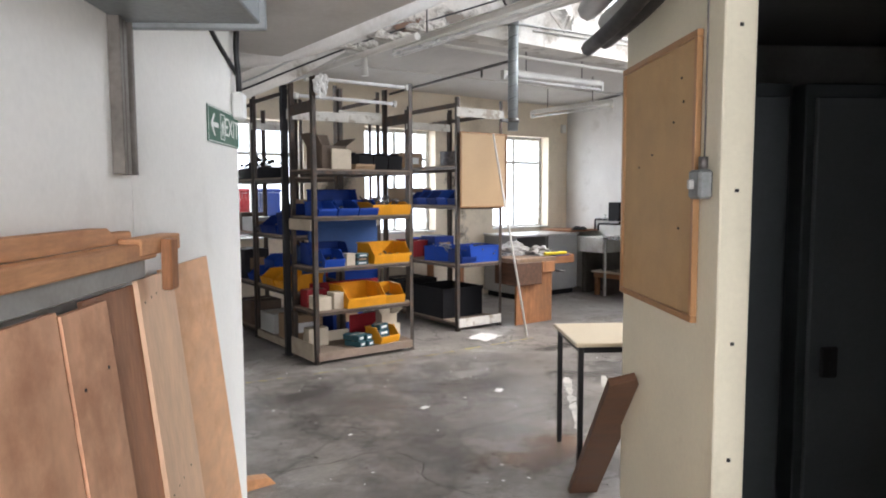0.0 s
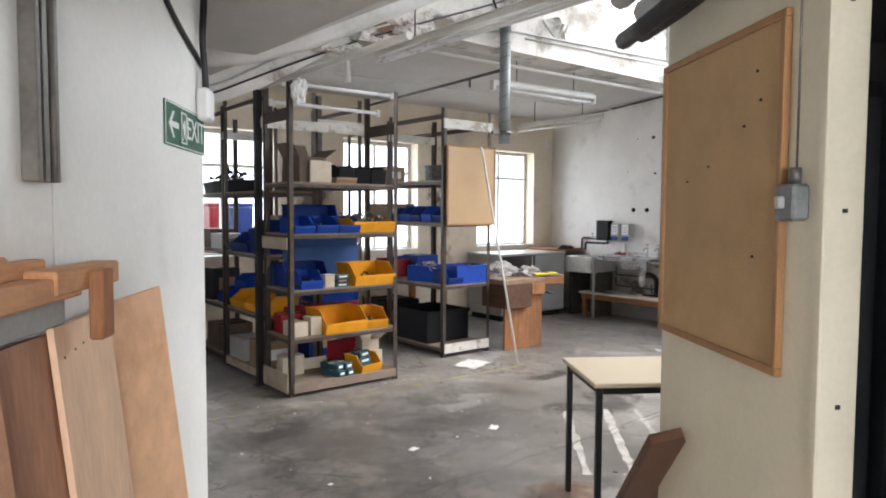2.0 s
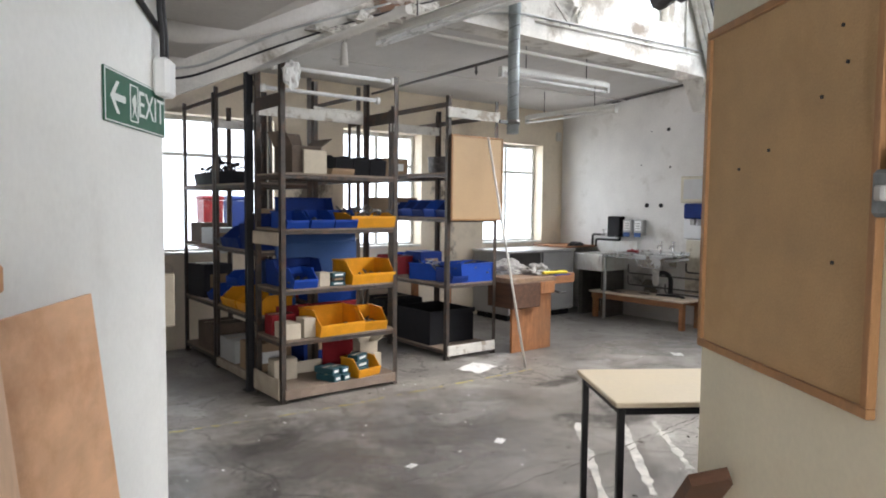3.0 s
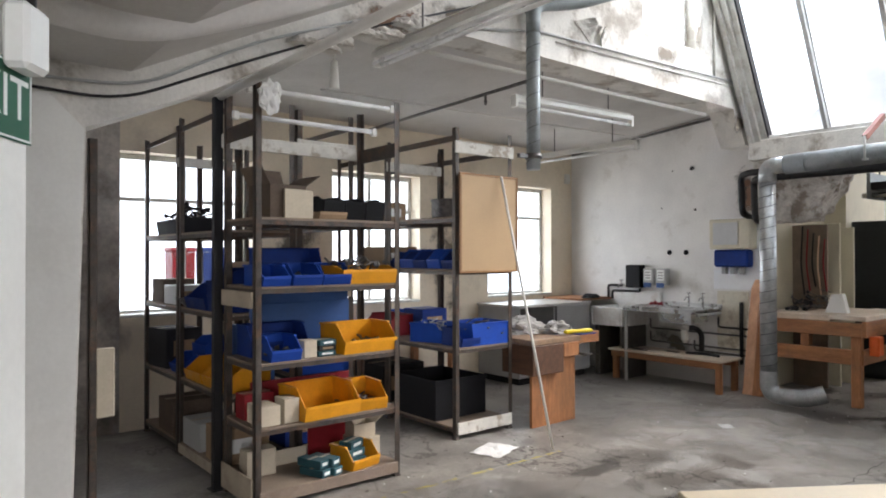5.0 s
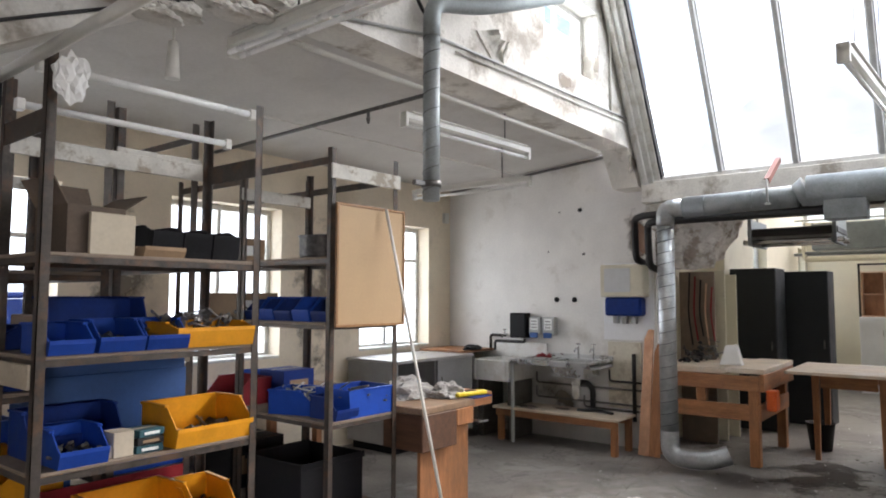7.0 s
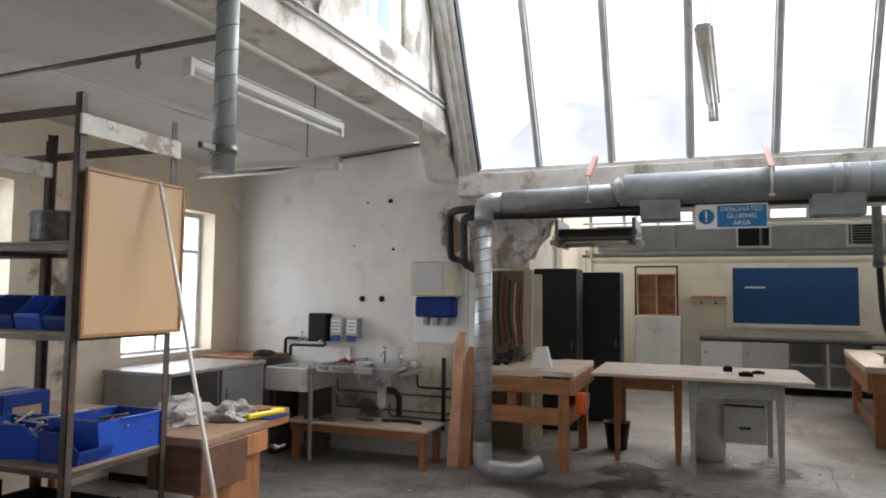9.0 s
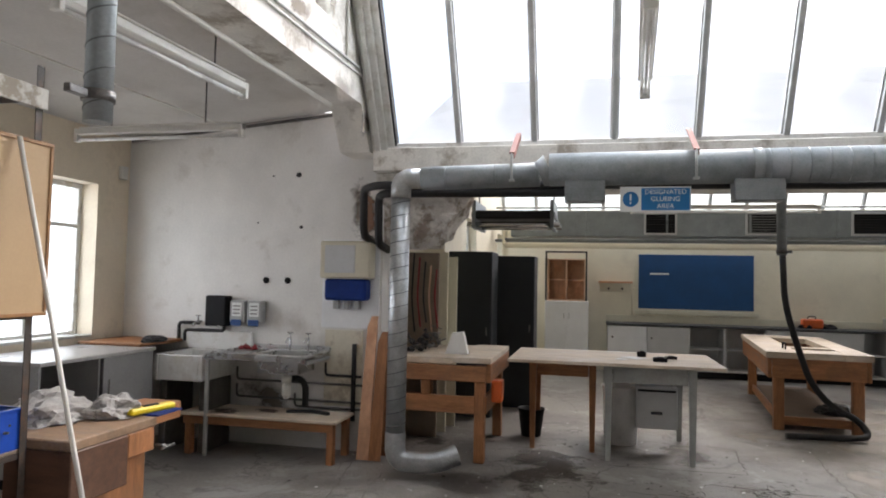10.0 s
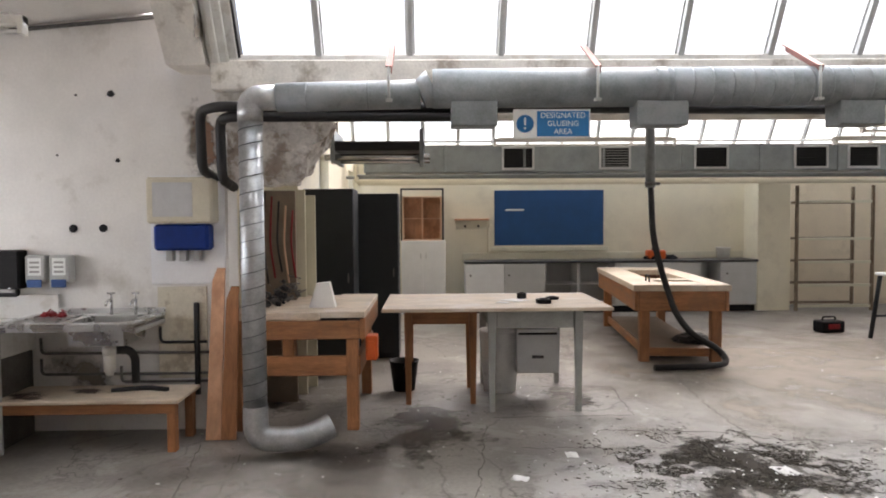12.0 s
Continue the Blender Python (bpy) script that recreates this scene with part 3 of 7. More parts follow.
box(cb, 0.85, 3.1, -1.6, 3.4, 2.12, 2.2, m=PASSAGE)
solid("ceiling_store", cb, DARK_WALL, "unseen low dark ceiling added to keep the store dim", "ceiling", "structure")
pb = BM()
box(pb, 0.746, 0.845, 2.61, 2.64, 0, 2.3, 0.004, m=PASSAGE)
post_trim = solid("trim_partition_edge", pb, CREAM_PANEL, "cream painted edge board fixed with screws", "trim", "structure")
for z in (0.7, 1.06, 1.52, 2.0):
    sb = BM()
    box(sb, 0.79, 0.80, 2.605, 2.612, z, z + 0.01, m=PASSAGE)
    part("screw", sb, INK_BLACK, post_trim)


# ---- roof glazing
def roof_glazing(name, foot, ridge, y_first, count, step, label):
    g = thing(name, Matrix.Identity(4), label, "rooflight", kind="structure")
    f, r = Vector((foot[0], 0, foot[1])), Vector((ridge[0], 0, ridge[1]))
    up = (r - f).normalized()
    out = Vector((up.z, 0, -up.x)).normalized()
    bar_me = pane_me = None
    L = (r - f).length
    basis = Matrix(((up.x, 0, out.x, 0), (0, 1, 0, 0), (up.z, 0, out.z, 0), (0, 0, 0, 1)))
    for i in range(count + 1):
        y = y_first - i * step
        if bar_me is None:
            b = BM()
            box(b, 0, L, -0.022, 0.022, -0.045, 0.03, 0.004)
            box(b, 0, L, -0.034, 0.034, 0.0, 0.012)
            bar_me = finish("glazing_bar", b, BAR_GREY)
            p = BM()
            box(p, 0.02, L, 0.035, step - 0.035, 0.012, 0.018)
            pane_me = finish("pane", p, ROOF_PANE)
        o = new("glazing_bar", bar_me)
        o.parent = g
        o.matrix_local = Matrix.Translation((f.x, y, f.z)) @ basis
        if i < count:
            o = new("pane", pane_me)
            o.parent = g
            o.matrix_local = Matrix.Translation((f.x, y - step, f.z)) @ basis
            o.visible_shadow = False
    b = BM()
    box(b, f.x - 0.06, f.x + 0.12, y_first - count * step, y_first + 0.15, f.z - 0.012, f.z + 0.03, 0.006)
    part("sill", b, FRAME_WHITE, g)
    return g


roof_glazing("window_roof", SILL, RIDGE, 5.68, 16, 0.652, "tall sloping rooflight with grey glazing bars")
roof_glazing("window_roof_far", (15.62, 2.92), (14.4, 5.0), 5.60, 17, 0.624, "sloping rooflight of the far bay")
# white flashing strip up the raking edge against the gable
b = BM()
box(b, 0, 2.6, -0.11, 0.11, -0.05, 0.03, 0.008, m=Matrix.Translation((8.38, 5.72, 2.75)) @ Matrix(((-0.477, 0, 0.879, 0), (0, 1, 0, 0), (0.879, 0, 0.477, 0), (0, 0, 0, 1))))
solid("trim_glazing_edge", b, FRAME_WHITE, "white painted raking board beside the rooflight", "trim", "structure")


b = BM()
m_rake = Matrix.Translation((8.38, 5.72, 2.75)) @ Matrix(((-0.477, 0, 0.879, 0), (0, 1, 0, 0), (0.879, 0, 0.477, 0), (0, 0, 0, 1)))
box(b, 0.02, 2.6, -0.05, 0.075, -0.085, -0.051, 0.006, m=m_rake)
box(b, 0.02, 2.6, 0.005, 0.04, -0.12, -0.086, 0.004, m=m_rake)
solid("trim_glazing_batten", b, FRAME_WHITE, "white painted cover strips on the raking board", "trim", "structure")
b = BM()
box(b, 0.02, 2.6, -0.135, -0.111, -0.05, 0.03, m=m_rake)
solid("trim_glazing_gasket", b, BLACK, "black gasket beside the first pane", "trim", "structure")


# ---- windows
def steel_window(name, x0, x1, z0, z1, y, cols, transom, label, sill=0.20):
    w = thing(name, Matrix.Translation(((x0 + x1) / 2, y, z0)), label, "window", kind="structure")
    hw, h = (x1 - x0) / 2, z1 - z0
    b = BM()
    for s in ((-hw, -hw + 0.045, 0, h), (hw - 0.045, hw, 0, h), (-hw + 0.045, hw - 0.045, 0, 0.05), (-hw + 0.045, hw - 0.045, h - 0.05, h)):
        box(b, s[0], s[1], -0.025, 0.03, s[2], s[3], 0.004)
    part("window_frame", b, FRAME_WHITE, w)
    for i in range(1, cols):
        x = -hw + 2 * hw * i / cols
        b = BM()
        box(b, x - 0.02, x + 0.02, -0.02, 0.024, 0.05, h - 0.05, 0.003)
        part("mullion", b, FRAME_WHITE, w)
    if transom:
        b = BM()
        box(b, -hw + 0.045, hw - 0.045, -0.022, 0.026, h * transom - 0.018, h * transom + 0.018, 0.003)
        part("transom", b, FRAME_WHITE, w)
    for i in range(cols):
        b = BM()
        box(b, -hw + 2 * hw * i / cols + 0.02, -hw + 2 * hw * (i + 1) / cols - 0.02, 0.0, 0.006, 0.03, h - 0.03)
        part("pane", b, PANE, w).visible_shadow = False
    b = BM()
    box(b, -hw + 0.003, hw - 0.003, -sill, -0.026, -0.0, 0.025, 0.004)
    part("window_sill", b, FRAME_WHITE, w)
    return w


for i, (a, c, z0, z1) in enumerate(WINDOWS):
    steel_window("window_%d" % (i + 1), a, c, z0, z1, Y_N + 0.2, 2, 0.72, "tall white steel window with a high transom")
steel_window("window_4", *HIGH_WIN, Y_G + 0.18, 2, 0, "small high window in the gable", 0.16)
for i, (a, c, z0, z1) in enumerate(FAR_WIN):
    steel_window("window_%d" % (i + 5), a, c, z0, z1, 5.74, 2, 0.6, "small window in the cream side wall", 0.12)

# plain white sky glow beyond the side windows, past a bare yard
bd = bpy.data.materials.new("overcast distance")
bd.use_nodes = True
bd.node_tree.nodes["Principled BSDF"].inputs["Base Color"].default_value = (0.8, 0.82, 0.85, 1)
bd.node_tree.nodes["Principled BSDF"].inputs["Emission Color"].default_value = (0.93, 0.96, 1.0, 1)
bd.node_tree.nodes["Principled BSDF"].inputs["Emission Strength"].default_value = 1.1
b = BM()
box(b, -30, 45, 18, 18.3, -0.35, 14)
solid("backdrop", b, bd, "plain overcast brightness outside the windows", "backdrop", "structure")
# daylight standing in the three windows, and an added fill lamp behind the passage
def opening_light(name, m, w, h, watts):
    d = bpy.data.lights.new(name, "AREA")
    d.shape, d.size, d.size_y, d.energy, d.color = "RECTANGLE", w, h, watts, (0.96, 0.98, 1.0)
    new(name, d).matrix_world = m


for a, c, z0, z1 in WINDOWS:
    x, z = (a + c) / 2, (z0 + z1) / 2
    opening_light("window_daylight", look((x, Y_N + 0.25, z), (x, Y_N - 1, z)), c - a - 0.1, z1 - z0 - 0.1, 7.5)
# no known source here: lamp added to brighten the passage walls
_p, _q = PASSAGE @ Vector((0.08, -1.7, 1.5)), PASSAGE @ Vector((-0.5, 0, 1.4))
opening_light("passage_fill", look(_p, _q), 1.1, 1.5, 53)
_hx, _hz = (HIGH_WIN[0] + HIGH_WIN[1]) / 2, (HIGH_WIN[2] + HIGH_WIN[3]) / 2
# sky light standing in the two rows of roof glazing
for (fx, fz), (rx, rz), watts in ((SILL, RIDGE, 182), ((15.62, 2.92), (14.4, 5.0), 105)):
    mid = Vector(((fx + rx) / 2, 0.3, (fz + rz) / 2))
    up = Vector((rx - fx, 0, rz - fz)).normalized()
    out = Vector((up.z, 0, -up.x))
    turn = Matrix(((0, up.x, out.x, 0), (1, 0, 0, 0), (0, up.z, out.z, 0), (0, 0, 0, 1)))
    opening_light("rooflight_daylight", Matrix.Translation(mid + out * 0.12) @ turn, 10.4, 2.3, watts)
opening_light("gable_daylight", look((_hx, Y_G + 0.25, _hz), (_hx, Y_G - 1, _hz)), 0.97, 0.66, 6)


# ---- shelving and what lies on it
def at(x, y, z=0.0, rz=0.0):
    return pose(x, y, z, 0, 0, rz)


def angle_post(h, sx, sy):
    """A slotted steel angle upright; sx, sy: the way its two flanges run."""
    b = BM()
    box(b, min(0, sx * 0.04), max(0, sx * 0.04), min(0, sy * 0.004), max(0, sy * 0.004), 0, h)
    box(b, min(0, sx * 0.004), max(0, sx * 0.004), min(0, sy * 0.04), max(0, sy * 0.04), 0, h)
    box(b, min(-sx * 0.004, sx * 0.044), max(-sx * 0.004, sx * 0.044), min(-sy * 0.004, sy * 0.044), max(-sy * 0.004, sy * 0.044), 0, 0.008)
    return b


def rack(m, w, d, h, levels, label, white_ties=(), brown_ties=(), edge=None):
    r = thing("shelving_rack", m, label, "shelving", "steel racks")
    for sx, sy in ((1, 1), (-1, 1), (1, -1), (-1, -1)):
        o = part("post", angle_post(h, sx, sy), RACK_STEEL, r)
        o.location = (-sx * w / 2, -sy * d / 2, 0)
    for z in levels:
        b = BM()
        box(b, -w / 2 + 0.006, w / 2 - 0.006, -d / 2 + 0.006, d / 2 - 0.006, z - 0.016, z, 0.002)
        s = part("shelf", b, CHIP, r, "dusty chipboard shelf")
        for y in (-d / 2 + 0.008, d / 2 - 0.011):
            b = BM()
            box(b, -w / 2 + 0.005, w / 2 - 0.005, y - 0.002, y + 0.001, z - 0.045, z - 0.017)
            part("rail", b, edge or RACK_STEEL, s)
        for x in (-w / 2 + 0.008, w / 2 - 0.011):
            b = BM()
            box(b, x - 0.002, x + 0.001, -d / 2 + 0.012, d / 2 - 0.014, z - 0.045, z - 0.017)
            part("rail", b, edge or RACK_STEEL, s)
    for side, z, hh in white_ties:
        b = BM()
        if side in "fb":
            y = (-d / 2 - 0.022) if side == "f" else d / 2 + 0.004
            box(b, -w / 2 - 0.01, w / 2 + 0.01, y, y + 0.018, z, z + hh, 0.003)
        else:
            x = (-w / 2 - 0.022) if side == "l" else w / 2 + 0.004
            box(b, x, x + 0.018, -d / 2 - 0.01, d / 2 + 0.01, z, z + hh, 0.003)
        part("tie_board", b, WHITE_WOOD, r, "flaking white painted tie board")
    for side, z, hh in brown_ties:
        b = BM()
        if side in "fb":
            y = (-d / 2 + 0.006) if side == "f" else d / 2 - 0.014
            box(b, -w / 2, w / 2, y, y + 0.008, z, z + hh, 0.002)
        else:
            x = (-w / 2 + 0.006) if side == "l" else w / 2 - 0.014
            box(b, x, x + 0.008, -d / 2, d / 2, z, z + hh, 0.002)
        part("tie_bar", b, RACK_STEEL, r)
    return r


RACK_H = 2.57
A_LV, B_LV, C_LV = (0.10, 0.48, 0.87, 1.33, 1.75), (0.10, 0.75, 1.40, 1.84), (0.10, 0.59, 1.13, 1.69)
rack(at(3.34, 6.31), 1.05, 0.49, RACK_H, A_LV, "brown steel rack of five shelves full of plastic bins", (("b", 2.22, 0.09),), (("r", 2.20, 0.1), ("l", 2.24, 0.1)), None)
rack(at(3.09, 7.06), 0.49, 0.95, RACK_H, C_LV, "brown steel rack with yellow bins and grey boxes", (("b", 2.2, 0.07),), (("l", 2.46, 0.04),))
rack(at(3.09, 8.0), 0.49, 0.88, RACK_H - 0.05, C_LV, "brown steel rack against the window wall", (("f", 2.2, 0.07),), (("l", 2.44, 0.04),))
rack(at(3.59, 7.06), 0.46, 0.93, RACK_H - 0.02, (0.10, 0.66, 1.20, 1.75), "brown steel rack behind the bin shelves", (("f", 2.24, 0.1),), (("r", 2.45, 0.04),))
rack(at(5.05, 6.97), 0.65, 0.98, RACK_H, B_LV, "brown steel rack with a hardboard panel on its end", (("f", 2.36, 0.1),), (("l", 2.46, 0.05), ("r", 2.40, 0.05)))
rack(at(5.05, 7.92), 0.65, 0.90, RACK_H - 0.04, B_LV, "brown steel rack near the window wall", (("f", 2.3, 0.09),), (("l", 2.42, 0.05), ("r", 2.40, 0.05)))
b = BM()
box(b, -0.03, 0.03, -0.025, 0.025, 0, 2.55, 0.003)
upright = thing("steel_upright", at(2.79, 6.60), "thick black steel upright beside the bin rack", "upright")
part("post", b, BLACK_STEEL, upright)
b = BM()
box(b, -0.05, 0.05, -0.05, 0.05, 0.0, 0.005)
part("base_plate", b, BLACK_STEEL, upright)
# extra boxes filling the racks
EXTRA = []
for x, y, zz, w, d, h, mt, lab in (
        (3.57, 7.05, 0.102, 0.36, 0.4, 0.3, NAVY, "dark blue box on a base shelf"), (3.57, 7.3, 1.752, 0.34, 0.26, 0.18, CARD, "brown carton on a high shelf"),
        (3.57, 7.3, 1.202, 0.3, 0.2, 0.24, BLACK, "black box on a rack shelf"), 
        (3.18, 7.0, 1.132, 0.1, 0.5, 0.34, CARD, "brown carton on a rack shelf"), (3.2, 7.0, 0.592, 0.08, 0.6, 0.4, BLUE_SHEET, "blue box at the back of a shelf"),
        (5.2, 7.5, 0.752, 0.3, 0.3, 0.25, NAVY, "dark blue box on a rack shelf"), (5.05, 7.9, 0.102, 0.5, 0.5, 0.35, BLACK, "black box on a base shelf"),
        (5.05, 7.9, 1.402, 0.4, 0.4, 0.2, CARD, "brown carton on a rack shelf")):
    EXTRA.append((x, y, zz, w, d, h, mt, lab))
# a lone slotted upright behind the gable foot, with a pale board hung by it
b = BM()
box(b, -0.02, 0.02, -0.003, 0.003, 0, 2.12)
box(b, -0.02, -0.014, -0.003, 0.04, 0, 2.12)
upright = thing("steel_upright", at(1.945, 6.08), "dark slotted steel upright standing on the floor", "upright")
part("post", b, RACK_STEEL, upright)
b = BM()
box(b, -0.035, 0.035, -0.025, 0.055, 0.0, 0.006)
part("base_plate", b, RACK_STEEL, upright)
b = BM()
box(b, -0.005, 0.085, -0.012, 0.012, 0, 0.36, 0.006)
tagged(solid("wooden_offcut", b, CARD_PALE), "pale wooden offcut fixed to the steel upright", "board").location = (1.965, 6.085, 0.68)
# boards standing on the racks' bases
for x0, x1, y, z0, z1, mt in ((2.90, 3.38, 6.50, 0.1, 0.2, CARD_PALE), (3.4, 3.82, 6.51, 0.11, 0.33, RED)):
    b = BM()
    box(b, x0, x1, y, y + 0.012, z0, z1, 0.002)
    solid("panel_board", b, mt, "low board standing along the back of a shelf", "board")
b = BM()
box(b, 4.74, 5.36, 6.462, 6.478, 0.04, 0.14, 0.004)
solid("edge_board", b, WHITE_WOOD, "white timber edge board at the foot of the rack", "board")
b = BM()
box(b, 2.84, 3.84, 6.046, 6.062, 0.03, 0.105, 0.004)
solid("edge_board", b, CHIP, "pale timber edge board at the foot of the bin rack", "board")
for z, mt in ((0.49, RED), (0.89, BLUE_SHEET), (1.1, BLUE_SHEET)):
    b = BM()
    k = 0.016 * (z > 1.0)
    box(b, 3.0, 3.76, 6.56 + k, 6.572 + k, z, z + (0.18 if mt is RED else 0.3), 0.002)
    solid("backing_sheet", b, mt, "coloured sheet standing behind the bins", "sheet")


PALE_CHIP = material("pale chipboard", (0.42, 0.36, 0.28), 0.75, vary=0.15, scale=6, fine=120, bump=0.08, tint=(0.25, 0.19, 0.14), tint_amount=0.5, tint_scale=4)
for x0, x1, y0, y1, z0, z1 in ((2.795, 2.808, 6.08, 6.55, 1.2, 1.3), (3.0, 3.80, 6.590, 6.603, 1.21, 1.30), (2.795, 2.808, 6.08, 6.55, 0.03, 0.19), (2.83, 2.842, 6.66, 7.5, 0.03, 0.10)):
    b = BM()
    box(b, x0, x1, y0, y1, z0, z1, 0.003)
    solid("edge_board", b, PALE_CHIP, "pale chipboard strip fixed along a rack edge", "board")


def bin_mesh(w, d, h, low=0.45, t=0.006):
    """An open-fronted picking bin, its front toward -y, its base at z 0."""
    b = BM()
    i = 0.015
    box(b, -w / 2 + i, w / 2 - i, -d / 2 + i, d / 2 - i, 0, t)
    box(b, -w / 2, w / 2, d / 2 - t, d / 2, 0, h)
    side = [(-d / 2 + 0.012, 0), (d / 2, 0), (d / 2, h), (-d / 2 + d * 0.32, h), (-d / 2, h * low)]
    for x in (-w / 2, w / 2 - t):
        prism(b, side, lambda y, z, x=x: (x, y, z), (t, 0, 0))
        box(b, x - 0.008, x + t + 0.008, -d / 2 + d * 0.30, d / 2 + 0.006, h - 0.012, h, 0.002)
    prism(b, [(-d / 2 + 0.012, 0), (-d / 2, h * low), (-d / 2 - 0.014, h * low + 0.004), (-d / 2 - 0.014, h * low - 0.014), (-d / 2 + 0.004, 0)], lambda y, z: (-w / 2, y, z), (w, 0, 0))
    box(b, -w / 2, w / 2, d / 2 - 0.006, d / 2 + 0.008, h - 0.012, h, 0.002)
    return b


BIN_CACHE = {}


def picking_bin(m, w, d, h, mat, label, low=0.45):
    t = thing("storage_bin", m, label, "bin", "plastic picking bins")
    key = (w, d, h, low, mat.name)
    if key not in BIN_CACHE:
        me = finish("body", bin_mesh(w, d, h, low), mat)
        c = BM()
        box(c, -w * 0.2, w * 0.2, -d / 2 - 0.002, -d / 2 + 0.008, h * low * 0.25, h * low * 0.75, 0.001)
        BIN_CACHE[key] = (me, finish("label_slot", c, mat))
    for nm, me in zip(("body", "label_slot"), BIN_CACHE[key]):
        o = new(nm, me)
        o.parent = t
    return t


def heap(name, m, w, d, h, mat, label, n=26, seed=1, rods=False):
    rnd = random.Random(seed)
    b = BM()
    for _ in range(n):
        x, y = rnd.uniform(-w / 2, w / 2), rnd.uniform(-d / 2, d / 2)
        z = rnd.uniform(0.01, h) * (1 - 0.5 * abs(2 * x / w))
        q = pose(x, y, z, rnd.uniform(-40, 40), rnd.uniform(-40, 40), rnd.uniform(0, 180))
        s = rnd.uniform(0.012, 0.03)
        if rods or rnd.random() < 0.4:
            tube(b, [q @ Vector((-s * 2.5, 0, 0)), q @ Vector((s * 2.5, 0, 0))], s * 0.25, 6)
        else:
            box(b, -s, s, -s * 0.7, s * 0.7, -s * 0.5, s * 0.5, m=q)
    o = solid(name, b, mat, label, "fittings", "stuff")
    o.matrix_world = m
    return o


def carton(m, w, d, h, mat, label, open_top=False, name="carton"):
    t = thing(name, m, label, "box")
    b = BM()
    if open_top:
        k = 0.005
        box(b, -w / 2, w / 2, -d / 2, d / 2, 0, k)
        box(b, -w / 2, w / 2, -d / 2, -d / 2 + k, k, h)
        box(b, -w / 2, w / 2, d / 2 - k, d / 2, k, h)
        box(b, -w / 2, -w / 2 + k, -d / 2 + k, d / 2 - k, k, h)
        box(b, w / 2 - k, w / 2, -d / 2 + k, d / 2 - k, k, h)
        part("body", b, mat, t)
        for sx, a in ((1, 35), (-1, 60)):
            f = BM()
            box(f, 0, w * 0.48, -d / 2, d / 2, -0.003, 0.003, m=pose(sx * w / 2, 0, h, 0, -a if sx > 0 else 180 + a, 0))
            part("flap", f, mat, t)
        f = BM()
        box(f, -w / 2, w / 2, 0, d * 0.5, -0.003, 0.003, m=pose(0, d / 2, h, 65, 0, 0))
        part("flap", f, mat, t)
    else:
        box(b, -w / 2, w / 2, -d / 2, d / 2, 0, h, 0.003)
        part("body", b, mat, t)
        if mat not in (CARD_PALE, DUSK_CARD):
            l = BM()
            box(l, -w * 0.3, w * 0.3, -d / 2 - 0.0015, -d / 2 + 0.001, h * 0.3, h * 0.7)
            part("label", l, INK_WHITE if mat in (TEAL, CARD) else CARD, t)
        s = BM()
        box(s, -w / 2 - 0.001, w / 2 + 0.001, -0.012, 0.012, h - 0.001, h + 0.001)
        part("tape_strip", s, CARD_PALE, t)
    return t


for x, y, zz, w, d, h, mt, lab in EXTRA:
    carton(at(x, y, zz), w, d, h, mt, lab)
YL, BL, NL = "yellow plastic open-fronted storage bin on a rack shelf", "blue plastic open-fronted storage bin on a rack shelf", "dark blue plastic storage bin on a rack shelf"
# bin rack, base shelf up
z = A_LV[0]
picking_bin(at(3.58, 6.19, z, 12), 0.24, 0.22, 0.15, YELLOW, YL)
for k in range(3):
    carton(at(3.56, 6.18 + 0.012 * k, z + 0.01 + 0.055 * k, 8 + 9 * k), 0.15, 0.1, 0.052, TEAL, "small teal printed carton stacked in a yellow bin")
for k in range(4):
    carton(at(3.27 + 0.085 * (k % 2), 6.17 + 0.03 * (k // 2), z + 0.052 * (k // 2), 20), 0.082, 0.2, 0.05, TEAL, "small teal and white printed carton on the base shelf")
carton(at(3.74, 6.36, z, 5), 0.18, 0.2, 0.14, CARD_PALE, "cream carton on the base shelf")
carton(at(3.73, 6.36, z + 0.14, -8), 0.16, 0.16, 0.1, CARD_PALE, "cream open carton on top of another", True)
carton(at(2.99, 6.42, z, 0), 0.2, 0.12, 0.17, CARD_PALE, "cream carton on the base shelf")
z = A_LV[1]
picking_bin(at(3.33, 6.22, z, 4), 0.42, 0.32, 0.20, YELLOW, YL)
picking_bin(at(3.66, 6.24, z, -6), 0.24, 0.32, 0.17, YELLOW, YL)
heap("scrap_fittings", at(3.66, 6.22, z + 0.01), 0.18, 0.2, 0.06, SCRAP, "loose metal fittings in a yellow bin", 24, 3)
carton(at(2.93, 6.2, z, 0), 0.13, 0.2, 0.12, CARD_PALE, "cream carton on a rack shelf")
carton(at(3.07, 6.17, z, 0), 0.1, 0.14, 0.15, CARD_PALE, "cream carton on a rack shelf")
carton(at(2.96, 6.4, z, 0), 0.2, 0.14, 0.16, RED, "dark red carton on a rack shelf")
z = A_LV[2]
picking_bin(at(3.63, 6.22, z, 2), 0.42, 0.30, 0.19, YELLOW, YL)
heap("scrap_fittings", at(3.63, 6.22, z + 0.01), 0.34, 0.2, 0.08, SCRAP, "loose metal fittings in a yellow bin", 30, 4)
picking_bin(at(3.02, 6.2, z, 0), 0.2, 0.26, 0.15, BLUE, BL)
heap("scrap_fittings", at(3.02, 6.2, z + 0.01), 0.14, 0.16, 0.08, SCRAP, "loose metal fittings in a blue bin", 16, 5)
carton(at(3.2, 6.15, z, 0), 0.09, 0.1, 0.11, CARD_PALE, "cream carton on a rack shelf")
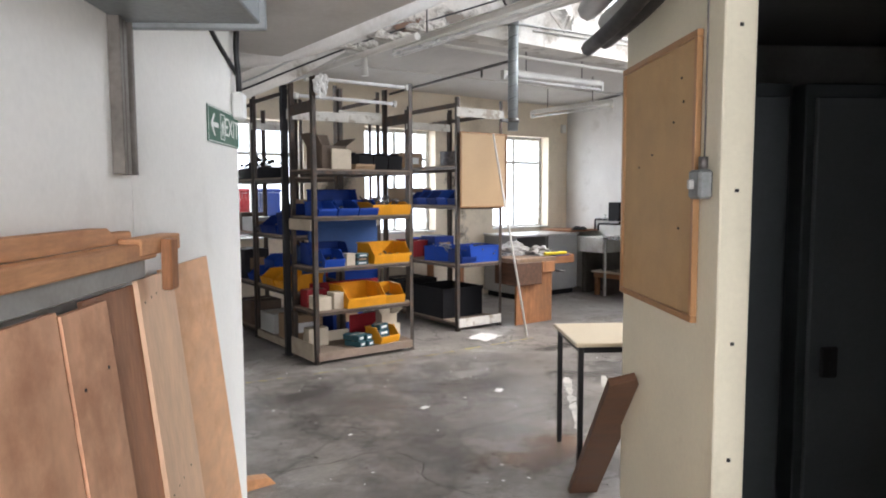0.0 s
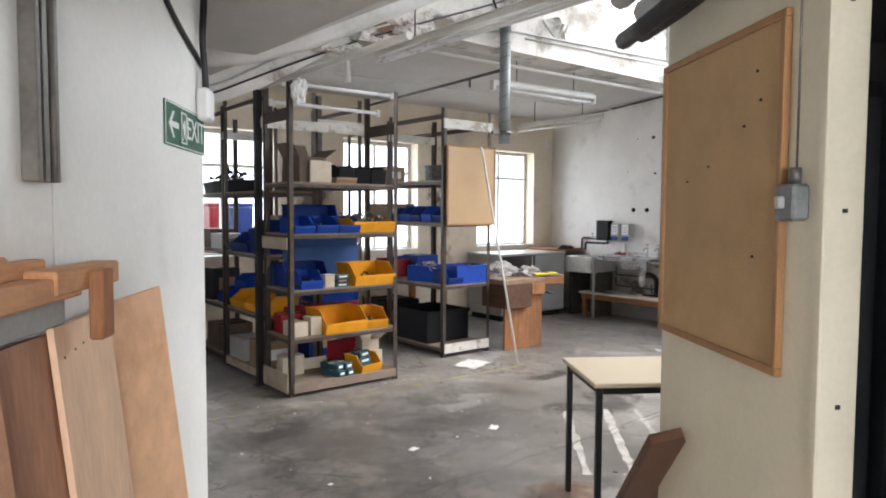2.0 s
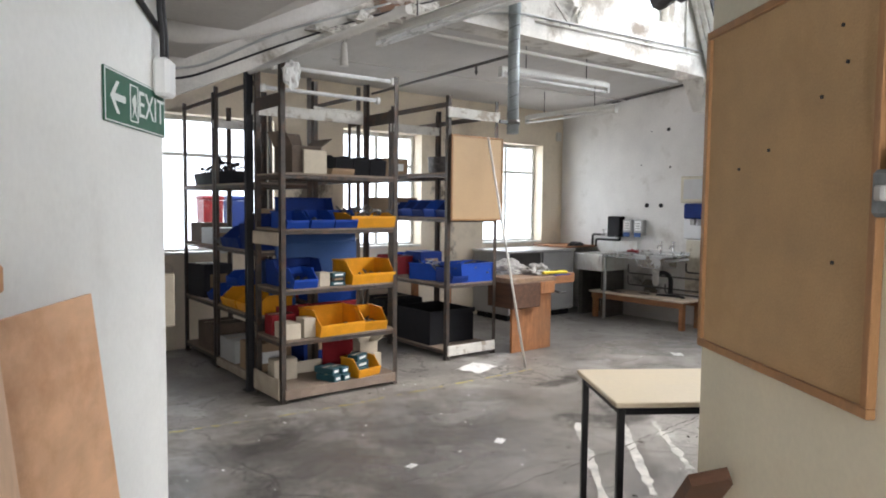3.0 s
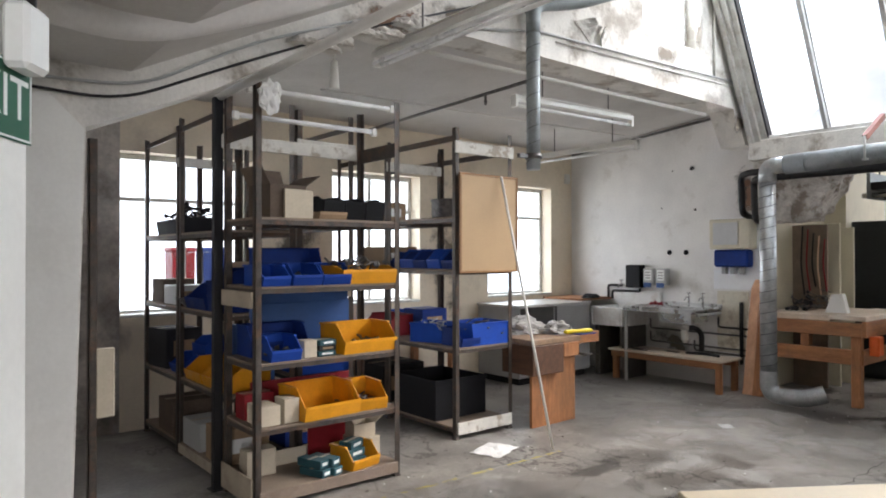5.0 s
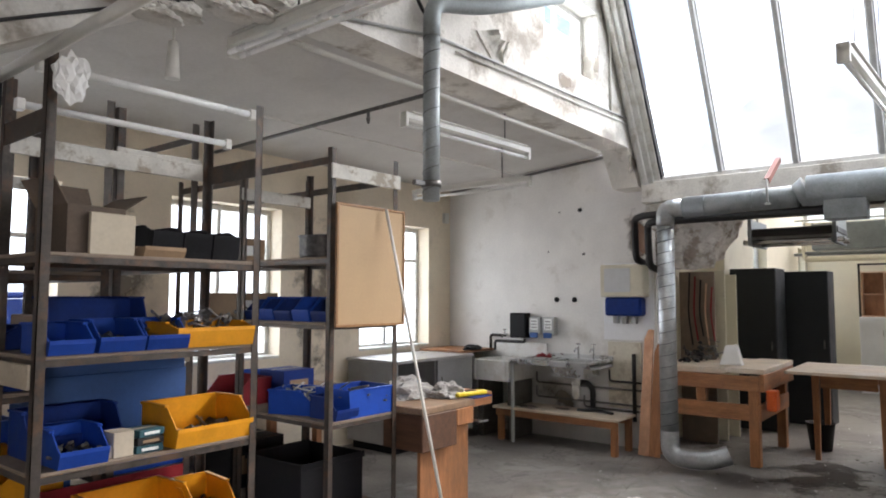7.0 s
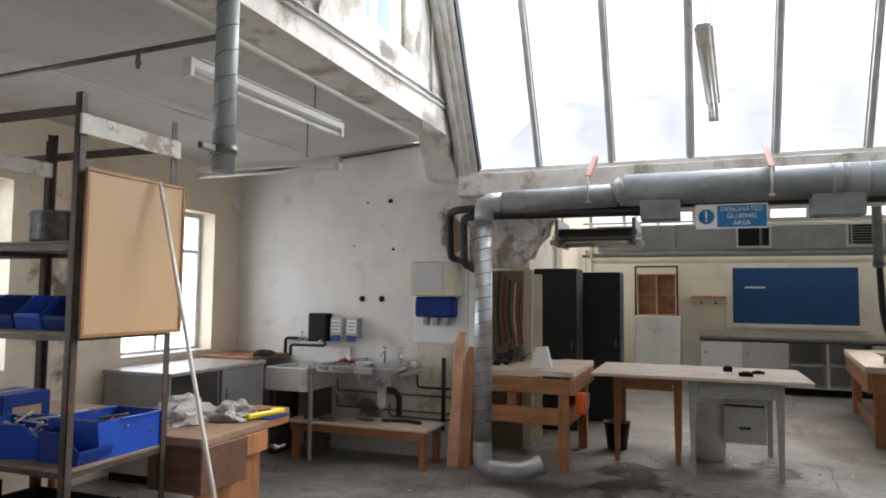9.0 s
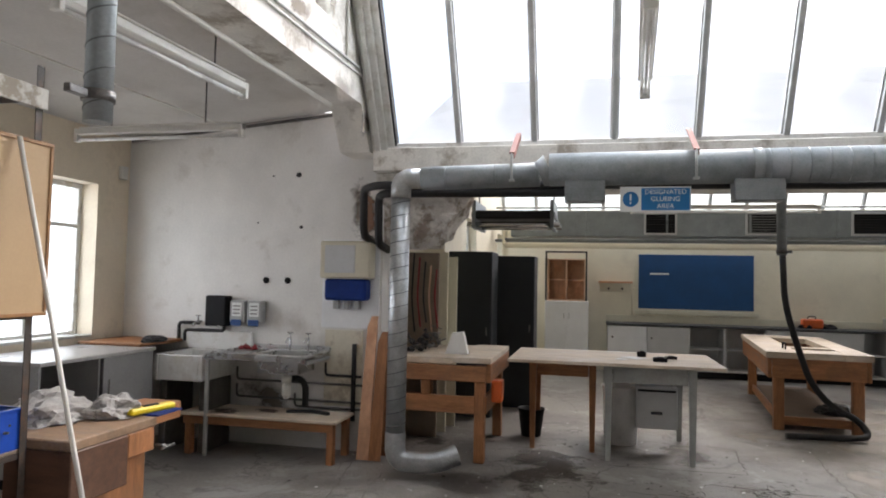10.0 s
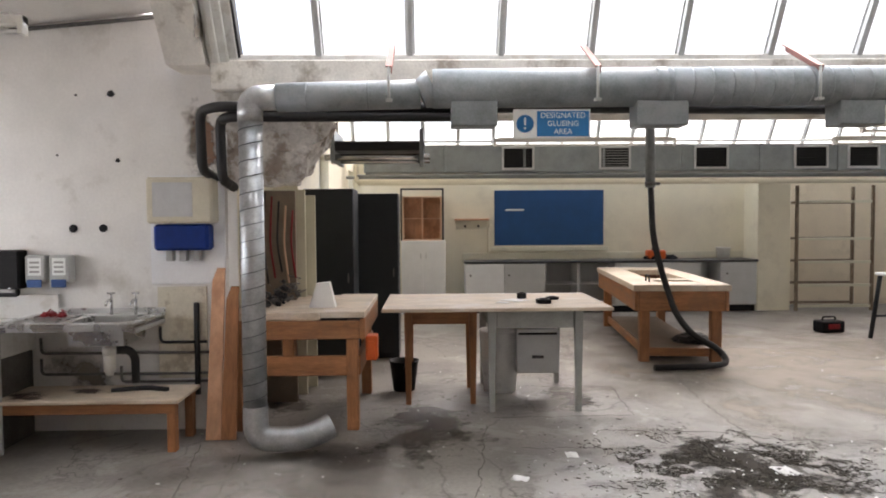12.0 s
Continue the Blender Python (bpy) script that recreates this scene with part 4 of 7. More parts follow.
for k in range(3):
    carton(at(3.32, 6.16, z + 0.035 * k, 4 * k), 0.13, 0.12, 0.033, INK_BLACK if k % 2 else TEAL, "flat dark carton in a small stack")
carton(at(3.13, 6.13, z, 10), 0.05, 0.04, 0.06, CARD_PALE, "small white carton at the shelf edge")
picking_bin(at(3.1, 6.43, z, 0), 0.4, 0.22, 0.2, NAVY, NL)
z = A_LV[3]
picking_bin(at(3.62, 6.21, z, 0), 0.42, 0.30, 0.12, YELLOW, YL, 0.75)
heap("scrap_fittings", at(3.62, 6.25, z + 0.06), 0.36, 0.2, 0.13, SCRAP, "jumbled grey fittings in a yellow bin", 44, 6)
picking_bin(at(3.16, 6.2, z, 0), 0.2, 0.28, 0.14, BLUE, BL)
picking_bin(at(3.37, 6.2, z, 0), 0.2, 0.28, 0.14, BLUE, BL)
picking_bin(at(2.95, 6.2, z, 0), 0.18, 0.28, 0.13, BLUE, BL)
heap("scrap_fittings", at(3.16, 6.2, z + 0.01), 0.14, 0.18, 0.06, SCRAP, "loose metal fittings in a blue bin", 18, 7)
picking_bin(at(3.2, 6.44, z, 0), 0.45, 0.18, 0.24, NAVY, NL)
carton(at(3.0, 6.13, z, 0), 0.07, 0.05, 0.045, CARD_PALE, "small white carton at the shelf edge")
z = A_LV[4]
carton(at(3.05, 6.26, z, 6), 0.26, 0.26, 0.21, DUSK_CARD, "worn dark brown cardboard box with open flaps", True)
carton(at(3.12, 6.11, z, 2), 0.2, 0.02, 0.18, CARD_PALE, "cream carton panel leaning before a cardboard box")
picking_bin(at(3.36, 6.2, z, 0), 0.2, 0.2, 0.05, CARD, "shallow brown tray on the top shelf", 0.9)
for k in range(3):
    picking_bin(at(3.46 + 0.165 * k, 6.40, z, 0), 0.155, 0.28, 0.17, BLACK, "black plastic storage bin on a high shelf", 0.8)
picking_bin(at(3.6, 6.8, 1.21, 90), 0.3, 0.4, 0.17, BLUE, BL)
picking_bin(at(3.6, 7.15, 1.21, 90), 0.3, 0.4, 0.17, NAVY, NL)
picking_bin(at(3.6, 6.8, 0.662, 90), 0.34, 0.4, 0.2, BLUE, BL)
picking_bin(at(3.6, 7.2, 0.662, 90), 0.34, 0.4, 0.2, RED, "dark red plastic storage bin on a shelf")
# yellow-bin rack, seen from its long side
z = C_LV[3] + 0.002
picking_bin(at(3.03, 7.85, z, -90), 0.52, 0.34, 0.13, BLACK, "black wire-edged basket on the high shelf", 0.8)
heap("dark_fittings", at(3.03, 7.85, z + 0.06), 0.3, 0.44, 0.2, BLACK, "dark fittings heaped in a black basket", 70, 8)
z = C_LV[2] + 0.002
carton(at(3.0, 8.15, z, 0), 0.26, 0.3, 0.19, DUSK_CARD, "dull dark brown carton on a rack shelf")
carton(at(3.0, 7.8, z, 0), 0.28, 0.3, 0.15, GREY_PLASTIC, "grey box on a rack shelf")
picking_bin(at(3.02, 7.15, z, -90), 0.4, 0.36, 0.18, NAVY, NL)
picking_bin(at(3.02, 6.78, z, -90), 0.26, 0.36, 0.3, NAVY, NL, 0.7)
heap("pipe_fittings", at(3.0, 7.45, z + 0.01), 0.3, 0.2, 0.1, SCRAP, "loose pipe fittings on a shelf", 24, 9)
z = C_LV[1] + 0.002
picking_bin(at(3.03, 7.28, z, -90), 0.34, 0.32, 0.16, YELLOW, YL)
picking_bin(at(3.03, 6.87, z, -90), 0.42, 0.32, 0.16, YELLOW, YL)
picking_bin(at(3.04, 7.72, z, -90), 0.28, 0.3, 0.15, BLUE, BL)
picking_bin(at(3.14, 7.6, z + 0.002, -90), 0.28, 0.22, 0.28, BLUE, BL, 0.8)
carton(at(3.01, 8.15, z, 8), 0.3, 0.34, 0.32, DARK_CLOTH, "dark lumpy bag-like box on a rack shelf")
z = C_LV[0] + 0.002
carton(at(3.03, 7.3, z, 0), 0.34, 0.36, 0.2, GREY_PLASTIC, "grey storage box on the base shelf")
carton(at(3.03, 6.85, z, 0), 0.34, 0.3, 0.24, CARD, "brown carton on the base shelf")
carton(at(3.03, 7.9, z, 0), 0.34, 0.36, 0.26, DUSK_CARD, "dark brown carton on the base shelf")
# rack with the hardboard panel
z = B_LV[1] + 0.002
t = thing("storage_bin", at(5.14, 6.66, z, -90), "large blue plastic tote full of tools", "bin", "plastic picking bins")
part("body", bin_mesh(0.34, 0.42, 0.19, 0.98), BLUE, t)
b = BM()
box(b, -0.05, 0.05, -0.222, -0.21, 0.12, 0.15, 0.002)
part("handle", b, BLUE, t)
picking_bin(at(4.9, 6.62, z, 0), 0.2, 0.26, 0.15, NAVY, NL)
picking_bin(at(4.92, 6.98, z, 20), 0.3, 0.36, 0.17, BLUE, BL)
heap("hand_tools", at(5.12, 6.66, z + 0.06), 0.36, 0.26, 0.15, SCRAP, "hand tools and rods lying in a blue tote", 46, 10, True)
heap("hand_tools", at(4.92, 6.98, z + 0.05), 0.22, 0.3, 0.16, GREY_PLASTIC, "rods and offcuts in a blue bin", 30, 11, True)
picking_bin(at(4.9, 7.7, z, -90), 0.4, 0.3, 0.2, RED, "red plastic storage bin on a rack shelf")
picking_bin(at(5.2, 7.9, z, -90), 0.4, 0.26, 0.2, BLUE, BL)
z = B_LV[2] + 0.002
for k, (xx, yy) in enumerate(((4.91, 6.62), (4.91, 6.82), (4.91, 7.02), (4.91, 7.22), (4.91, 7.37), (5.22, 6.7), (5.22, 7.0))):
    picking_bin(at(xx, yy, z, -90 - 3 + 1.5 * k), 0.18, 0.28, 0.15 + 0.02 * (k % 2), BLUE if k % 2 else NAVY, BL if k % 2 else NL)
heap("pipe_fittings", at(5.0, 7.6, B_LV[2] + 0.002), 0.4, 0.4, 0.1, SCRAP, "loose coils and fittings on a shelf", 30, 12)
z = B_LV[3] + 0.002
b = BM()
lathe(b, [(0.0, 0.0), (0.15, 0.0), (0.158, 0.02), (0.158, 0.14), (0.166, 0.15), (0.166, 0.16), (0.15, 0.16), (0.145, 0.012), (0.0, 0.012)], 28)
pot = solid("metal_tin", b, SCRAP, "round grey metal tin on the top shelf", "tin")
pot.location = (4.93, 6.80, z)
picking_bin(at(5.2, 6.66, z, 0), 0.2, 0.24, 0.1, RED, "small dark red tray on the top shelf")
heap("tap_fitting", at(5.28, 6.7, z + 0.05), 0.08, 0.1, 0.22, BLACK, "dark tap fittings standing in a tray", 18, 13)
carton(at(5.0, 7.9, z, 0), 0.3, 0.3, 0.2, CARD, "brown carton on a high shelf")
z = B_LV[0] + 0.002
t = thing("crate", at(5.02, 7.05, z), "large black plastic crate on the base shelf", "crate")
b = BM()
for s in ((-0.29, 0.29, -0.3, -0.285), (-0.29, 0.29, 0.285, 0.3), (-0.29, -0.275, -0.285, 0.285), (0.275, 0.29, -0.285, 0.285)):
    box(b, s[0], s[1], s[2], s[3], 0, 0.34, 0.003)
box(b, -0.275, 0.275, -0.285, 0.285, 0, 0.012)
part("body", b, BLACK, t)
for s in ((-0.3, 0.3, -0.312, -0.3), (-0.3, 0.3, 0.3, 0.312)):
    b = BM()
    box(b, *s, 0.3, 0.345, 0.003)
    part("rim", b, BLACK, t)

# framed hardboard panel hung on the rack's end
t = thing("hardboard_panel", at(5.08, 6.448, 1.37), "tan hardboard panel in a thin wooden frame", "panel")
b = BM()
box(b, -0.32, 0.32, 0.0, 0.008, 0, 0.83)
part("sheet", b, HARDBOARD, t)
for s in ((-0.335, 0.335, 0.0, 0.018), (-0.335, 0.335, 0.812, 0.83)):
    b = BM()
    box(b, s[0], s[1], -0.008, 0.012, s[2], s[3], 0.002)
    part("frame_rail", b, OAK_TRIM, t)
for x in (-0.335, 0.317):
    b = BM()
    box(b, x, x + 0.018, -0.008, 0.012, 0.019, 0.811, 0.002)
    part("frame_stile", b, OAK_TRIM, t)
b = BM()
tube(b, [(5.13, 5.79, 0.012), (5.19, 6.42, 2.19)], 0.011, 8)
solid("plastic_conduit", b, WHITE_PLASTIC, "white plastic conduit leaning against the rack panel", "conduit")
# crumpled paper bag hung on the rack's corner
b = BM()
bmesh.ops.create_icosphere(b, subdivisions=3, radius=1.0)
for v in b.verts:
    k = 1 + 0.45 * noise.noise(v.co * 1.7)
    k += 0.3 * noise.noise(v.co * 4.0)
    v.co = Vector((v.co.x * 0.07 * k, v.co.y * 0.016 * k + 0.02 * noise.noise(v.co * 3), v.co.z * 0.095 * k))
o = solid("paper_rag", b, PAPER, "crumpled white paper hung on the rack corner", "paper")
o.location = (2.90, 6.03, 2.47)


# ---- joiner's bench by the racks
t = thing("joiners_bench", at(5.76, 7.2), "old joiner's bench with a dark apron and pale end panel", "workbench")
b = BM()
box(b, -0.34, 0.30, -0.93, 0.95, 0.73, 0.78, 0.006)
part("top", b, BROWN_TOP, t, "worn brown bench top")
b = BM()
box(b, -0.345, 0.06, -0.935, -0.55, 0.47, 0.729, 0.006)
part("apron", b, DARK_WOOD, t)
b = BM()
box(b, -0.28, 0.30, -0.86, -0.83, 0.0, 0.60, 0.003)
part("end_panel", b, PINE, t, "orange brown plywood end panel")
b = BM()
box(b, 0.065, 0.28, -0.93, -0.862, 0.60, 0.728, 0.005)
part("vice_jaw", b, PINE, t)
b = BM()
box(b, 0.31, 0.84, -0.72, -0.44, 0.66, 0.765, 0.006)
part("tail_vice", b, PINE_X, t)
for x, y in ((-0.28, 0.85), (0.24, 0.85), (0.24, -0.5)):
    b = BM()
    box(b, x - 0.035, x + 0.035, y - 0.035, y + 0.035, 0, 0.729, 0.005)
    part("leg", b, PINE, t)
b = BM()
tube(b, [(0.36, -0.86, 0.60), (0.36, -0.95, 0.60)], 0.012, 8)
tube(b, [(0.30, -0.96, 0.60), (0.42, -0.96, 0.60)], 0.009, 8)
part("vice_screw", b, SCRAP, t)


def crumple(name, m, size, mat, label, seed, cat="cloth"):
    b = BM()
    bmesh.ops.create_icosphere(b, subdivisions=4, radius=1.0)
    for v in b.verts:
        q = v.co * 1.6 + Vector((seed * 3.1, 0, 0))
        k = 1 + 0.38 * noise.noise(q) + 0.22 * noise.noise(q * 2.7) + 0.12 * abs(noise.noise(q * 6))
        v.co = Vector((v.co.x * size[0] * k, v.co.y * size[1] * k, max(-0.02, v.co.z * k) * size[2] + 0.02 * size[2]))
    o = solid(name, b, mat, label, cat)
    o.matrix_world = m
    return o


crumple("crumpled_sheet", at(5.78, 6.75, 0.785), (0.26, 0.17, 0.13), CLOTH, "crumpled grey plastic sheet on the bench", 1)
crumple("crumpled_sheet", at(6.0, 6.52, 0.785), (0.15, 0.14, 0.10), CLOTH, "crumpled grey plastic sheet on the bench", 2)
crumple("dark_jacket", at(5.55, 7.95, 0.785), (0.2, 0.16, 0.12), DARK_CLOTH, "dark cloth bundle on the bench", 3)
heap("paper_scraps", at(5.6, 7.2, 0.785), 0.4, 0.6, 0.06, PAPER, "loose papers and offcuts on the bench", 30, 21)
b = BM()
box(b, 6.04, 6.27, 6.25, 6.43, 0.782, 0.79, 0.002)
solid("blue_mat", b, NAVY, "thin dark blue mat on the bench vice", "mat")
# yellow tool lying on the blue mat
t = thing("yellow_tool", at(6.12, 6.36, 0.79, -12), "yellow plastic tool case on the bench", "tool")
b = BM()
box(b, -0.16, 0.16, -0.035, 0.035, 0, 0.035, 0.01)
part("body", b, CHROME_YELLOW, t)
b = BM()
box(b, -0.05, 0.05, -0.015, 0.015, 0.035, 0.042, 0.003)
part("grip", b, BLACK, t)

# ---- grey cupboard under the window
t = thing("cupboard", at(7.39, 8.08), "grey laminate cupboard with a worn worktop", "cupboard")
b = BM()
for s in ((-0.63, -0.61, -0.34, 0.36), (0.61, 0.63, -0.34, 0.36), (-0.02, 0.0, -0.33, 0.36)):
    box(b, *s, 0.08, 0.90)
box(b, -0.61, 0.61, 0.34, 0.36, 0.08, 0.9)
box(b, -0.61, 0.61, -0.33, 0.34, 0.08, 0.1)
part("body", b, CUP_GREY, t)
b = BM()
box(b, -0.6, 0.6, -0.3, 0.3, 0, 0.08)
part("plinth", b, BLACK, t)
b = BM()
box(b, -0.65, 0.65, -0.37, 0.37, 0.90, 0.93, 0.004)
part("worktop", b, CUP_TOP, t, "worn grey worktop")
for x0, x1 in ((0.003, 0.625),):
    b = BM()
    box(b, x0, x1, -0.36, -0.341, 0.1, 0.895, 0.003)
    d = part("door", b, CUP_GREY, t)
    b = BM()
    box(b, x0 + 0.05, x0 + 0.06, -0.375, -0.361, 0.6, 0.72, 0.002)
    part("handle", b, CHROME, d)
b = BM()
box(b, 7.95, 8.58, 7.80, 8.46, 0.934, 0.96, 0.004)
solid("wooden_board", b, PINE_X, "plain wooden board lying over the worktop corner", "board")
crumple("dark_cloth", at(8.2, 7.85, 0.962, 10), (0.14, 0.1, 0.05), DARK_CLOTH, "dark cloth lying by the sink", 5)

# ---- sinks
t = thing("belfast_sink", at(8.32, 7.48), "white glazed ceramic butler sink on supports", "sink")
b = BM()
for s in ((-0.29, 0.27, -0.24, -0.2), (-0.29, 0.27, 0.2, 0.24), (-0.29, -0.25, -0.2, 0.2), (0.23, 0.27, -0.2, 0.2)):
    box(b, *s, 0.64, 0.87, 0.008)
box(b, -0.25, 0.23, -0.2, 0.2, 0.64, 0.67)
part("basin", b, CERAMIC, t)
b = BM()
box(b, 0.25, 0.274, -0.42, 0.42, 0.871, 1.05, 0.004)
part("splashback", b, CERAMIC, t)
for y in (-0.2, 0.2):
    b = BM()
    box(b, -0.2, 0.22, y - 0.035, y + 0.035, 0, 0.639, 0.004)
    part("support", b, CRACK, t)


def bib_tap(m, label):
    t = thing("tap", m, label, "tap", "sink taps")
    b = BM()
    tube(b, [(0, 0, 0), (0, 0, 0.12)], 0.011, 10)
    tube(b, bend([(0, 0, 0.10), (-0.05, 0, 0.12), (-0.09, 0, 0.08)], 0.03), 0.009, 10)
    part("spout", b, CHROME, t)
    b = BM()
    tube(b, [(0, 0, 0.12), (0, 0, 0.155)], 0.006, 8)
    tube(b, [(-0.028, 0, 0.16), (0.028, 0, 0.16)], 0.007, 8)
    tube(b, [(0, -0.028, 0.16), (0, 0.028, 0.16)], 0.007, 8)
    part("handle", b, CHROME, t)
    return t


for y in (7.62, 7.36):
    t = thing("wall_tap", at(8.6, y, 1.13), "wall tap on a black supply pipe", "tap", "wall taps")
    b = BM()
    tube(b, [(0, 0, 0), (-0.1, 0, 0), (-0.13, 0, -0.03)], 0.012, 8)
    part("spout", b, CHROME, t)
    b = BM()
    tube(b, [(-0.06, 0, 0), (-0.06, 0, 0.06)], 0.007, 8)
    tube(b, [(-0.06, -0.025, 0.06), (-0.06, 0.025, 0.06)], 0.007, 8)
    part("handle", b, CHROME, t)
b = BM()
tube(b, bend([(8.57, 7.36, 1.09), (8.57, 7.36, 1.05), (8.57, 7.78, 1.05), (8.57, 7.78, 0.94)], 0.04), 0.016, 8)
tube(b, bend([(8.56, 7.62, 1.12), (8.56, 7.84, 1.12), (8.56, 7.84, 0.94)], 0.04), 0.016, 8)
solid("supply_pipe", b, RUBBER, "black lagged water pipes over the sink", "pipe")

t = thing("sink_unit", at(8.31, 6.74), "stainless steel sink and drainer on a wall frame", "sink")
b = BM()
box(b, -0.29, 0.27, -0.48, -0.38, 0.885, 0.905, 0.004)
box(b, -0.29, 0.27, 0.0, 0.48, 0.885, 0.905, 0.004)
box(b, -0.29, -0.22, -0.38, 0.0, 0.885, 0.905, 0.004)
box(b, 0.14, 0.27, -0.38, 0.0, 0.885, 0.905, 0.004)
box(b, -0.292, -0.285, -0.48, 0.48, 0.85, 0.884)
drainer = part("drainer", b, STEEL, t)
for k in range(7):
    b = BM()
    box(b, -0.2, 0.16, 0.08 + 0.05 * k, 0.09 + 0.05 * k, 0.9055, 0.911, 0.001)
    part("ridge", b, STEEL, drainer)
b = BM()
for s in ((-0.22, -0.215, -0.38, 0.0), (0.135, 0.14, -0.38, 0.0), (-0.215, 0.135, -0.38, -0.375), (-0.215, 0.135, -0.005, 0.0)):
    box(b, *s, 0.74, 0.89)
box(b, -0.215, 0.135, -0.375, -0.005, 0.738, 0.744)
part("basin", b, STEEL, t)
b = BM()
box(b, 0.262, 0.278, -0.48, 0.48, 0.906, 0.945, 0.003)
part("upstand", b, STEEL, t)
for y in (-0.46, 0.46):
    b = BM()
    if y > 0:
        box(b, -0.27, -0.24, y - 0.015, y + 0.015, 0, 0.884, 0.002)
    box(b, -0.24, 0.27, y - 0.015, y + 0.015, 0.83, 0.86, 0.002)
    part("bracket" if y < 0 else "leg", b, GREY_PLASTIC, t)
b = BM()
tube(b, [(-0.05, -0.2, 0.738), (-0.05, -0.2, 0.70)], 0.03, 14)
tube(b, [(-0.05, -0.2, 0.70), (-0.05, -0.2, 0.65)], 0.045, 16)
tube(b, [(-0.05, -0.2, 0.648), (-0.05, -0.2, 0.53)], 0.04, 16)
tube(b, [(-0.05, -0.2, 0.532), (-0.05, -0.2, 0.50)], 0.034, 16, True, 0.024)
part("waste_trap", b, WHITE_PLASTIC, t, "white plastic bottle trap")
b = BM()
tube(b, bend([(-0.05, -0.2, 0.67), (0.08, -0.26, 0.67), (0.14, -0.3, 0.6), (0.14, -0.3, 0.40)], 0.06), 0.03, 10)
part("waste_pipe", b, RUBBER, t, "dark waste pipe behind the trap")
for y in (6.44, 6.62):
    bib_tap(at(8.48, y, 0.905), "tarnished chrome pillar tap on the steel sink")
heap("red_rag", at(8.4, 7.0, 0.912), 0.12, 0.2, 0.02, RED, "dark red stained scraps on the drainer", 14, 31)
for k, (z, y0, y1) in enumerate(((0.60, 5.92, 7.2), (0.44, 5.92, 7.2), (0.38, 5.92, 6.6), (0.68, 5.95, 6.3))):
    b = BM()
    tube(b, bend([(8.57, y0, z), (8.57, y1, z), (8.57, y1, z + 0.12)], 0.04), 0.011, 8)
    solid("wall_pipe", b, RUBBER if k == 3 else SCRAP, "dark water pipe clipped along the wall", "pipe")
b = BM()
tube(b, bend([(8.56, 6.02, 0.98), (8.56, 6.02, 0.28)], 0.04), 0.022, 8)
solid("wall_pipe", b, RUBBER, "dark lagged drop pipe beside the sink", "pipe")
b = BM()
tube(b, bend([(8.3, 6.55, 0.375), (8.35, 6.3, 0.385), (8.3, 6.15, 0.38)], 0.05), 0.02, 10)
solid("waste_pipe", b, RUBBER, "short black waste pipe lying on the bench", "pipe")
b = BM()
box(b, 8.585, 8.6, 5.95, 6.32, 0.40, 1.10, 0.003)
solid("splash_panel", b, TILE, "stained yellowed splash panel on the wall", "panel")

# low wooden bench under the sink
t = thing("low_bench", at(8.28, 6.68), "low pine bench with a paint-stained top", "bench")
b = BM()
box(b, -0.24, 0.22, -0.70, 0.78, 0.345, 0.37, 0.004)
part("top", b, BENCH_TOP, t, "pale stained board top")
for x in (-0.215, 0.175):
    b = BM()
    box(b, x, x + 0.025, -0.67, 0.75, 0.27, 0.344, 0.003)
    part("rail", b, PINE_Y, t)
for x, y in ((-0.19, -0.64), (0.15, -0.64), (-0.19, 0.70), (0.15, 0.70)):
    b = BM()
    box(b, x - 0.024, x + 0.04, y - 0.03, y + 0.03, 0, 0.344, 0.004)
    part("leg", b, PINE, t)

# wall fittings over the sinks
t = thing("hand_towel_box", at(8.6, 7.40, 1.10), "black plastic towel box on the wall", "dispenser")
b = BM()
box(b, -0.13, -0.002, -0.11, 0.11, 0, 0.29, 0.012)
part("case", b, BLACK, t)
b = BM()
box(b, -0.135, -0.13, -0.1, 0.1, 0.24, 0.245)
part("seam", b, DARK_GAP, t)
for y in (7.19, 7.01):
    t = thing("soap_dispenser", at(8.6, y, 1.11), "grey wall soap dispenser with a blue push bar", "dispenser", "soap dispensers")
    b = BM()
    box(b, -0.10, -0.002, -0.075, 0.075, 0.03, 0.24, 0.01)
    part("case", b, GREY_PLASTIC, t)
    b = BM()
    box(b, -0.118, -0.101, -0.055, 0.055, 0.0, 0.06, 0.006)
    part("push_bar", b, BLUE_SHEET, t, "blue push bar")
    b = BM()
    box(b, -0.103, -0.1005, -0.05, 0.05, 0.09, 0.22, 0.001)
    lab = part("label", b, INK_WHITE, t)
    b = BM()
    for k in range(3):
        box(b, -0.1045, -0.103, -0.035, 0.035, 0.11 + 0.035 * k, 0.125 + 0.035 * k)
    part("print", b, GREY_TABLE, lab)
b = BM()
box(b, 8.58, 8.6, 5.80, 6.36, 1.12, 1.94, 0.004)
solid("backboard", b, WHITE_LAM, "white backboard behind the towel dispenser", "board")
t = thing("towel_dispenser", at(8.578, 6.08, 1.30), "yellowed white paper towel dispenser with a blue tray", "dispenser")
b = BM()
box(b, -0.17, -0.0, -0.24, 0.24, 0.28, 0.62, 0.015)
part("case", b, OLD_PLASTIC, t)
b = BM()
box(b, -0.175, -0.171, -0.1, 0.19, 0.33, 0.58, 0.003)
part("window", b, GREY_LAM, t, "cloudy grey front window")
b = BM()
box(b, -0.15, -0.0, -0.2, 0.2, 0.08, 0.275, 0.02)
part("tray", b, NAVY, t, "dark blue plastic tray")
for k in range(3):
    b = BM()
    box(b, -0.1, -0.03, -0.12 + 0.1 * k, -0.07 + 0.1 * k, 0.0, 0.079, 0.006)
    part("nozzle", b, GREY_PLASTIC, t)
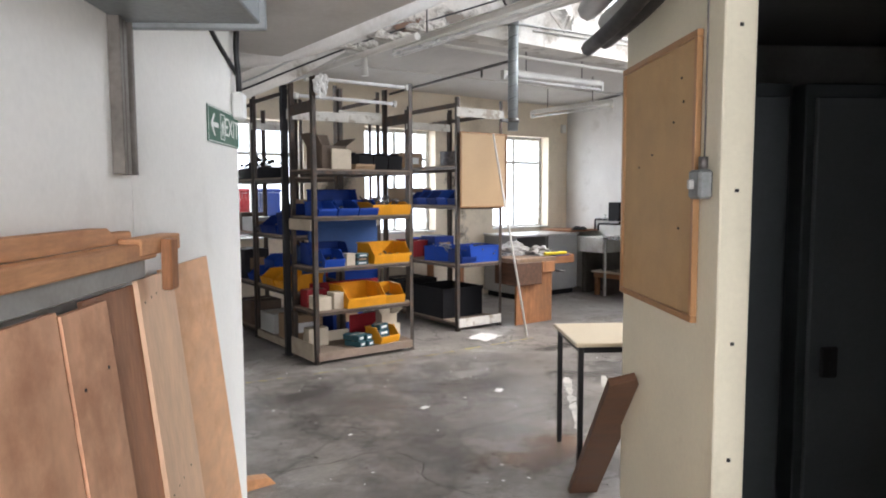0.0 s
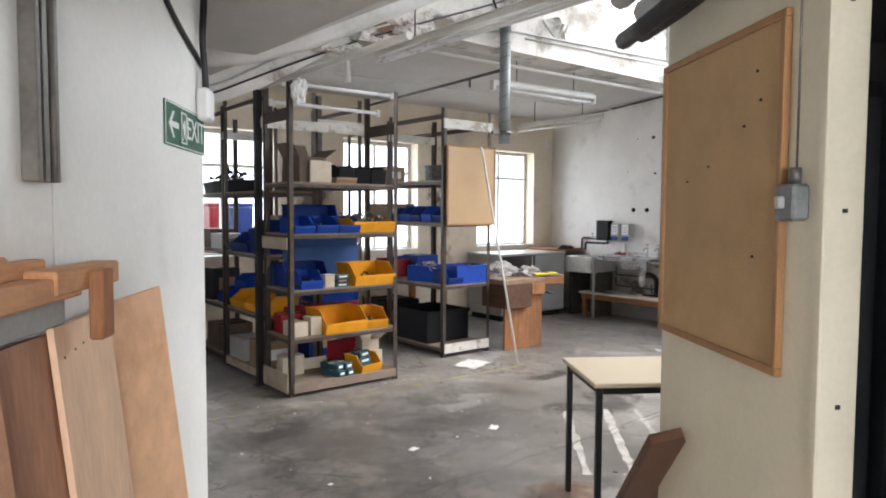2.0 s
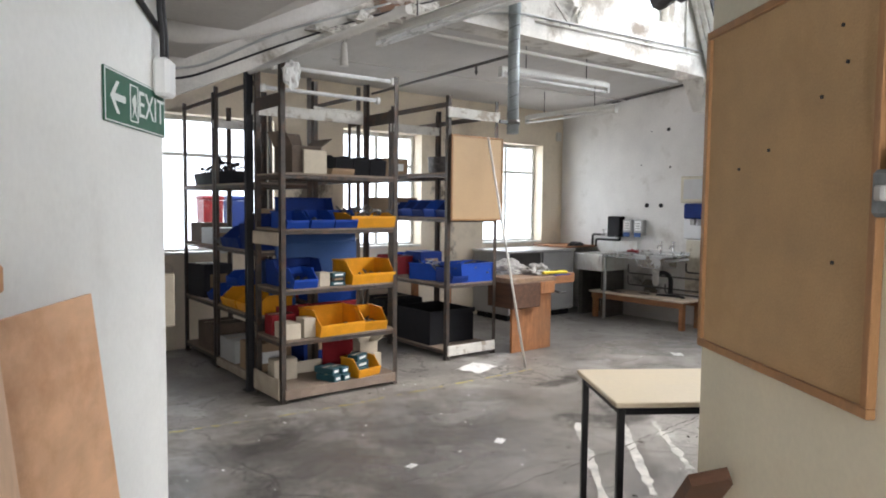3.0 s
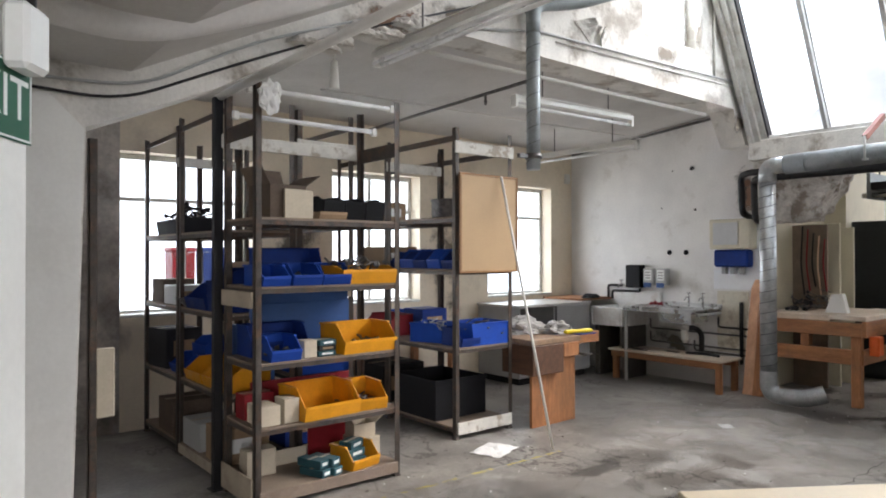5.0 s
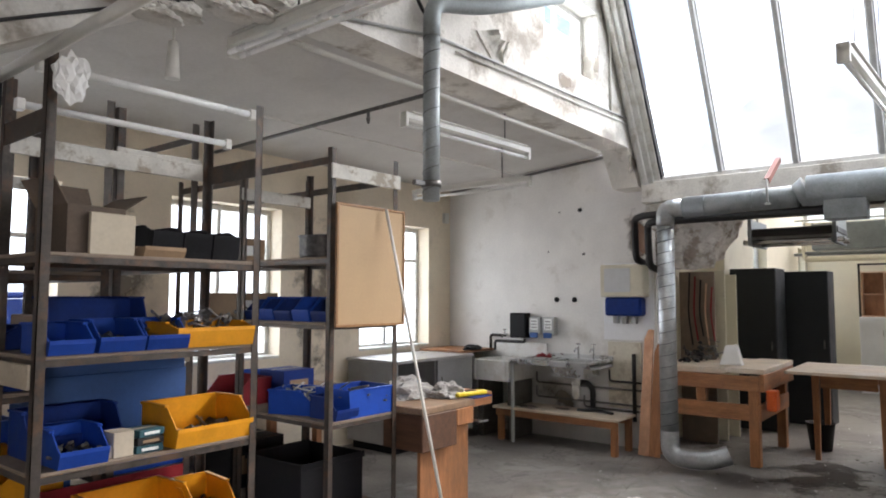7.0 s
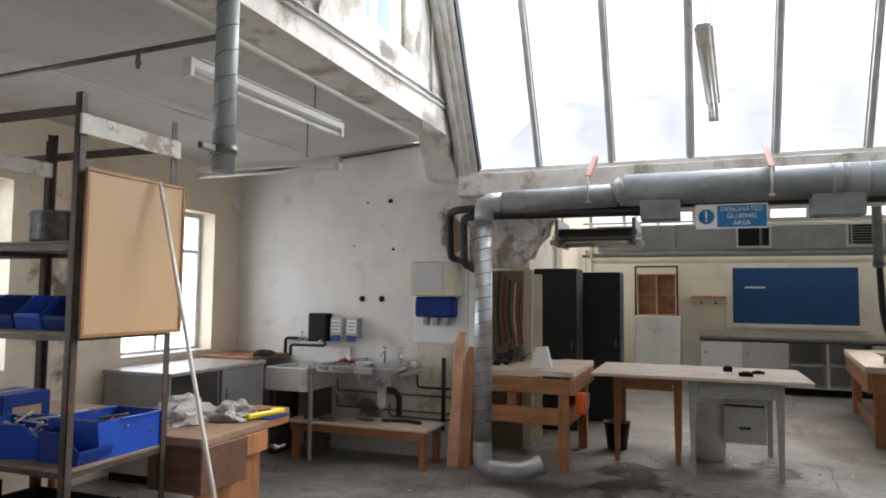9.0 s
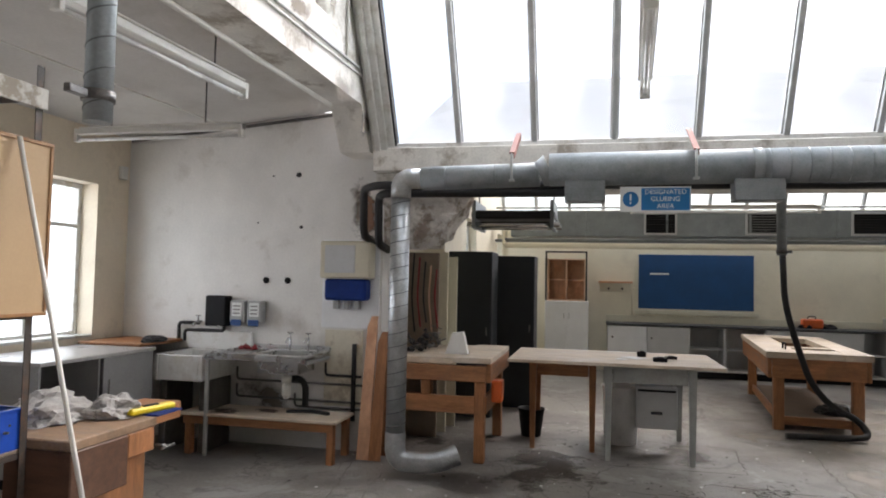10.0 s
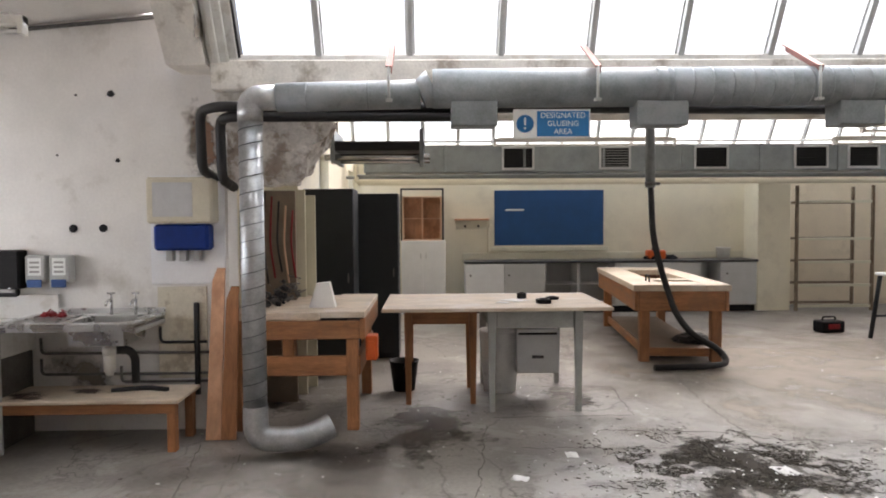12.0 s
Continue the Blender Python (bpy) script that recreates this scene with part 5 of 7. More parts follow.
for y in (6.944, 6.72):
    b = BM()
    lathe(b, [(0.0, 0), (0.03, 0), (0.03, 0.012), (0.018, 0.02), (0.0, 0.02)], 16)
    o = solid("pipe_stub", b, BLACK, "black capped pipe stub in the wall", "pipe")
    o.matrix_world = pose(8.6, y, 1.548, 0, -90, 0)
b = BM()
box(b, -0.045, 0.045, -0.05, 0.0, 0, 0.13, 0.006)
o = solid("junction_box", b, WHITE_PLASTIC, "cream electrical junction box in the wall corner", "electrical box")
o.location = (8.48, 8.5, 2.52)

# two planks leaning by the wall end
for y0, y1, top, mt in ((5.80, 5.86, 1.26, PLY_DARK), (5.70, 5.74, 1.12, PLY_LIGHT)):
    b = BM()
    prism(b, [(-0.055, 0), (0.055, 0), (0.055, top - 0.10), (0.02, top), (-0.035, top)], lambda y, z: (0, y, z), (0.022, 0, 0))
    o = solid("plank", b, PINE if mt is PLY_LIGHT else PLY, "reddish plank leaning against the wall end", "plank", group="leaning planks")
    o.matrix_world = Matrix.Translation((8.30, (y0 + y1) / 2, 0.006)) @ pose(0, 0, 0, 0, 11, 0)


def run(name, pts, r, mat, label, cat="pipe", rad=0.06):
    b = BM()
    tube(b, bend(pts, rad), r, 8)
    return solid(name, b, mat, label, cat)



# ---- extraction duct
def spiral_duct(bm, pts, r, pitch=0.11, seg=24):
    tube(bm, pts, r, seg)
    P = [Vector(p) for p in pts]
    for a, c in zip(P, P[1:]):
        L = (c - a).length
        if L < 0.25:
            continue
        d = (c - a).normalized()
        for k in range(int(L / pitch)):
            q = a + d * (k + 0.5) * pitch
            tube(bm, [q - d * 0.006, q + d * 0.006], r + 0.002, seg)


def helix(x, y, z0, z1, r, pitch):
    """A thin lock seam winding up a pipe."""
    n = int((z1 - z0) / pitch * 18)
    b = BM()
    tube(b, [(x + r * math.cos(k / 18 * 2 * math.pi), y + r * math.sin(k / 18 * 2 * math.pi), z0 + (z1 - z0) * k / n) for k in range(n + 1)], 0.0032, 5)
    return b


SEAM = material("dull lock seam", (0.16, 0.17, 0.175), 0.5, 0.6, vary=0.2, bump=0.0)
t = thing("extraction_duct", Matrix.Identity(4), "galvanised spiral extraction duct with a floor inlet", "duct")
DX = 7.92
b = BM()
tube(b, [(DX, 5.42, 0.36), (DX, 5.42, 2.24)], 0.078, 28)
drop = part("drop_pipe", b, GALV_BRIGHT, t)
part("spiral_seam", helix(DX, 5.42, 0.36, 2.24, 0.0785, 0.105), SEAM, drop)
b = BM()
tube(b, bend([(DX, 5.42, 2.24), (DX, 5.42, 2.40), (DX, 5.24, 2.40)], 0.16, 8), 0.082, 24)
part("elbow", b, GALV_BRIGHT, t)
b = BM()
tube(b, bend([(DX, 5.42, 0.36), (DX, 5.42, 0.13), (DX + 0.02, 5.10, 0.125), (DX + 0.10, 4.93, 0.19)], 0.2, 9), 0.083, 24, False)
tube(b, bend([(DX, 5.42, 0.36), (DX, 5.42, 0.13), (DX + 0.02, 5.10, 0.125), (DX + 0.10, 4.93, 0.19)], 0.2, 9), 0.078, 24, False)
part("inlet", b, GALV_BRIGHT, t)
b = BM()
spiral_duct(b, [(DX, 5.24, 2.40), (DX, 4.30, 2.42)], 0.095, 0.4)
part("narrow_run", b, GALV, t)
b = BM()
tube(b, [(DX, 4.30, 2.42), (DX, 4.22, 2.455)], 0.098, 24, True, 0.128)
part("reducer", b, GALV, t)
b = BM()
tube(b, [(DX, 4.22, 2.455), (DX, 2.72, 2.4624)], 0.128, 24)
tube(b, [(DX, 2.76, 2.4622), (DX, 2.69, 2.4626)], 0.131, 24)
spiral_duct(b, [(DX, 2.72, 2.4624), (DX, -4.9, 2.50)], 0.128, 0.13)
part("wide_run", b, GALV, t)
for y, w in ((3.95, 0.30), (2.72, 0.34), (1.4, 0.3)):
    b = BM()
    box(b, DX - 0.09, DX + 0.09, y - w / 2, y + w / 2, 2.20, 2.36, 0.006)
    part("damper_box", b, GALV, t)
for y in (4.5, 3.16, 1.72, 0.3):
    t = thing("duct_bracket", at(DX, y, 2.3), "red oxide steel duct hanger bracket", "bracket", "duct hangers")
    b = BM()
    box(b, 0, 0.52, -0.02, 0.02, 0.0, 0.01, m=pose(-0.15, 0, 0.262, 0, -29, 0))
    box(b, 0, 0.52, -0.02, -0.013, -0.04, 0.0, m=pose(-0.15, 0, 0.262, 0, -29, 0))
    part("arm", b, RED_STEEL, t)
    b = BM()
    tube(b, [(-0.145, 0, 0.27), (-0.145, 0, 0.06)], 0.010, 8)
    box(b, -0.16, -0.115, -0.02, 0.02, 0.05, 0.065)
    part("hanger_rod", b, GREY_PLASTIC, t)
for dy, dz in ((0.0, 0.0), (-0.14, -0.07)):
    run("lagged_pipe", [(8.56, 5.86 + dy, 1.92 + dz), (8.28, 5.86 + dy, 1.96 + dz), (8.25, 5.86 + dy, 2.37 + dz), (8.12, 5.70 + dy / 2, 2.38 + dz), (8.12, 3.95 if dz else 1.4, 2.345 + dz * 0.6)], 0.036, RUBBER, "black lagged pipe under the duct", "pipe", 0.08)

# the hanging sign
t = thing("hanging_sign", at(DX - 0.02, 3.435, 2.125), "blue and white workshop notice hung from the duct", "sign")
b = BM()
box(b, -0.004, 0.004, -0.255, 0.255, 0, 0.19, 0.001)
part("plate", b, INK_WHITE, t)
b = BM()
box(b, -0.0065, -0.004, -0.245, 0.10, 0.012, 0.178)
p = part("blue_field", b, SIGN_BLUE, t)
b = BM()
lathe(b, [(0.0, 0), (0.058, 0), (0.058, 0.0025), (0.0, 0.0025)], 28)
o = part("roundel", b, SIGN_BLUE, t)
o.matrix_local = pose(-0.004, 0.178, 0.095, 0, -90, 0)
b = BM()
box(b, -0.009, -0.0066, 0.172, 0.184, 0.085, 0.135)
box(b, -0.009, -0.0066, 0.172, 0.184, 0.058, 0.072)
part("exclamation_mark", b, INK_WHITE, t)
FACE_W = Matrix(((0, 0, -1, 0), (-1, 0, 0, 0), (0, 1, 0, 0), (0, 0, 0, 1)))
for k, s in enumerate(("DESIGNATED", "GLUEING", "AREA")):
    writing("lettering", s, 0.05, Matrix.Translation((-0.0075, -0.073, 0.148 - 0.053 * k)) @ FACE_W, INK_WHITE, t)
for y in (-0.23, 0.23):
    b = BM()
    tube(b, [(0, y, 0.19), (0.01, y, 0.26)], 0.002, 6)
    part("wire", b, SCRAP, t)


# ---- lamps and services under the ceilings
def batten(m, L, label, drop=0.22, tubes=1, rod=0.006):
    """A fluorescent batten along local x, hung on two rods."""
    t = thing("fluorescent_light", m, label, "light", "fluorescent battens")
    b = BM()
    box(b, -L / 2, L / 2, -0.03, 0.03, 0.0, 0.045, 0.004)
    box(b, -L / 2 + 0.06, L / 2 - 0.06, -0.045, 0.045, 0.045, 0.055, 0.003)
    part("housing", b, WHITE_PLASTIC, t)
    for k in range(tubes):
        b = BM()
        y = 0.0 if tubes == 1 else (-0.035 + 0.07 * k)
        tube(b, [(-L / 2 + 0.03, y, -0.042), (L / 2 - 0.03, y, -0.042)], 0.014, 12)
        part("lamp_tube", b, TUBE_WHITE, t)
    for x in (-L / 2 + 0.015, L / 2 - 0.015):
        b = BM()
        box(b, x - 0.015, x + 0.015, -0.032, 0.032, -0.06, 0.047, 0.004)
        part("lamp_holder", b, WHITE_PLASTIC, t)
    if drop:
        for x in (-L * 0.28, L * 0.28):
            b = BM()
            tube(b, [(x, 0, 0.05), (x, 0, drop + (0.5 * x if drop > 1.5 else 0))], rod, 6)
            part("hanger_rod", b, SCRAP, t)
    return t


batten(at(5.94, 6.21, 2.82, -3), 1.54, "dusty white fluorescent batten hung from the low ceiling", 0.36)
batten(at(7.30, 7.25, 2.70, 90), 1.5, "white fluorescent batten hung near the sinks", 0.38)
for y, z in ((6.2, 2.55), (6.42, 2.42)):
    t = thing("fluorescent_tube", at(3.36, y, z, -2), "bare fluorescent tube lodged across the rack posts", "light", "loose lamp tubes")
    b = BM()
    tube(b, [(-0.5, 0, 0), (0.5, 0, 0)], 0.017, 12)
    part("glass", b, TUBE_WHITE, t)
    for x in (-0.515, 0.515):
        b = BM()
        box(b, x - 0.018, x + 0.018, -0.022, 0.022, -0.03, 0.025, 0.004)
        part("lamp_holder", b, WHITE_PLASTIC, t)
batten(at(3.74, 4.95, 2.88, 90), 2.45, "long white fluorescent batten under the roof slope", 0.42, 2)
run_late = [(2.80, 6.62, 2.555), (2.79, 4.4, 2.56)]
b = BM()
tube(b, [(3.37, 6.1, 2.90), (3.37, 6.1, 2.78)], 0.008, 8)
tube(b, [(3.37, 6.1, 2.78), (3.37, 6.1, 2.60)], 0.022, 12, True, 0.035)
solid("cable_drop", b, WHITE_PLASTIC, "white pendant cable drop under the gable", "fitting")


run("white_pipe", run_late, 0.026, WHITE_PLASTIC, "white painted pipe over the racks")
run("ceiling_pipe", [(5.13, 6.0, 2.93), (5.13, 8.48, 2.87)], 0.016, SCRAP, "grey steel pipe under the low ceiling")
run("ceiling_pipe", [(3.9, 6.05, 2.97), (7.75, 5.99, 2.99)], 0.018, WHITE_PLASTIC, "white painted pipe beside the gable beam")
run("ceiling_conduit", [(8.56, 6.14, 3.13), (8.56, 8.45, 2.92)], 0.016, SCRAP, "thin conduit along the wall head")
run("ceiling_conduit", [(4.1, 7.6, 3.0), (8.55, 7.3, 3.0)], 0.008, WHITE_PLASTIC, "thin painted conduit on the low ceiling")
run("gable_conduit", [(4.0, 5.805, 3.06), (5.0, 5.805, 3.24), (8.0, 5.805, 3.34), (8.28, 5.805, 2.86)], 0.011, GREY_PLASTIC, "painted conduit across the gable wall")
run("gable_conduit", [(5.2, 5.807, 3.20), (8.0, 5.807, 3.29)], 0.009, WHITE_PLASTIC, "thin painted conduit across the gable wall")
run("gable_conduit", [(7.62, 5.805, 3.32), (7.62, 5.805, 4.3)], 0.012, WHITE_PLASTIC, "painted conduit rising up the gable")
run("gable_cable", [(-0.5, 5.80, 2.30), (1.6, 5.80, 2.29), (2.0, 5.80, 2.27), (2.6, 5.80, 2.56), (3.3, 5.80, 2.88), (4.9, 5.80, 3.5)], 0.0075, RUBBER, "black cable looping along the gable", "cable", 0.2)
run("gable_cable", [(-0.5, 5.80, 2.33), (1.75, 5.80, 2.34), (2.1, 5.80, 2.36), (2.7, 5.80, 2.70), (3.6, 5.80, 3.06)], 0.008, GREY_PLASTIC, "grey cable along the gable", "cable", 0.2)
run("gable_cable", [(4.75, 5.80, 4.0), (4.75, 5.80, 3.45), (4.95, 5.80, 3.28)], 0.012, RUBBER, "black flexible cable on the gable", "cable", 0.15)
for x, y in ((5.13, 6.55),):
    b = BM()
    tube(b, [(0, 0, 0.06), (0, 0, 0)], 0.012, 8)
    tube(b, [(0, 0, 0), (0, 0, -0.04)], 0.018, 10, True, 0.008)
    o = solid("sprinkler_head", b, SCRAP, "dark sprinkler head under a ceiling pipe", "sprinkler")
    o.location = (x, y, 2.86)
# lumpy lagging over the rake, peeled plaster
rnd = random.Random(4)
for k in range(9):
    f = k / 8
    crumple("plaster_lump", at(3.0 + 0.95 * f, 5.80, 2.74 + 0.34 * f - (0.05 if k % 3 else 0)), (0.09 + 0.03 * rnd.random(), 0.06, 0.05 + 0.04 * rnd.random()), GABLE_PAINT, "lump of flaking plaster on the gable edge", 20 + k, "plaster")
for x, z, rot, L in ((5.60, 3.38, 40, 0.3), (5.78, 3.36, -60, 0.16)):
    b = BM()
    bmesh.ops.create_grid(b, x_segments=10, y_segments=4, size=0.5)
    for v in b.verts:
        v.co = Vector((v.co.x * L * (1 - 0.6 * (v.co.y + 0.5)), v.co.y * 0.13, 0.11 * (v.co.y + 0.5) ** 2 * (0.6 + 0.5 * noise.noise(v.co * 4))))
    bmesh.ops.solidify(b, geom=b.faces[:], thickness=0.006)
    o = solid("peeling_plaster", b, GABLE_PAINT, "flap of peeling paint on the gable wall", "plaster")
    o.matrix_world = Matrix.Translation((x, 5.808, z)) @ pose(0, 0, 0, 90, 0, 0) @ pose(0, 0, 0, 0, 0, -rot)

# slim drop duct
t = thing("drop_duct", Matrix.Identity(4), "slim galvanised drop duct hanging by the gable", "duct")
b = BM()
tube(b, [(4.86, 5.735, 2.155), (4.86, 5.735, 3.18)], 0.052, 22)
pipe = part("pipe", b, GALV_DULL, t)
part("spiral_seam", helix(4.86, 5.735, 2.16, 3.18, 0.0525, 0.12), SEAM, pipe)
b = BM()
tube(b, bend([(4.86, 5.735, 3.18), (4.86, 5.735, 3.40), (5.22, 5.62, 3.46), (5.9, 5.4, 3.72)], 0.16, 8), 0.054, 20)
part("bend", b, GALV_DULL, t)
b = BM()
tube(b, [(4.86, 5.735, 2.235), (4.86, 5.735, 2.275)], 0.062, 20)
box(b, 4.70, 4.79, 5.72, 5.75, 2.235, 2.265, 0.003)
part("clamp", b, SCRAP, t)
batten(at(6.40, 3.605, 2.84, -3), 1.5, "white fluorescent batten hung on long wires under the roof", 1.72, 1, 0.0025)


# ---- the far bay
t = thing("workbench", at(9.15, 5.22), "heavy pine workbench with an open lower tray", "workbench")
b = BM()
box(b, -0.62, 0.60, -0.14, 0.56, 0.84, 0.90, 0.006)
part("top", b, BENCH_TOP, t, "dusty worn bench top")
b = BM()
box(b, -0.66, 0.60, -0.48, -0.145, 0.86, 0.91, 0.006)
part("vice_top", b, BENCH_TOP, t)
for s in ((-0.66, 0.60, -0.48, -0.44), (-0.66, -0.62, -0.439, 0.56)):
    b = BM()
    box(b, *s, 0.70, 0.859 if s[1] > 0 else 0.839, 0.005)
    part("apron", b, PINE_X if s[1] > 0 else PINE_Y, t)
for s in ((-0.64, -0.60, -0.40, 0.56), (-0.62, 0.55, -0.44, -0.40)):
    b = BM()
    box(b, *s, 0.42, 0.57, 0.005)
    part("lower_rail", b, PINE_Y if s[1] < 0 else PINE_X, t)
b = BM()
box(b, -0.645, -0.555, 0.055, 0.145, 0.571, 0.839, 0.006)
part("post", b, PINE, t)
for x, y in ((-0.60, -0.38), (0.50, -0.38), (0.50, 0.5), (-0.60, 0.5)):
    b = BM()
    box(b, x - 0.045, x + 0.045, y - 0.045, y + 0.045, 0, 0.839, 0.006)
    part("leg", b, PINE, t)
t = thing("paper_cone", at(8.72, 5.1, 0.912), "folded white card standing on the workbench", "card")
b = BM()
prism(b, [(-0.11, 0), (0.10, 0), (0.04, 0.19), (-0.06, 0.2)], lambda y, z: (0, y, z), (0.09, 0, 0))
part("card", b, PAPER, t)
t = thing("orange_box", at(8.64, 4.70, 0.52), "orange plastic socket box on the bench leg", "electrical box")
b = BM()
box(b, -0.07, 0.07, -0.045, 0.045, 0, 0.19, 0.01)
part("case", b, ORANGE, t)
b = BM()
box(b, -0.075, -0.07, -0.03, 0.03, 0.04, 0.15, 0.002)
part("cover", b, ORANGE, t)
# coats, leads and oddments hung in the corner behind the duct
t = thing("corner_shelf_boards", at(9.35, 5.7), "tall worn brown and cream boards standing in the corner", "boards")
for k, (x, w, h, mt) in enumerate(((0.0, 0.2, 1.86, CHIP), (0.25, 0.25, 1.88, CREAM_PANEL), (0.55, 0.3, 1.84, CREAM_PANEL))):
    b = BM()
    box(b, x, x + 0.03, -0.28 - 0.04 * k, 0.1, 0, h, 0.003)
    part("board", b, mt, t)
for k in range(5):
    y = 5.68 - 0.06 * k
    run("hanging_lead", [(9.342, y, 1.85 - 0.04 * k), (9.335, y + 0.02, 1.4), (9.34, y - 0.02, 1.05 + 0.05 * (k % 3))], 0.009, (RUBBER, RED, RUBBER, PLY_PALE, RED)[k], "cable or strap hanging in the corner", "cable", 0.1)
for k in range(3):
    heap("oddments", at(8.85 + 0.25 * k, 5.5, 0.905), 0.22, 0.2, 0.22, SCRAP if k else DARK_CLOTH, "jumbled tools on the back of the workbench", 22, 40 + k)

for x, y0, y1, h in ((10.45, 5.04, 5.56, 1.93), (11.2, 4.61, 5.16, 1.91)):
    t = thing("steel_cabinet", at(x, (y0 + y1) / 2), "tall charcoal steel cupboard standing on the floor", "cabinet", "steel cabinets")
    w = y1 - y0
    b = BM()
    box(b, 0.02, 0.5 if x < 11 else 0.45, -w / 2, w / 2, 0, h, 0.006)
    part("body", b, CABINET_BLACK, t)
    b = BM()
    box(b, 0.0, 0.019, -w / 2 + 0.004, w / 2 - 0.004, 0.05, h - 0.01, 0.003)
    d = part("door", b, CABINET_BLACK, t)
    b = BM()
    box(b, -0.02, -0.001, -w / 2 + 0.05, -w / 2 + 0.065, 0.95, 1.05, 0.003)
    part("handle", b, SCRAP, d)

# long board over two odd tables
def leg_table(m, w, d, h, leg_mat, label, apron_mat):
    t = thing("small_table", m, label, "table")
    for sx in (-1, 1):
        for sy in (-1, 1):
            b = BM()
            x, y = sx * (d / 2 - 0.04), sy * (w / 2 - 0.04)
            for z0, z1, r0 in ((0, h, 0.03),):
                vs = bmesh.ops.create_cube(b, size=1)["verts"]
                for v in vs:
                    k = 0.022 if v.co.z < 0 else 0.034
                    v.co = Vector((x + math.copysign(k, v.co.x), y + math.copysign(k, v.co.y), 0 if v.co.z < 0 else h))
            part("leg", b, leg_mat, t)
    for s in ((-d / 2 + 0.02, -d / 2 + 0.04, -w / 2 + 0.08, w / 2 - 0.08), (d / 2 - 0.04, d / 2 - 0.02, -w / 2 + 0.08, w / 2 - 0.08), (-d / 2 + 0.08, d / 2 - 0.08, -w / 2 + 0.02, -w / 2 + 0.04), (-d / 2 + 0.08, d / 2 - 0.08, w / 2 - 0.04, w / 2 - 0.02)):
        b = BM()
        box(b, *s, h - 0.15, h - 0.004, 0.003)
        part("apron", b, apron_mat, t)
    return t


leg_table(at(9.52, 4.16), 0.64, 0.66, 0.848, PINE, "brown pine table frame under a long board", PINE_Y)
leg_table(at(9.46, 3.38), 0.80, 1.06, 0.848, GREY_TABLE, "grey painted table frame under a long board", GREY_TABLE)
t = thing("table_board", at(9.4, 3.70, 0.85), "long pale wooden board laid over two tables", "tabletop")
b = BM()
box(b, -0.56, 0.56, -0.94, 0.94, 0, 0.03, 0.004)
part("board", b, BENCH_TOP, t)
for k, (x, y, w, d, h, mt) in enumerate(((9.15, 3.28, 0.09, 0.12, 0.035, BLACK), (9.4, 3.16, 0.06, 0.1, 0.025, BLACK), (9.5, 3.42, 0.05, 0.07, 0.05, BLACK), (9.35, 3.5, 0.2, 0.16, 0.004, PAPER), (9.2, 3.62, 0.1, 0.08, 0.004, PAPER))):
    b = BM()
    box(b, -w / 2, w / 2, -d / 2, d / 2, 0, h, 0.0015)
    if mt is BLACK:
        box(b, -w / 4, w / 4, -d / 4, d / 4, h, h + 0.008, 0.002)
    o = solid("paper_sheet" if mt is PAPER else "small_black_box", b, mt, "loose white paper on the long table" if mt is PAPER else "small black tool box on the long table", "paper" if mt is PAPER else "box")
    o.matrix_world = at(x, y, 0.881, 15 * k)
t = thing("waste_tub", at(9.70, 3.60), "tall translucent plastic tub under the table", "tub")
b = BM()
lathe(b, [(0.0, 0), (0.15, 0), (0.185, 0.56), (0.195, 0.57), (0.18, 0.57), (0.145, 0.012), (0.0, 0.012)], 24)
part("body", b, CLEAR_TUB, t)
b = BM()
tube(b, [(0.19 * math.cos(a / 12 * math.pi), 0.19 * math.sin(a / 12 * math.pi), 0.56) for a in range(25)], 0.008, 6)
part("rim", b, CLEAR_TUB, t)
t = thing("post_box", at(9.55, 3.28, 0.205), "grey steel post box hung under the table", "box")
b = BM()
box(b, -0.09, 0.09, -0.19, 0.19, 0, 0.40, 0.006)
part("body", b, GREY_LAM, t)
b = BM()
box(b, -0.095, -0.09, -0.175, 0.175, 0.35, 0.37)
part("slot", b, DARK_GAP, t)
b = BM()
tube(b, [(-0.098, -0.05, 0.15), (-0.098, 0.05, 0.15)], 0.014, 10)
part("badge", b, SCRAP, t)
for y in (-0.14, 0.14):
    b = BM()
    box(b, -0.02, 0.02, y - 0.012, y + 0.012, 0.40, 0.642, 0.002)
    part("hanger", b, GREY_TABLE, t)
t = thing("bucket", at(9.75, 4.50), "black plastic bucket on the floor", "bucket")
b = BM()
lathe(b, [(0.0, 0), (0.10, 0), (0.135, 0.27), (0.145, 0.28), (0.13, 0.28), (0.096, 0.012), (0.0, 0.012)], 24)
part("body", b, BLACK, t)
b = BM()
tube(b, [(0.142 * math.cos(a / 10 * math.pi), 0.142 * math.sin(a / 10 * math.pi) * 0.3 - 0.02, 0.27 - 0.1 * math.sin(a / 10 * math.pi)) for a in range(11)], 0.004, 6)
part("handle", b, SCRAP, t)

# carpenter's bench with a well, further back
t = thing("carpenters_bench", at(12.15, 1.30, 0, -6), "pine carpenter's bench with a sunk well and bottom shelf", "workbench")
for s in ((-1.42, 1.42, 0.22, 0.56), (-1.42, 1.42, -0.49, -0.22), (-1.42, -1.0, -0.215, 0.215), (0.9, 1.42, -0.215, 0.215), (-0.75, -0.55, -0.215, 0.215)):
    b = BM()
    box(b, *s, 0.80, 0.87, 0.006)
    part("top_plank", b, BENCH_TOP, t)
b = BM()
box(b, -1.0, 0.9, -0.215, 0.215, 0.70, 0.72)
part("well", b, BENCH_TOP, t)
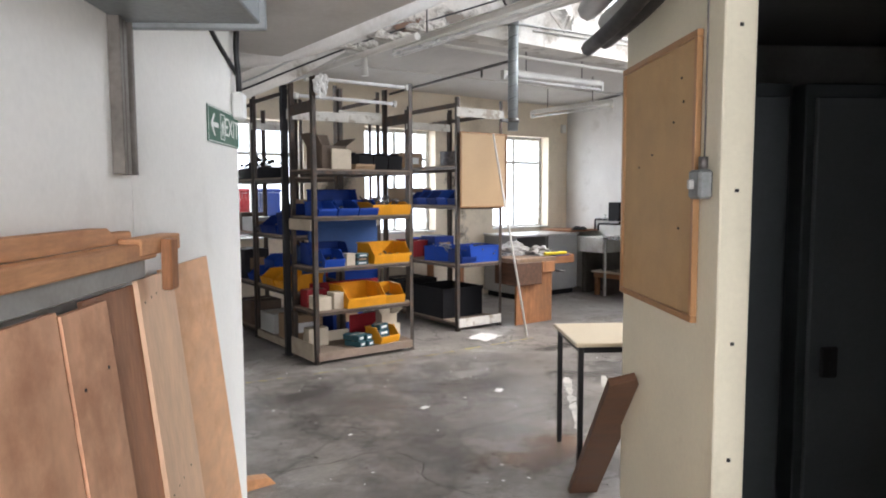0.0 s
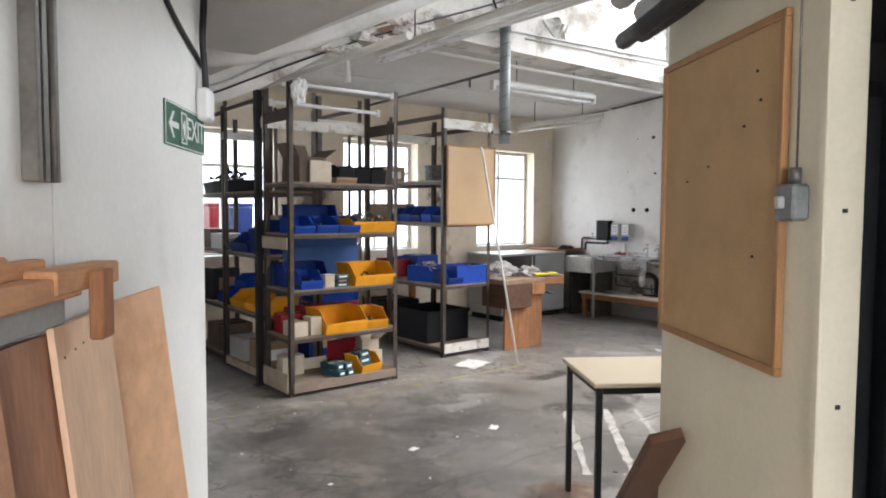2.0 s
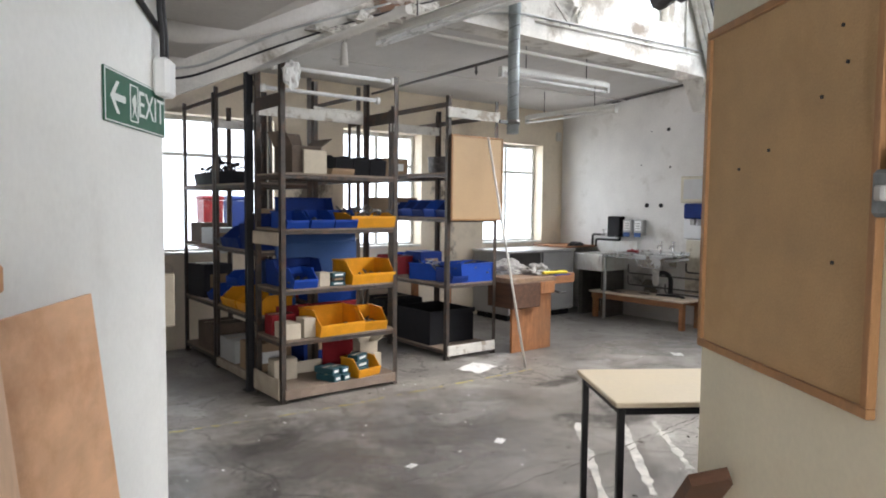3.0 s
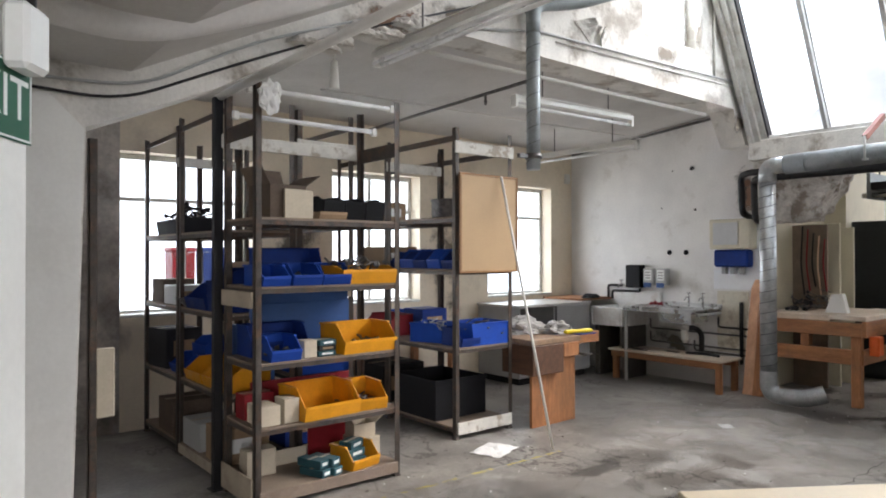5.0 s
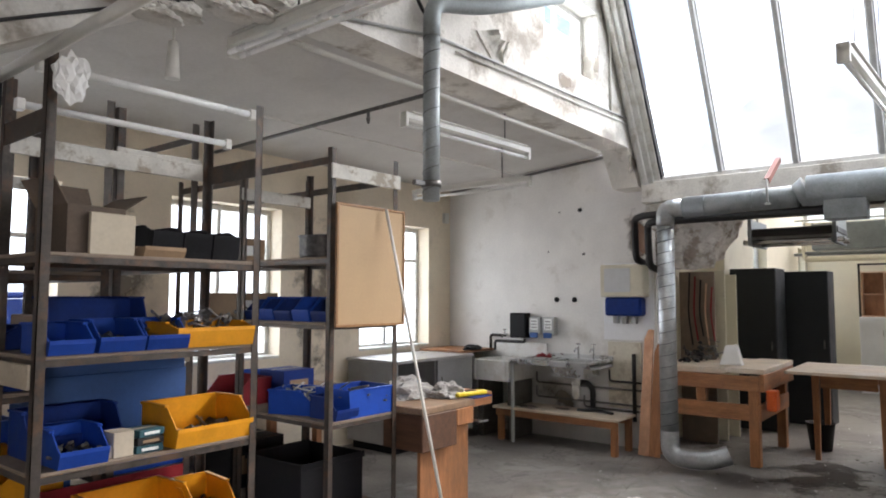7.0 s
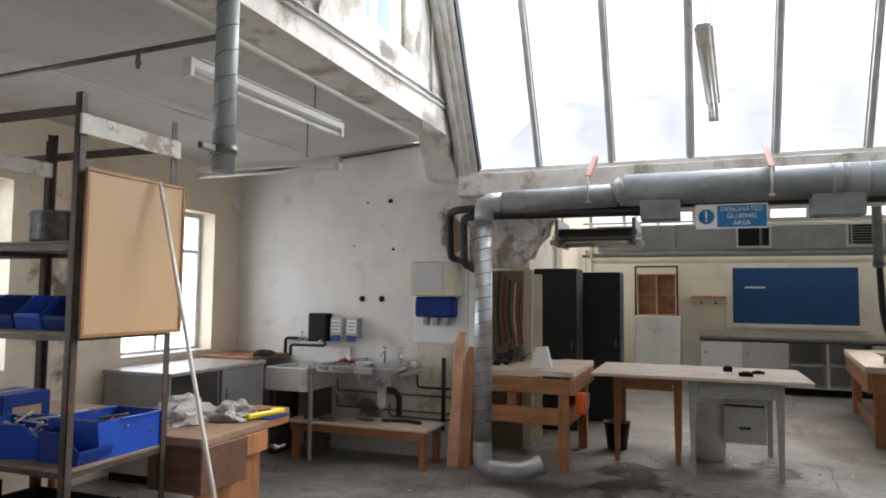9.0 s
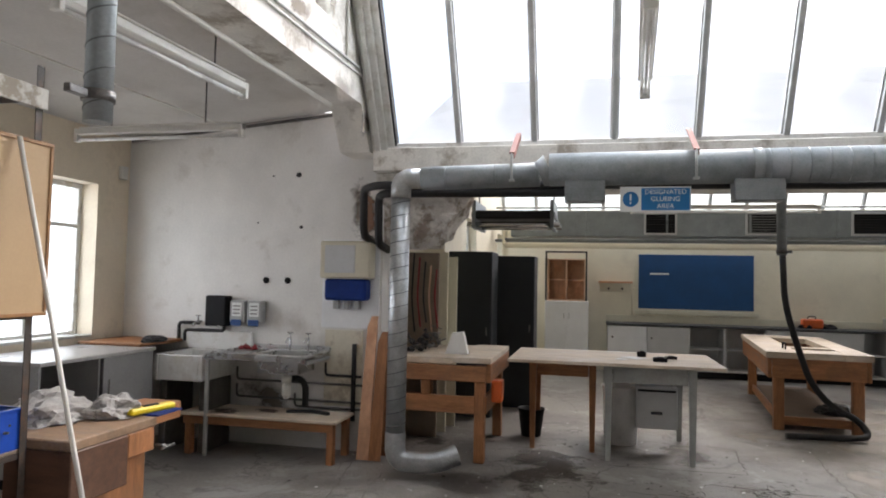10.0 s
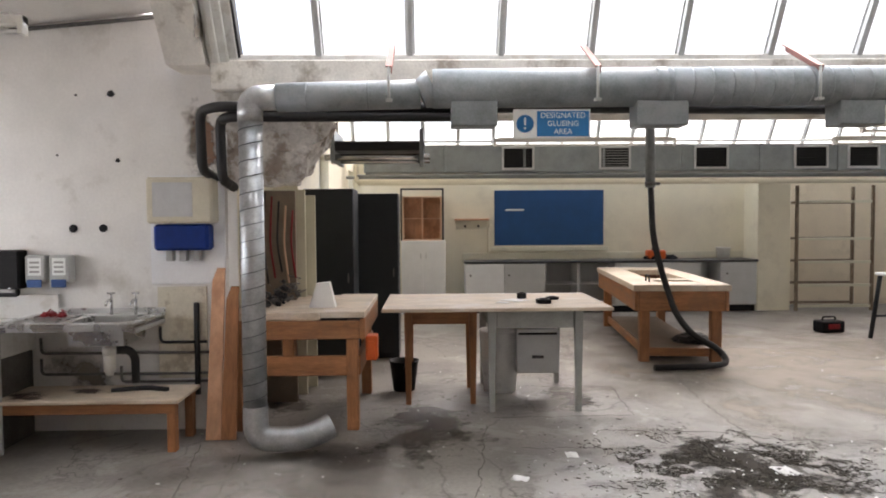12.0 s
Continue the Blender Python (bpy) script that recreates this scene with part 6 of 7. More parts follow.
for s in ((-1.40, 1.40, 0.50, 0.54), (-1.40, 1.40, -0.47, -0.43), (-1.40, -1.36, -0.425, 0.495), (1.36, 1.40, -0.425, 0.495)):
    b = BM()
    box(b, *s, 0.58, 0.799, 0.005)
    part("apron", b, PINE_X if s[1] > 0 and s[0] < 0 else PINE_Y, t)
for x in (-1.28, 1.28):
    for y in (-0.36, 0.42):
        b = BM()
        box(b, x - 0.055, x + 0.055, y - 0.055, y + 0.055, 0, 0.799, 0.006)
        part("leg", b, PINE, t)
b = BM()
box(b, -1.255, 1.3, -0.30, 0.36, 0.12, 0.14, 0.003)
part("bottom_shelf", b, CHIP, t)
for s in ((-1.22, 1.22, 0.39, 0.43), (-1.30, -1.26, -0.30, 0.36)):
    b = BM()
    box(b, *s, 0.06, 0.15, 0.004)
    part("stretcher", b, PINE_X if s[1] > 0 else PINE_Y, t)
t = thing("clamp", at(11.2, 1.72, 0.872), "small black clamp on the carpenter's bench", "clamp")
b = BM()
tube(b, bend([(-0.06, 0, 0), (-0.06, 0, 0.07), (0.06, 0, 0.07), (0.06, 0, 0)], 0.03), 0.01, 8)
part("frame", b, BLACK, t)
crumple("coiled_hose", at(11.35, 1.15, 0.142), (0.22, 0.18, 0.1), RUBBER, "coiled black hose on the bench shelf", 9, "hose")
run("extraction_hose", [(10.62, 1.88, 1.96), (10.61, 1.86, 1.41), (10.6, 1.77, 1.05), (10.58, 1.62, 0.57), (10.58, 1.42, 0.33), (10.6, 1.15, 0.2), (10.47, 1.08, 0.06), (10.4, 1.3, 0.045), (10.35, 1.92, 0.045)], 0.034, RUBBER, "black flexible hose hanging down to the floor", "hose", 0.25)
t = thing("drop_pipe", at(10.62, 1.885, 1.93), "grey extraction drop pipe with a clamp over a hose", "duct")
b = BM()
tube(b, [(0, 0, 0), (0, 0.01, 1.25)], 0.05, 16)
part("pipe", b, GALV, t)
b = BM()
tube(b, [(0, 0, 0.02), (0, 0, 0.06)], 0.058, 16)
box(b, -0.02, 0.02, -0.1, -0.055, 0.025, 0.055, 0.003)
part("clamp", b, SCRAP, t)


# counter along the end wall
CF = 14.92
units = [(3.64, 2.98, 1, "white"), (2.98, 2.28, 1, "grey"), (2.28, 1.70, 0, "open"), (1.70, 1.06, 0, "open"), (1.06, 0.19, 1, "grey"), (0.19, -0.40, 1, "grey"), (-0.40, -0.78, 0, "open"), (-0.78, -1.38, 1, "grey")]
for y1, y0, door, kind in units:
    t = thing("base_cabinet", at(CF, (y0 + y1) / 2), {"white": "white base cupboard with a closed door", "grey": "grey base cupboard with a closed door", "open": "grey base cupboard with no door and dark inside"}[kind], "cabinet", "counter units")
    w = y1 - y0
    mt = WHITE_LAM if kind == "white" else GREY_LAM
    b = BM()
    for s in ((-w / 2 + 0.002, -w / 2 + 0.02), (w / 2 - 0.02, w / 2 - 0.002)):
        box(b, 0.0, 0.56, s[0], s[1], 0.12, 0.855)
    box(b, 0.54, 0.56, -w / 2 + 0.02, w / 2 - 0.02, 0.12, 0.855)
    box(b, 0, 0.54, -w / 2 + 0.02, w / 2 - 0.02, 0.12, 0.14)
    part("body", b, mt, t)
    b = BM()
    box(b, 0.02, 0.5, -w / 2 + 0.02, w / 2 - 0.02, 0.48, 0.5)
    part("shelf", b, mt, t)
    b = BM()
    box(b, 0.06, 0.5, -w / 2, w / 2, 0, 0.119)
    part("plinth", b, BLACK, t)
    if door:
        b = BM()
        box(b, -0.02, -0.002, -w / 2 + 0.006, w / 2 - 0.006, 0.125, 0.85, 0.003)
        d = part("door", b, mt, t)
        b = BM()
        tube(b, [(-0.032, w / 2 - 0.08, 0.66), (-0.021, w / 2 - 0.08, 0.66)], 0.018, 10)
        part("handle", b, SCRAP, d)
b = BM()
box(b, CF - 0.03, X_END - 0.002, -1.40, 3.66, 0.858, 0.898, 0.005)
solid("worktop", b, DARK_LAM, "long dark worktop along the end wall", "worktop")
b = BM()
box(b, X_END - 0.03, X_END - 0.002, -1.40, 3.66, 0.899, 1.02, 0.004)
solid("upstand_shelf", b, CREAM_PANEL, "cream upstand along the back of the worktop", "upstand")
b = BM()
box(b, X_END - 0.06, X_END - 0.002, 1.05, 3.15, 1.05, 1.12, 0.004)
solid("trim_ledge", b, CREAM_PANEL, "cream ledge under the blue board", "trim", "structure")
t = thing("felt_board", at(X_END, 2.11, 1.15), "large blue felt notice board on the wall", "notice board")
b = BM()
box(b, -0.02, -0.003, -0.98, 0.98, 0, 0.985, 0.003)
part("panel", b, BLUE_FELT, t)
b = BM()
box(b, -0.0225, -0.0202, 0.45, 0.78, 0.62, 0.65)
part("paper_strip", b, INK_WHITE, t)
t = thing("white_cupboard", at(CF, 4.36), "tall white laminate cupboard with two doors", "cupboard")
b = BM()
box(b, 0.02, 0.55, -0.38, 0.38, 0, 1.26, 0.004)
part("body", b, WHITE_LAM, t)
for y0, y1 in ((-0.375, -0.003), (0.003, 0.375)):
    b = BM()
    box(b, 0.0, 0.019, y0, y1, 0.08, 1.25, 0.003)
    d = part("door", b, WHITE_LAM, t)
    b = BM()
    box(b, -0.02, -0.001, -0.05 if y0 < 0 else 0.04, -0.04 if y0 < 0 else 0.05, 0.95, 1.05, 0.002)
    part("handle", b, GREY_PLASTIC, d)
t = thing("pigeonhole_shelf", at(CF + 0.15, 4.38, 1.262), "wooden pigeonhole shelf in a black frame", "shelf")
for y in (-0.34, -0.01, 0.32):
    b = BM()
    box(b, 0, 0.268, y, y + 0.02, 0, 0.76)
    part("divider", b, PLY_PALE, t)
for z in (0.0, 0.37, 0.74):
    for y in (-0.319, 0.011):
        b = BM()
        box(b, 0.002, 0.266, y, y + 0.308, z, z + 0.018)
        part("shelf", b, PLY_PALE, t)
b = BM()
box(b, 0.27, 0.28, -0.34, 0.34, 0.0, 0.76)
part("back", b, PLY, t, "reddish brown back board")
b = BM()
box(b, 0.02, 0.05, -0.375, -0.345, 0, 0.9)
box(b, 0.02, 0.05, 0.345, 0.375, 0, 0.9)
box(b, 0.02, 0.05, -0.344, 0.344, 0.87, 0.9)
part("frame", b, BLACK_STEEL, t)
# small shelf with a reddish board and two hooks
t = thing("hook_shelf", at(X_END, 3.50, 1.30), "small wall shelf with hooks above the worktop", "shelf")
b = BM()
box(b, -0.02, -0.002, -0.28, 0.28, 0.14, 0.299, 0.003)
part("back_board", b, CREAM_PANEL, t)
b = BM()
box(b, -0.16, -0.002, -0.3, 0.3, 0.30, 0.335, 0.004)
part("shelf_board", b, PLY, t, "reddish wooden shelf board")
for y in (-0.12, 0.12):
    b = BM()
    tube(b, [(-0.02, y, 0.2), (-0.06, y, 0.2)], 0.02, 10)
    part("hook", b, BLACK, t)
run("wall_pipe", [(X_END - 0.03, 3.2, 1.02), (X_END - 0.03, 3.2, 1.5), (X_END - 0.06, 3.15, 1.52)], 0.015, CREAM_WALL, "cream painted pipe on the end wall")
for yy, sx in ((0.42, 0.1), (0.1, 0.16)):
    crumple("dark_tool", at(15.2, yy - 0.05, 0.9), (0.1, sx, 0.07), BLACK, "dark power tool on the worktop", 50 + int(yy * 10), "tool")
t = thing("tool_case", at(15.2, 0.28, 0.9), "orange plastic tool case on the worktop", "case")
b = BM()
box(b, -0.09, 0.09, -0.16, 0.16, 0, 0.16, 0.02)
part("body", b, ORANGE, t)
b = BM()
tube(b, bend([(0, -0.06, 0.15), (0, -0.06, 0.2), (0, 0.06, 0.2), (0, 0.06, 0.15)], 0.02), 0.01, 8)
part("handle", b, BLACK, t)
t = thing("white_pail", at(15.2, -0.92, 0.9), "white plastic pail on the worktop", "pail")
b = BM()
lathe(b, [(0, 0), (0.10, 0), (0.12, 0.19), (0.125, 0.2), (0.115, 0.2), (0.095, 0.01), (0, 0.01)], 20)
part("body", b, WHITE_PLASTIC, t)
b = BM()
tube(b, [(0.122 * math.cos(a / 10 * math.pi), 0.122 * math.sin(a / 10 * math.pi), 0.185) for a in range(21)], 0.005, 6)
part("rim", b, WHITE_PLASTIC, t)
# bare stillage against the end wall
t = thing("bare_rack", at(15.2, -2.72), "empty rusty steel rack against the end wall", "shelving")
for x in (-0.3, 0.25):
    for y in (-0.66, 0.66):
        b = BM()
        box(b, x - 0.02, x + 0.02, y - 0.025, y + 0.025, 0, 2.16, 0.003)
        part("post", b, TAN_STEEL, t)
for z in (0.06, 0.42, 0.82, 1.22, 1.86):
    for x in (-0.3, 0.25):
        b = BM()
        box(b, x - 0.018, x + 0.018, -0.634, 0.634, z, z + 0.045, 0.003)
        part("beam", b, TAN_STEEL if x > 0 else CREAM_PANEL, t)
# far supply duct with grilles
t = thing("supply_duct", Matrix.Identity(4), "rectangular galvanised supply duct with dark grilles", "duct")
for k in range(8):
    b = BM()
    y1, y0 = 5.3 - 1.28 * k, 5.3 - 1.28 * (k + 1) + 0.004
    box(b, 14.30, 14.85, y0, y1, 2.38, 2.81, 0.006)
    box(b, 14.29, 14.86, y1 - 0.045, y1 - 0.005, 2.37, 2.82, 0.003)
    part("section", b, GALV_DULL, t)
for y1, y0 in ((3.08, 2.56), (1.51, 1.0), (-0.03, -0.59), (-1.66, -2.22), (-2.54, -3.06)):
    b = BM()
    for s in ((y0, y1, 2.41, 2.44), (y0, y1, 2.75, 2.78), (y0, y0 + 0.03, 2.441, 2.749), (y1 - 0.03, y1, 2.441, 2.749)):
        box(b, 14.265, 14.298, *s, 0.002)
    g = part("grille", b, GREY_LAM, t, "pale grey grille frame")
    # solid dark sheet paints the unlit space behind the slats
    b = BM()
    box(b, 14.292, 14.299, y0 + 0.03, y1 - 0.03, 2.441, 2.749)
    part("void", b, DARK_GAP, g)
    for k in range(7):
        b = BM()
        box(b, 14.27, 14.29, y0 + 0.031, y1 - 0.031, 2.455 + 0.042 * k, 2.461 + 0.042 * k)
        part("slat", b, BLACK_STEEL if y1 != 1.51 else GREY_PLASTIC, g)
for x, z, r, mt in ((14.33, 2.215, 0.045, CREAM_WALL), (14.30, 2.325, 0.02, GALV_DULL), (14.48, 2.31, 0.025, GALV), (14.6, 2.90, 0.018, GREY_PLASTIC)):
    run("far_pipe", [(x, 5.61 if x > 14.4 else 5.4, z), (x, -5.01, z)], r, mt, "long pipe running beside the supply duct")
run("far_pipe", [(14.33, 5.61, 2.6), (14.33, 5.42, 2.6), (14.33, 5.42, 2.215), (14.33, 5.2, 2.215)], 0.035, CREAM_WALL, "cream pipe bend at the end of the duct")
# unit heater and lamps slung under the valley
t = thing("unit_heater", at(10.2, 4.74, 2.2), "dark grey heater unit slung under the roof", "heater")
b = BM()
box(b, -0.35, 0.35, -0.45, 0.45, 0.06, 0.15, 0.02)
part("body", b, BLACK_STEEL, t)
for x in (-0.3, 0.1):
    b = BM()
    tube(b, [(x, -0.5, 0.0), (x, 0.5, 0.0)], 0.03, 10)
    part("tube", b, CHROME, t)
for y in (-0.42, 0.42):
    b = BM()
    box(b, -0.36, 0.36, y - 0.02, y + 0.02, -0.04, 0.26, 0.003)
    part("end_plate", b, GALV_DULL, t)
    b = BM()
    tube(b, [(0, y, 0.26), (0, y, 0.8)], 0.008, 6)
    part("hanger_rod", b, SCRAP, t)
for x, z, r, mt in ((9.0, 2.455, 0.018, SCRAP), (9.3, 2.50, 0.03, SCRAP)):
    run("valley_pipe", [(x, 4.95, z), (x, -5.01, z)], r, mt, "long service pipe under the roof valley")
batten(at(12.3, 2.2, 2.62, 90), 2.4, "white fluorescent batten under the far roof", 1.385)
batten(at(12.3, -2.0, 2.62, 90), 1.8, "white fluorescent batten under the far roof", 1.385)
batten(at(9.9, -0.72, 2.47, 90), 1.6, "white fluorescent batten under the far roof", 0.4)

# oddments on the far floor
t = thing("tool_box", at(12.75, -1.35, 0, 8), "dark red plastic tool box on the floor", "tool box")
b = BM()
box(b, -0.11, 0.11, -0.17, 0.17, 0, 0.16, 0.015)
part("body", b, BLACK, t)
b = BM()
box(b, -0.114, -0.108, -0.09, 0.09, 0.05, 0.12, 0.002)
part("panel", b, RED, t)
b = BM()
tube(b, bend([(0, -0.1, 0.15), (0, -0.1, 0.21), (0, 0.1, 0.21), (0, 0.1, 0.15)], 0.03), 0.012, 8)
part("handle", b, BLACK, t)
t = thing("stool", at(12.0, -1.78), "dark green work stool with a white seat", "stool")
b = BM()
box(b, -0.18, 0.18, -0.18, 0.18, 0.84, 0.88, 0.012)
part("seat", b, WHITE_LAM, t, "white seat")
for sx in (-1, 1):
    for sy in (-1, 1):
        b = BM()
        tube(b, [(sx * 0.2, sy * 0.2, 0), (sx * 0.13, sy * 0.13, 0.84)], 0.028, 8)
        part("leg", b, CABINET_BLACK, t)
for sx in (-1, 1):
    b = BM()
    tube(b, [(sx * 0.18, -0.18, 0.3), (sx * 0.18, 0.18, 0.3)], 0.014, 8)
    part("rung", b, CABINET_BLACK, t)

# ---- the passage
BRONZE = material("tarnished steel channel", (0.20, 0.185, 0.165), 0.4, 0.7, vary=0.2, scale=8, bump=0.05)
def in_passage(n, s, z=0.0, rz=0.0):
    return Matrix.Translation(PASSAGE @ Vector((n, s, z))) @ PASSAGE.to_3x3().to_4x4() @ pose(0, 0, 0, 0, 0, rz)


t = thing("cork_board", in_passage(0.752, 3.125, 1.10), "cork pin board in a varnished wooden frame", "pin board")
b = BM()
box(b, -0.012, -0.001, -0.35, 0.35, 0.015, 0.92)
part("cork", b, CORK, t)
for s in ((-0.365, 0.365, 0.0, 0.022), (-0.365, 0.365, 0.908, 0.93)):
    b = BM()
    box(b, -0.022, -0.001, s[0], s[1], s[2], s[3], 0.002)
    part("frame_rail", b, OAK_TRIM, t)
for y in (-0.365, 0.343):
    b = BM()
    box(b, -0.022, -0.001, y, y + 0.022, 0.0225, 0.9075, 0.002)
    part("frame_stile", b, OAK_TRIM, t)
for y, z in ((-0.23, 0.8), (-0.25, 0.72), (-0.17, 0.66), (-0.23, 0.3), (0.17, 0.52), (0.03, 0.56)):
    b = BM()
    tube(b, [(-0.012, y, z), (-0.016, y, z)], 0.0042, 8)
    part("drawing_pin", b, INK_BLACK, t)
t = thing("light_switch", in_passage(0.752, 2.71, 1.50), "grey metal light switch on a surface conduit", "switch")
b = BM()
box(b, -0.045, -0.0, -0.042, 0.042, 0, 0.09, 0.008)
part("box", b, GALV, t)
b = BM()
box(b, -0.062, -0.0455, -0.012, 0.012, 0.03, 0.06, 0.004)
part("rocker", b, GREY_PLASTIC, t)
b = BM()
tube(b, [(-0.015, 0, 0.09), (-0.015, 0, 0.13)], 0.014, 10)
tube(b, [(-0.012, 0, 0.13), (-0.008, 0.01, 0.95)], 0.003, 6)
part("cable", b, SCRAP, t)
# lagged hoses running over the board
for k, (n, z, r) in enumerate(((0.62, 2.30, 0.045), (0.70, 2.24, 0.045), (0.68, 2.16, 0.036), (0.60, 2.12, 0.03))):
    a = [PASSAGE @ Vector((n + 0.02, 2.66, z + 0.10)), PASSAGE @ Vector((n, 3.1, z + 0.02)), PASSAGE @ Vector((n - 0.02, 3.58 - 0.03 * k, z))]
    run("lagged_hose", a, r, GREY_PLASTIC if k < 2 else RUBBER, "lagged hose running over the cork board" if k < 2 else "black hose running over the cork board", "hose", 0.3)
# exit sign
t = thing("exit_sign", in_passage(-0.978, 3.69, 1.735), "green and white emergency exit sign", "sign")
b = BM()
box(b, 0, 0.004, -0.25, 0.25, 0, 0.15, 0.001)
part("plate", b, GREEN, t)
FACE_E = Matrix(((0, 0, 1, 0), (1, 0, 0, 0), (0, 1, 0, 0), (0, 0, 0, 1)))
b = BM()
for s in ((-0.246, 0.246, 0.003, 0.007), (-0.246, 0.246, 0.143, 0.147), (-0.246, -0.242, 0.0072, 0.1428), (0.242, 0.246, 0.0072, 0.1428)):
    box(b, 0.004, 0.0052, *s)
part("border", b, INK_WHITE, t)
b = BM()
for q in ([(-0.21, 0.075), (-0.165, 0.12), (-0.145, 0.12), (-0.178, 0.085), (-0.10, 0.085), (-0.10, 0.065), (-0.178, 0.065), (-0.145, 0.03), (-0.165, 0.03)],):
    prism(b, q, lambda y, z: (0.004, y, z), (0.0012, 0, 0))
part("arrow", b, INK_WHITE, t)
b = BM()
for s in ((-0.065, -0.06, 0.02, 0.13), (-0.005, 0.0, 0.02, 0.13), (-0.059, -0.006, 0.02, 0.024), (-0.059, -0.006, 0.126, 0.13)):
    box(b, 0.004, 0.0052, *s)
prism(b, [(-0.05, 0.03), (-0.036, 0.06), (-0.05, 0.085), (-0.025, 0.105), (-0.015, 0.08), (-0.022, 0.06), (-0.012, 0.03), (-0.03, 0.055)], lambda y, z: (0.004, y, z), (0.0012, 0, 0))
part("pictogram", b, INK_WHITE, t)
writing("lettering", "EXIT", 0.115, Matrix.Translation((0.0042, 0.118, 0.077)) @ FACE_E, INK_WHITE, t)
t = thing("wall_socket", in_passage(-0.978, 3.875, 1.865), "white surface electrical box with two cables", "electrical box")
b = BM()
box(b, 0, 0.05, -0.045, 0.045, 0, 0.125, 0.01)
part("box", b, INK_WHITE, t)
for y in (-0.015, 0.02):
    b = BM()
    tube(b, bend([(0.025, y, 0.11), (0.025, y, 0.2), (0.02, y - 0.02, 0.3), (0.02, y + 0.02, 0.5)], 0.05), 0.009, 8)
    part("cable", b, RUBBER, t)
run("wall_cable", [PASSAGE @ Vector((-0.972, 3.2, 2.30)), PASSAGE @ Vector((-0.972, 3.6, 2.16)), PASSAGE @ Vector((-0.97, 3.92, 2.08))], 0.010, RUBBER, "black cable sagging along the panel wall", "cable", 0.1)
t = thing("steel_channel", in_passage(-0.98, 2.61, 1.575), "bare steel channel fixed up the panel wall", "channel")
for name, y0, y1, x0, x1 in (("flange", -0.055, -0.038, 0, 0.035), ("web", -0.0375, 0.0205, 0, 0.008), ("flange", 0.021, 0.036, 0, 0.035), ("inner_rail", -0.012, 0.012, 0.009, 0.026)):
    b = BM()
    box(b, x0, x1, y0, y1, 0, 0.85, 0.002)
    part(name, b, BRONZE, t)
t = thing("ceiling_duct", in_passage(-0.66, 2.62, 1.90), "pale galvanised duct end crossing the passage", "duct")
b = BM()
box(b, -0.318, 0.07, -0.75, 0.02, 0.10, 0.40, 0.004)
part("body", b, GALV_DULL, t)
b = BM()
box(b, -0.318, 0.085, 0.021, 0.045, 0.085, 0.41, 0.004)
part("flange", b, GALV_DULL, t)
# timber sheets leaning on the panel wall
def leaning(name, s0, s1, foot_n, top_n, h, thick, mat, label, cut=0.0):
    b = BM()
    L = math.hypot(h, foot_n - top_n)
    w = s1 - s0
    outline = [(0, 0), (w, 0), (w - cut * 0.0, L - cut), (0, L)]
    prism(b, outline, lambda y, z: (0, y, z), (thick, 0, 0))
    o = solid(name, b, mat, label, "board", group="leaning sheets")
    o.matrix_world = in_passage(foot_n, s0) @ pose(0, 0, 0, 0, -math.degrees(math.atan2(foot_n - top_n, h)), 0)
    return o


leaning("plywood_sheet", 2.78, 3.26, -0.81, -0.955, 1.285, 0.012, PLY_LIGHT, "orange plywood sheet leaning on the panel wall")
strip = leaning("plywood_strip", 2.53, 2.80, -0.79, -0.93, 1.283, 0.014, PLY_PALE, "pale plywood strip with screw holes leaning on a sheet")
for y in (0.03, 0.08, 0.12, 0.19):
    for z in (0.34, 0.66, 1.22):
        b = BM()
        tube(b, [(0.0135, y, z + y * 0.15), (0.0150, y, z + y * 0.15)], 0.003, 6)
        part("screw_hole", b, INK_BLACK, strip)
leaning("panel_backing", 2.25, 2.55, -0.80, -0.945, 1.27, 0.012, PLY_DARK, "dark plywood backing leaning on the wall")
board = leaning("panel_batten", 2.08, 2.29, -0.775, -0.915, 1.265, 0.02, PLY, "brown plywood board leaning on the panels")
for y, z in ((0.05, 1.1), (0.17, 1.12), (0.06, 0.75), (0.18, 0.7)):
    b = BM()
    tube(b, [(0.0195, y, z), (0.0212, y, z)], 0.005, 6)
    part("screw_hole", b, INK_BLACK, board)
leaning("panel_door", 0.9, 2.07, -0.78, -0.92, 1.275, 0.02, PLY, "large reddish plywood panel leaning on the wall")
t = thing("timber_frame", in_passage(-0.92, 1.95, 1.345), "pine frame lying over the leaning panels", "timber")
b = BM()
box(b, -0.01, 0.045, -1.2, 0.62, 0.0, 0.045, 0.004)
part("front_rail", b, SAWN, t)
b = BM()
prism(b, [(-1.2, 0.046), (0.52, 0.046), (0.44, 0.09), (-1.2, 0.095)], lambda y, z: (-0.055, y, z), (0.045, 0, 0))
part("back_rail", b, SAWN, t)
b = BM()
box(b, -0.012, 0.05, 0.50, 0.80, 0.01, 0.058, 0.004)
box(b, -0.05, -0.014, 0.42, 0.6, 0.046, 0.075, 0.004)
part("end_block", b, SAWN, t)
b = BM()
box(b, 0.051, 0.08, 0.63, 0.69, -0.095, 0.05, 0.004)
part("peg", b, PINE, t)
b = BM()
box(b, -0.03, 0.02, -1.2, 0.6, -0.055, -0.002, 0.004)
part("edge_strip", b, GREY_TABLE, t)
# plank leaning by the partition
b = BM()
prism(b, [(-0.07, 0), (0.07, 0), (0.07, 0.97), (0.03, 1.05), (-0.07, 1.01)], lambda y, z: (0, y, z), (0.035, 0, 0))
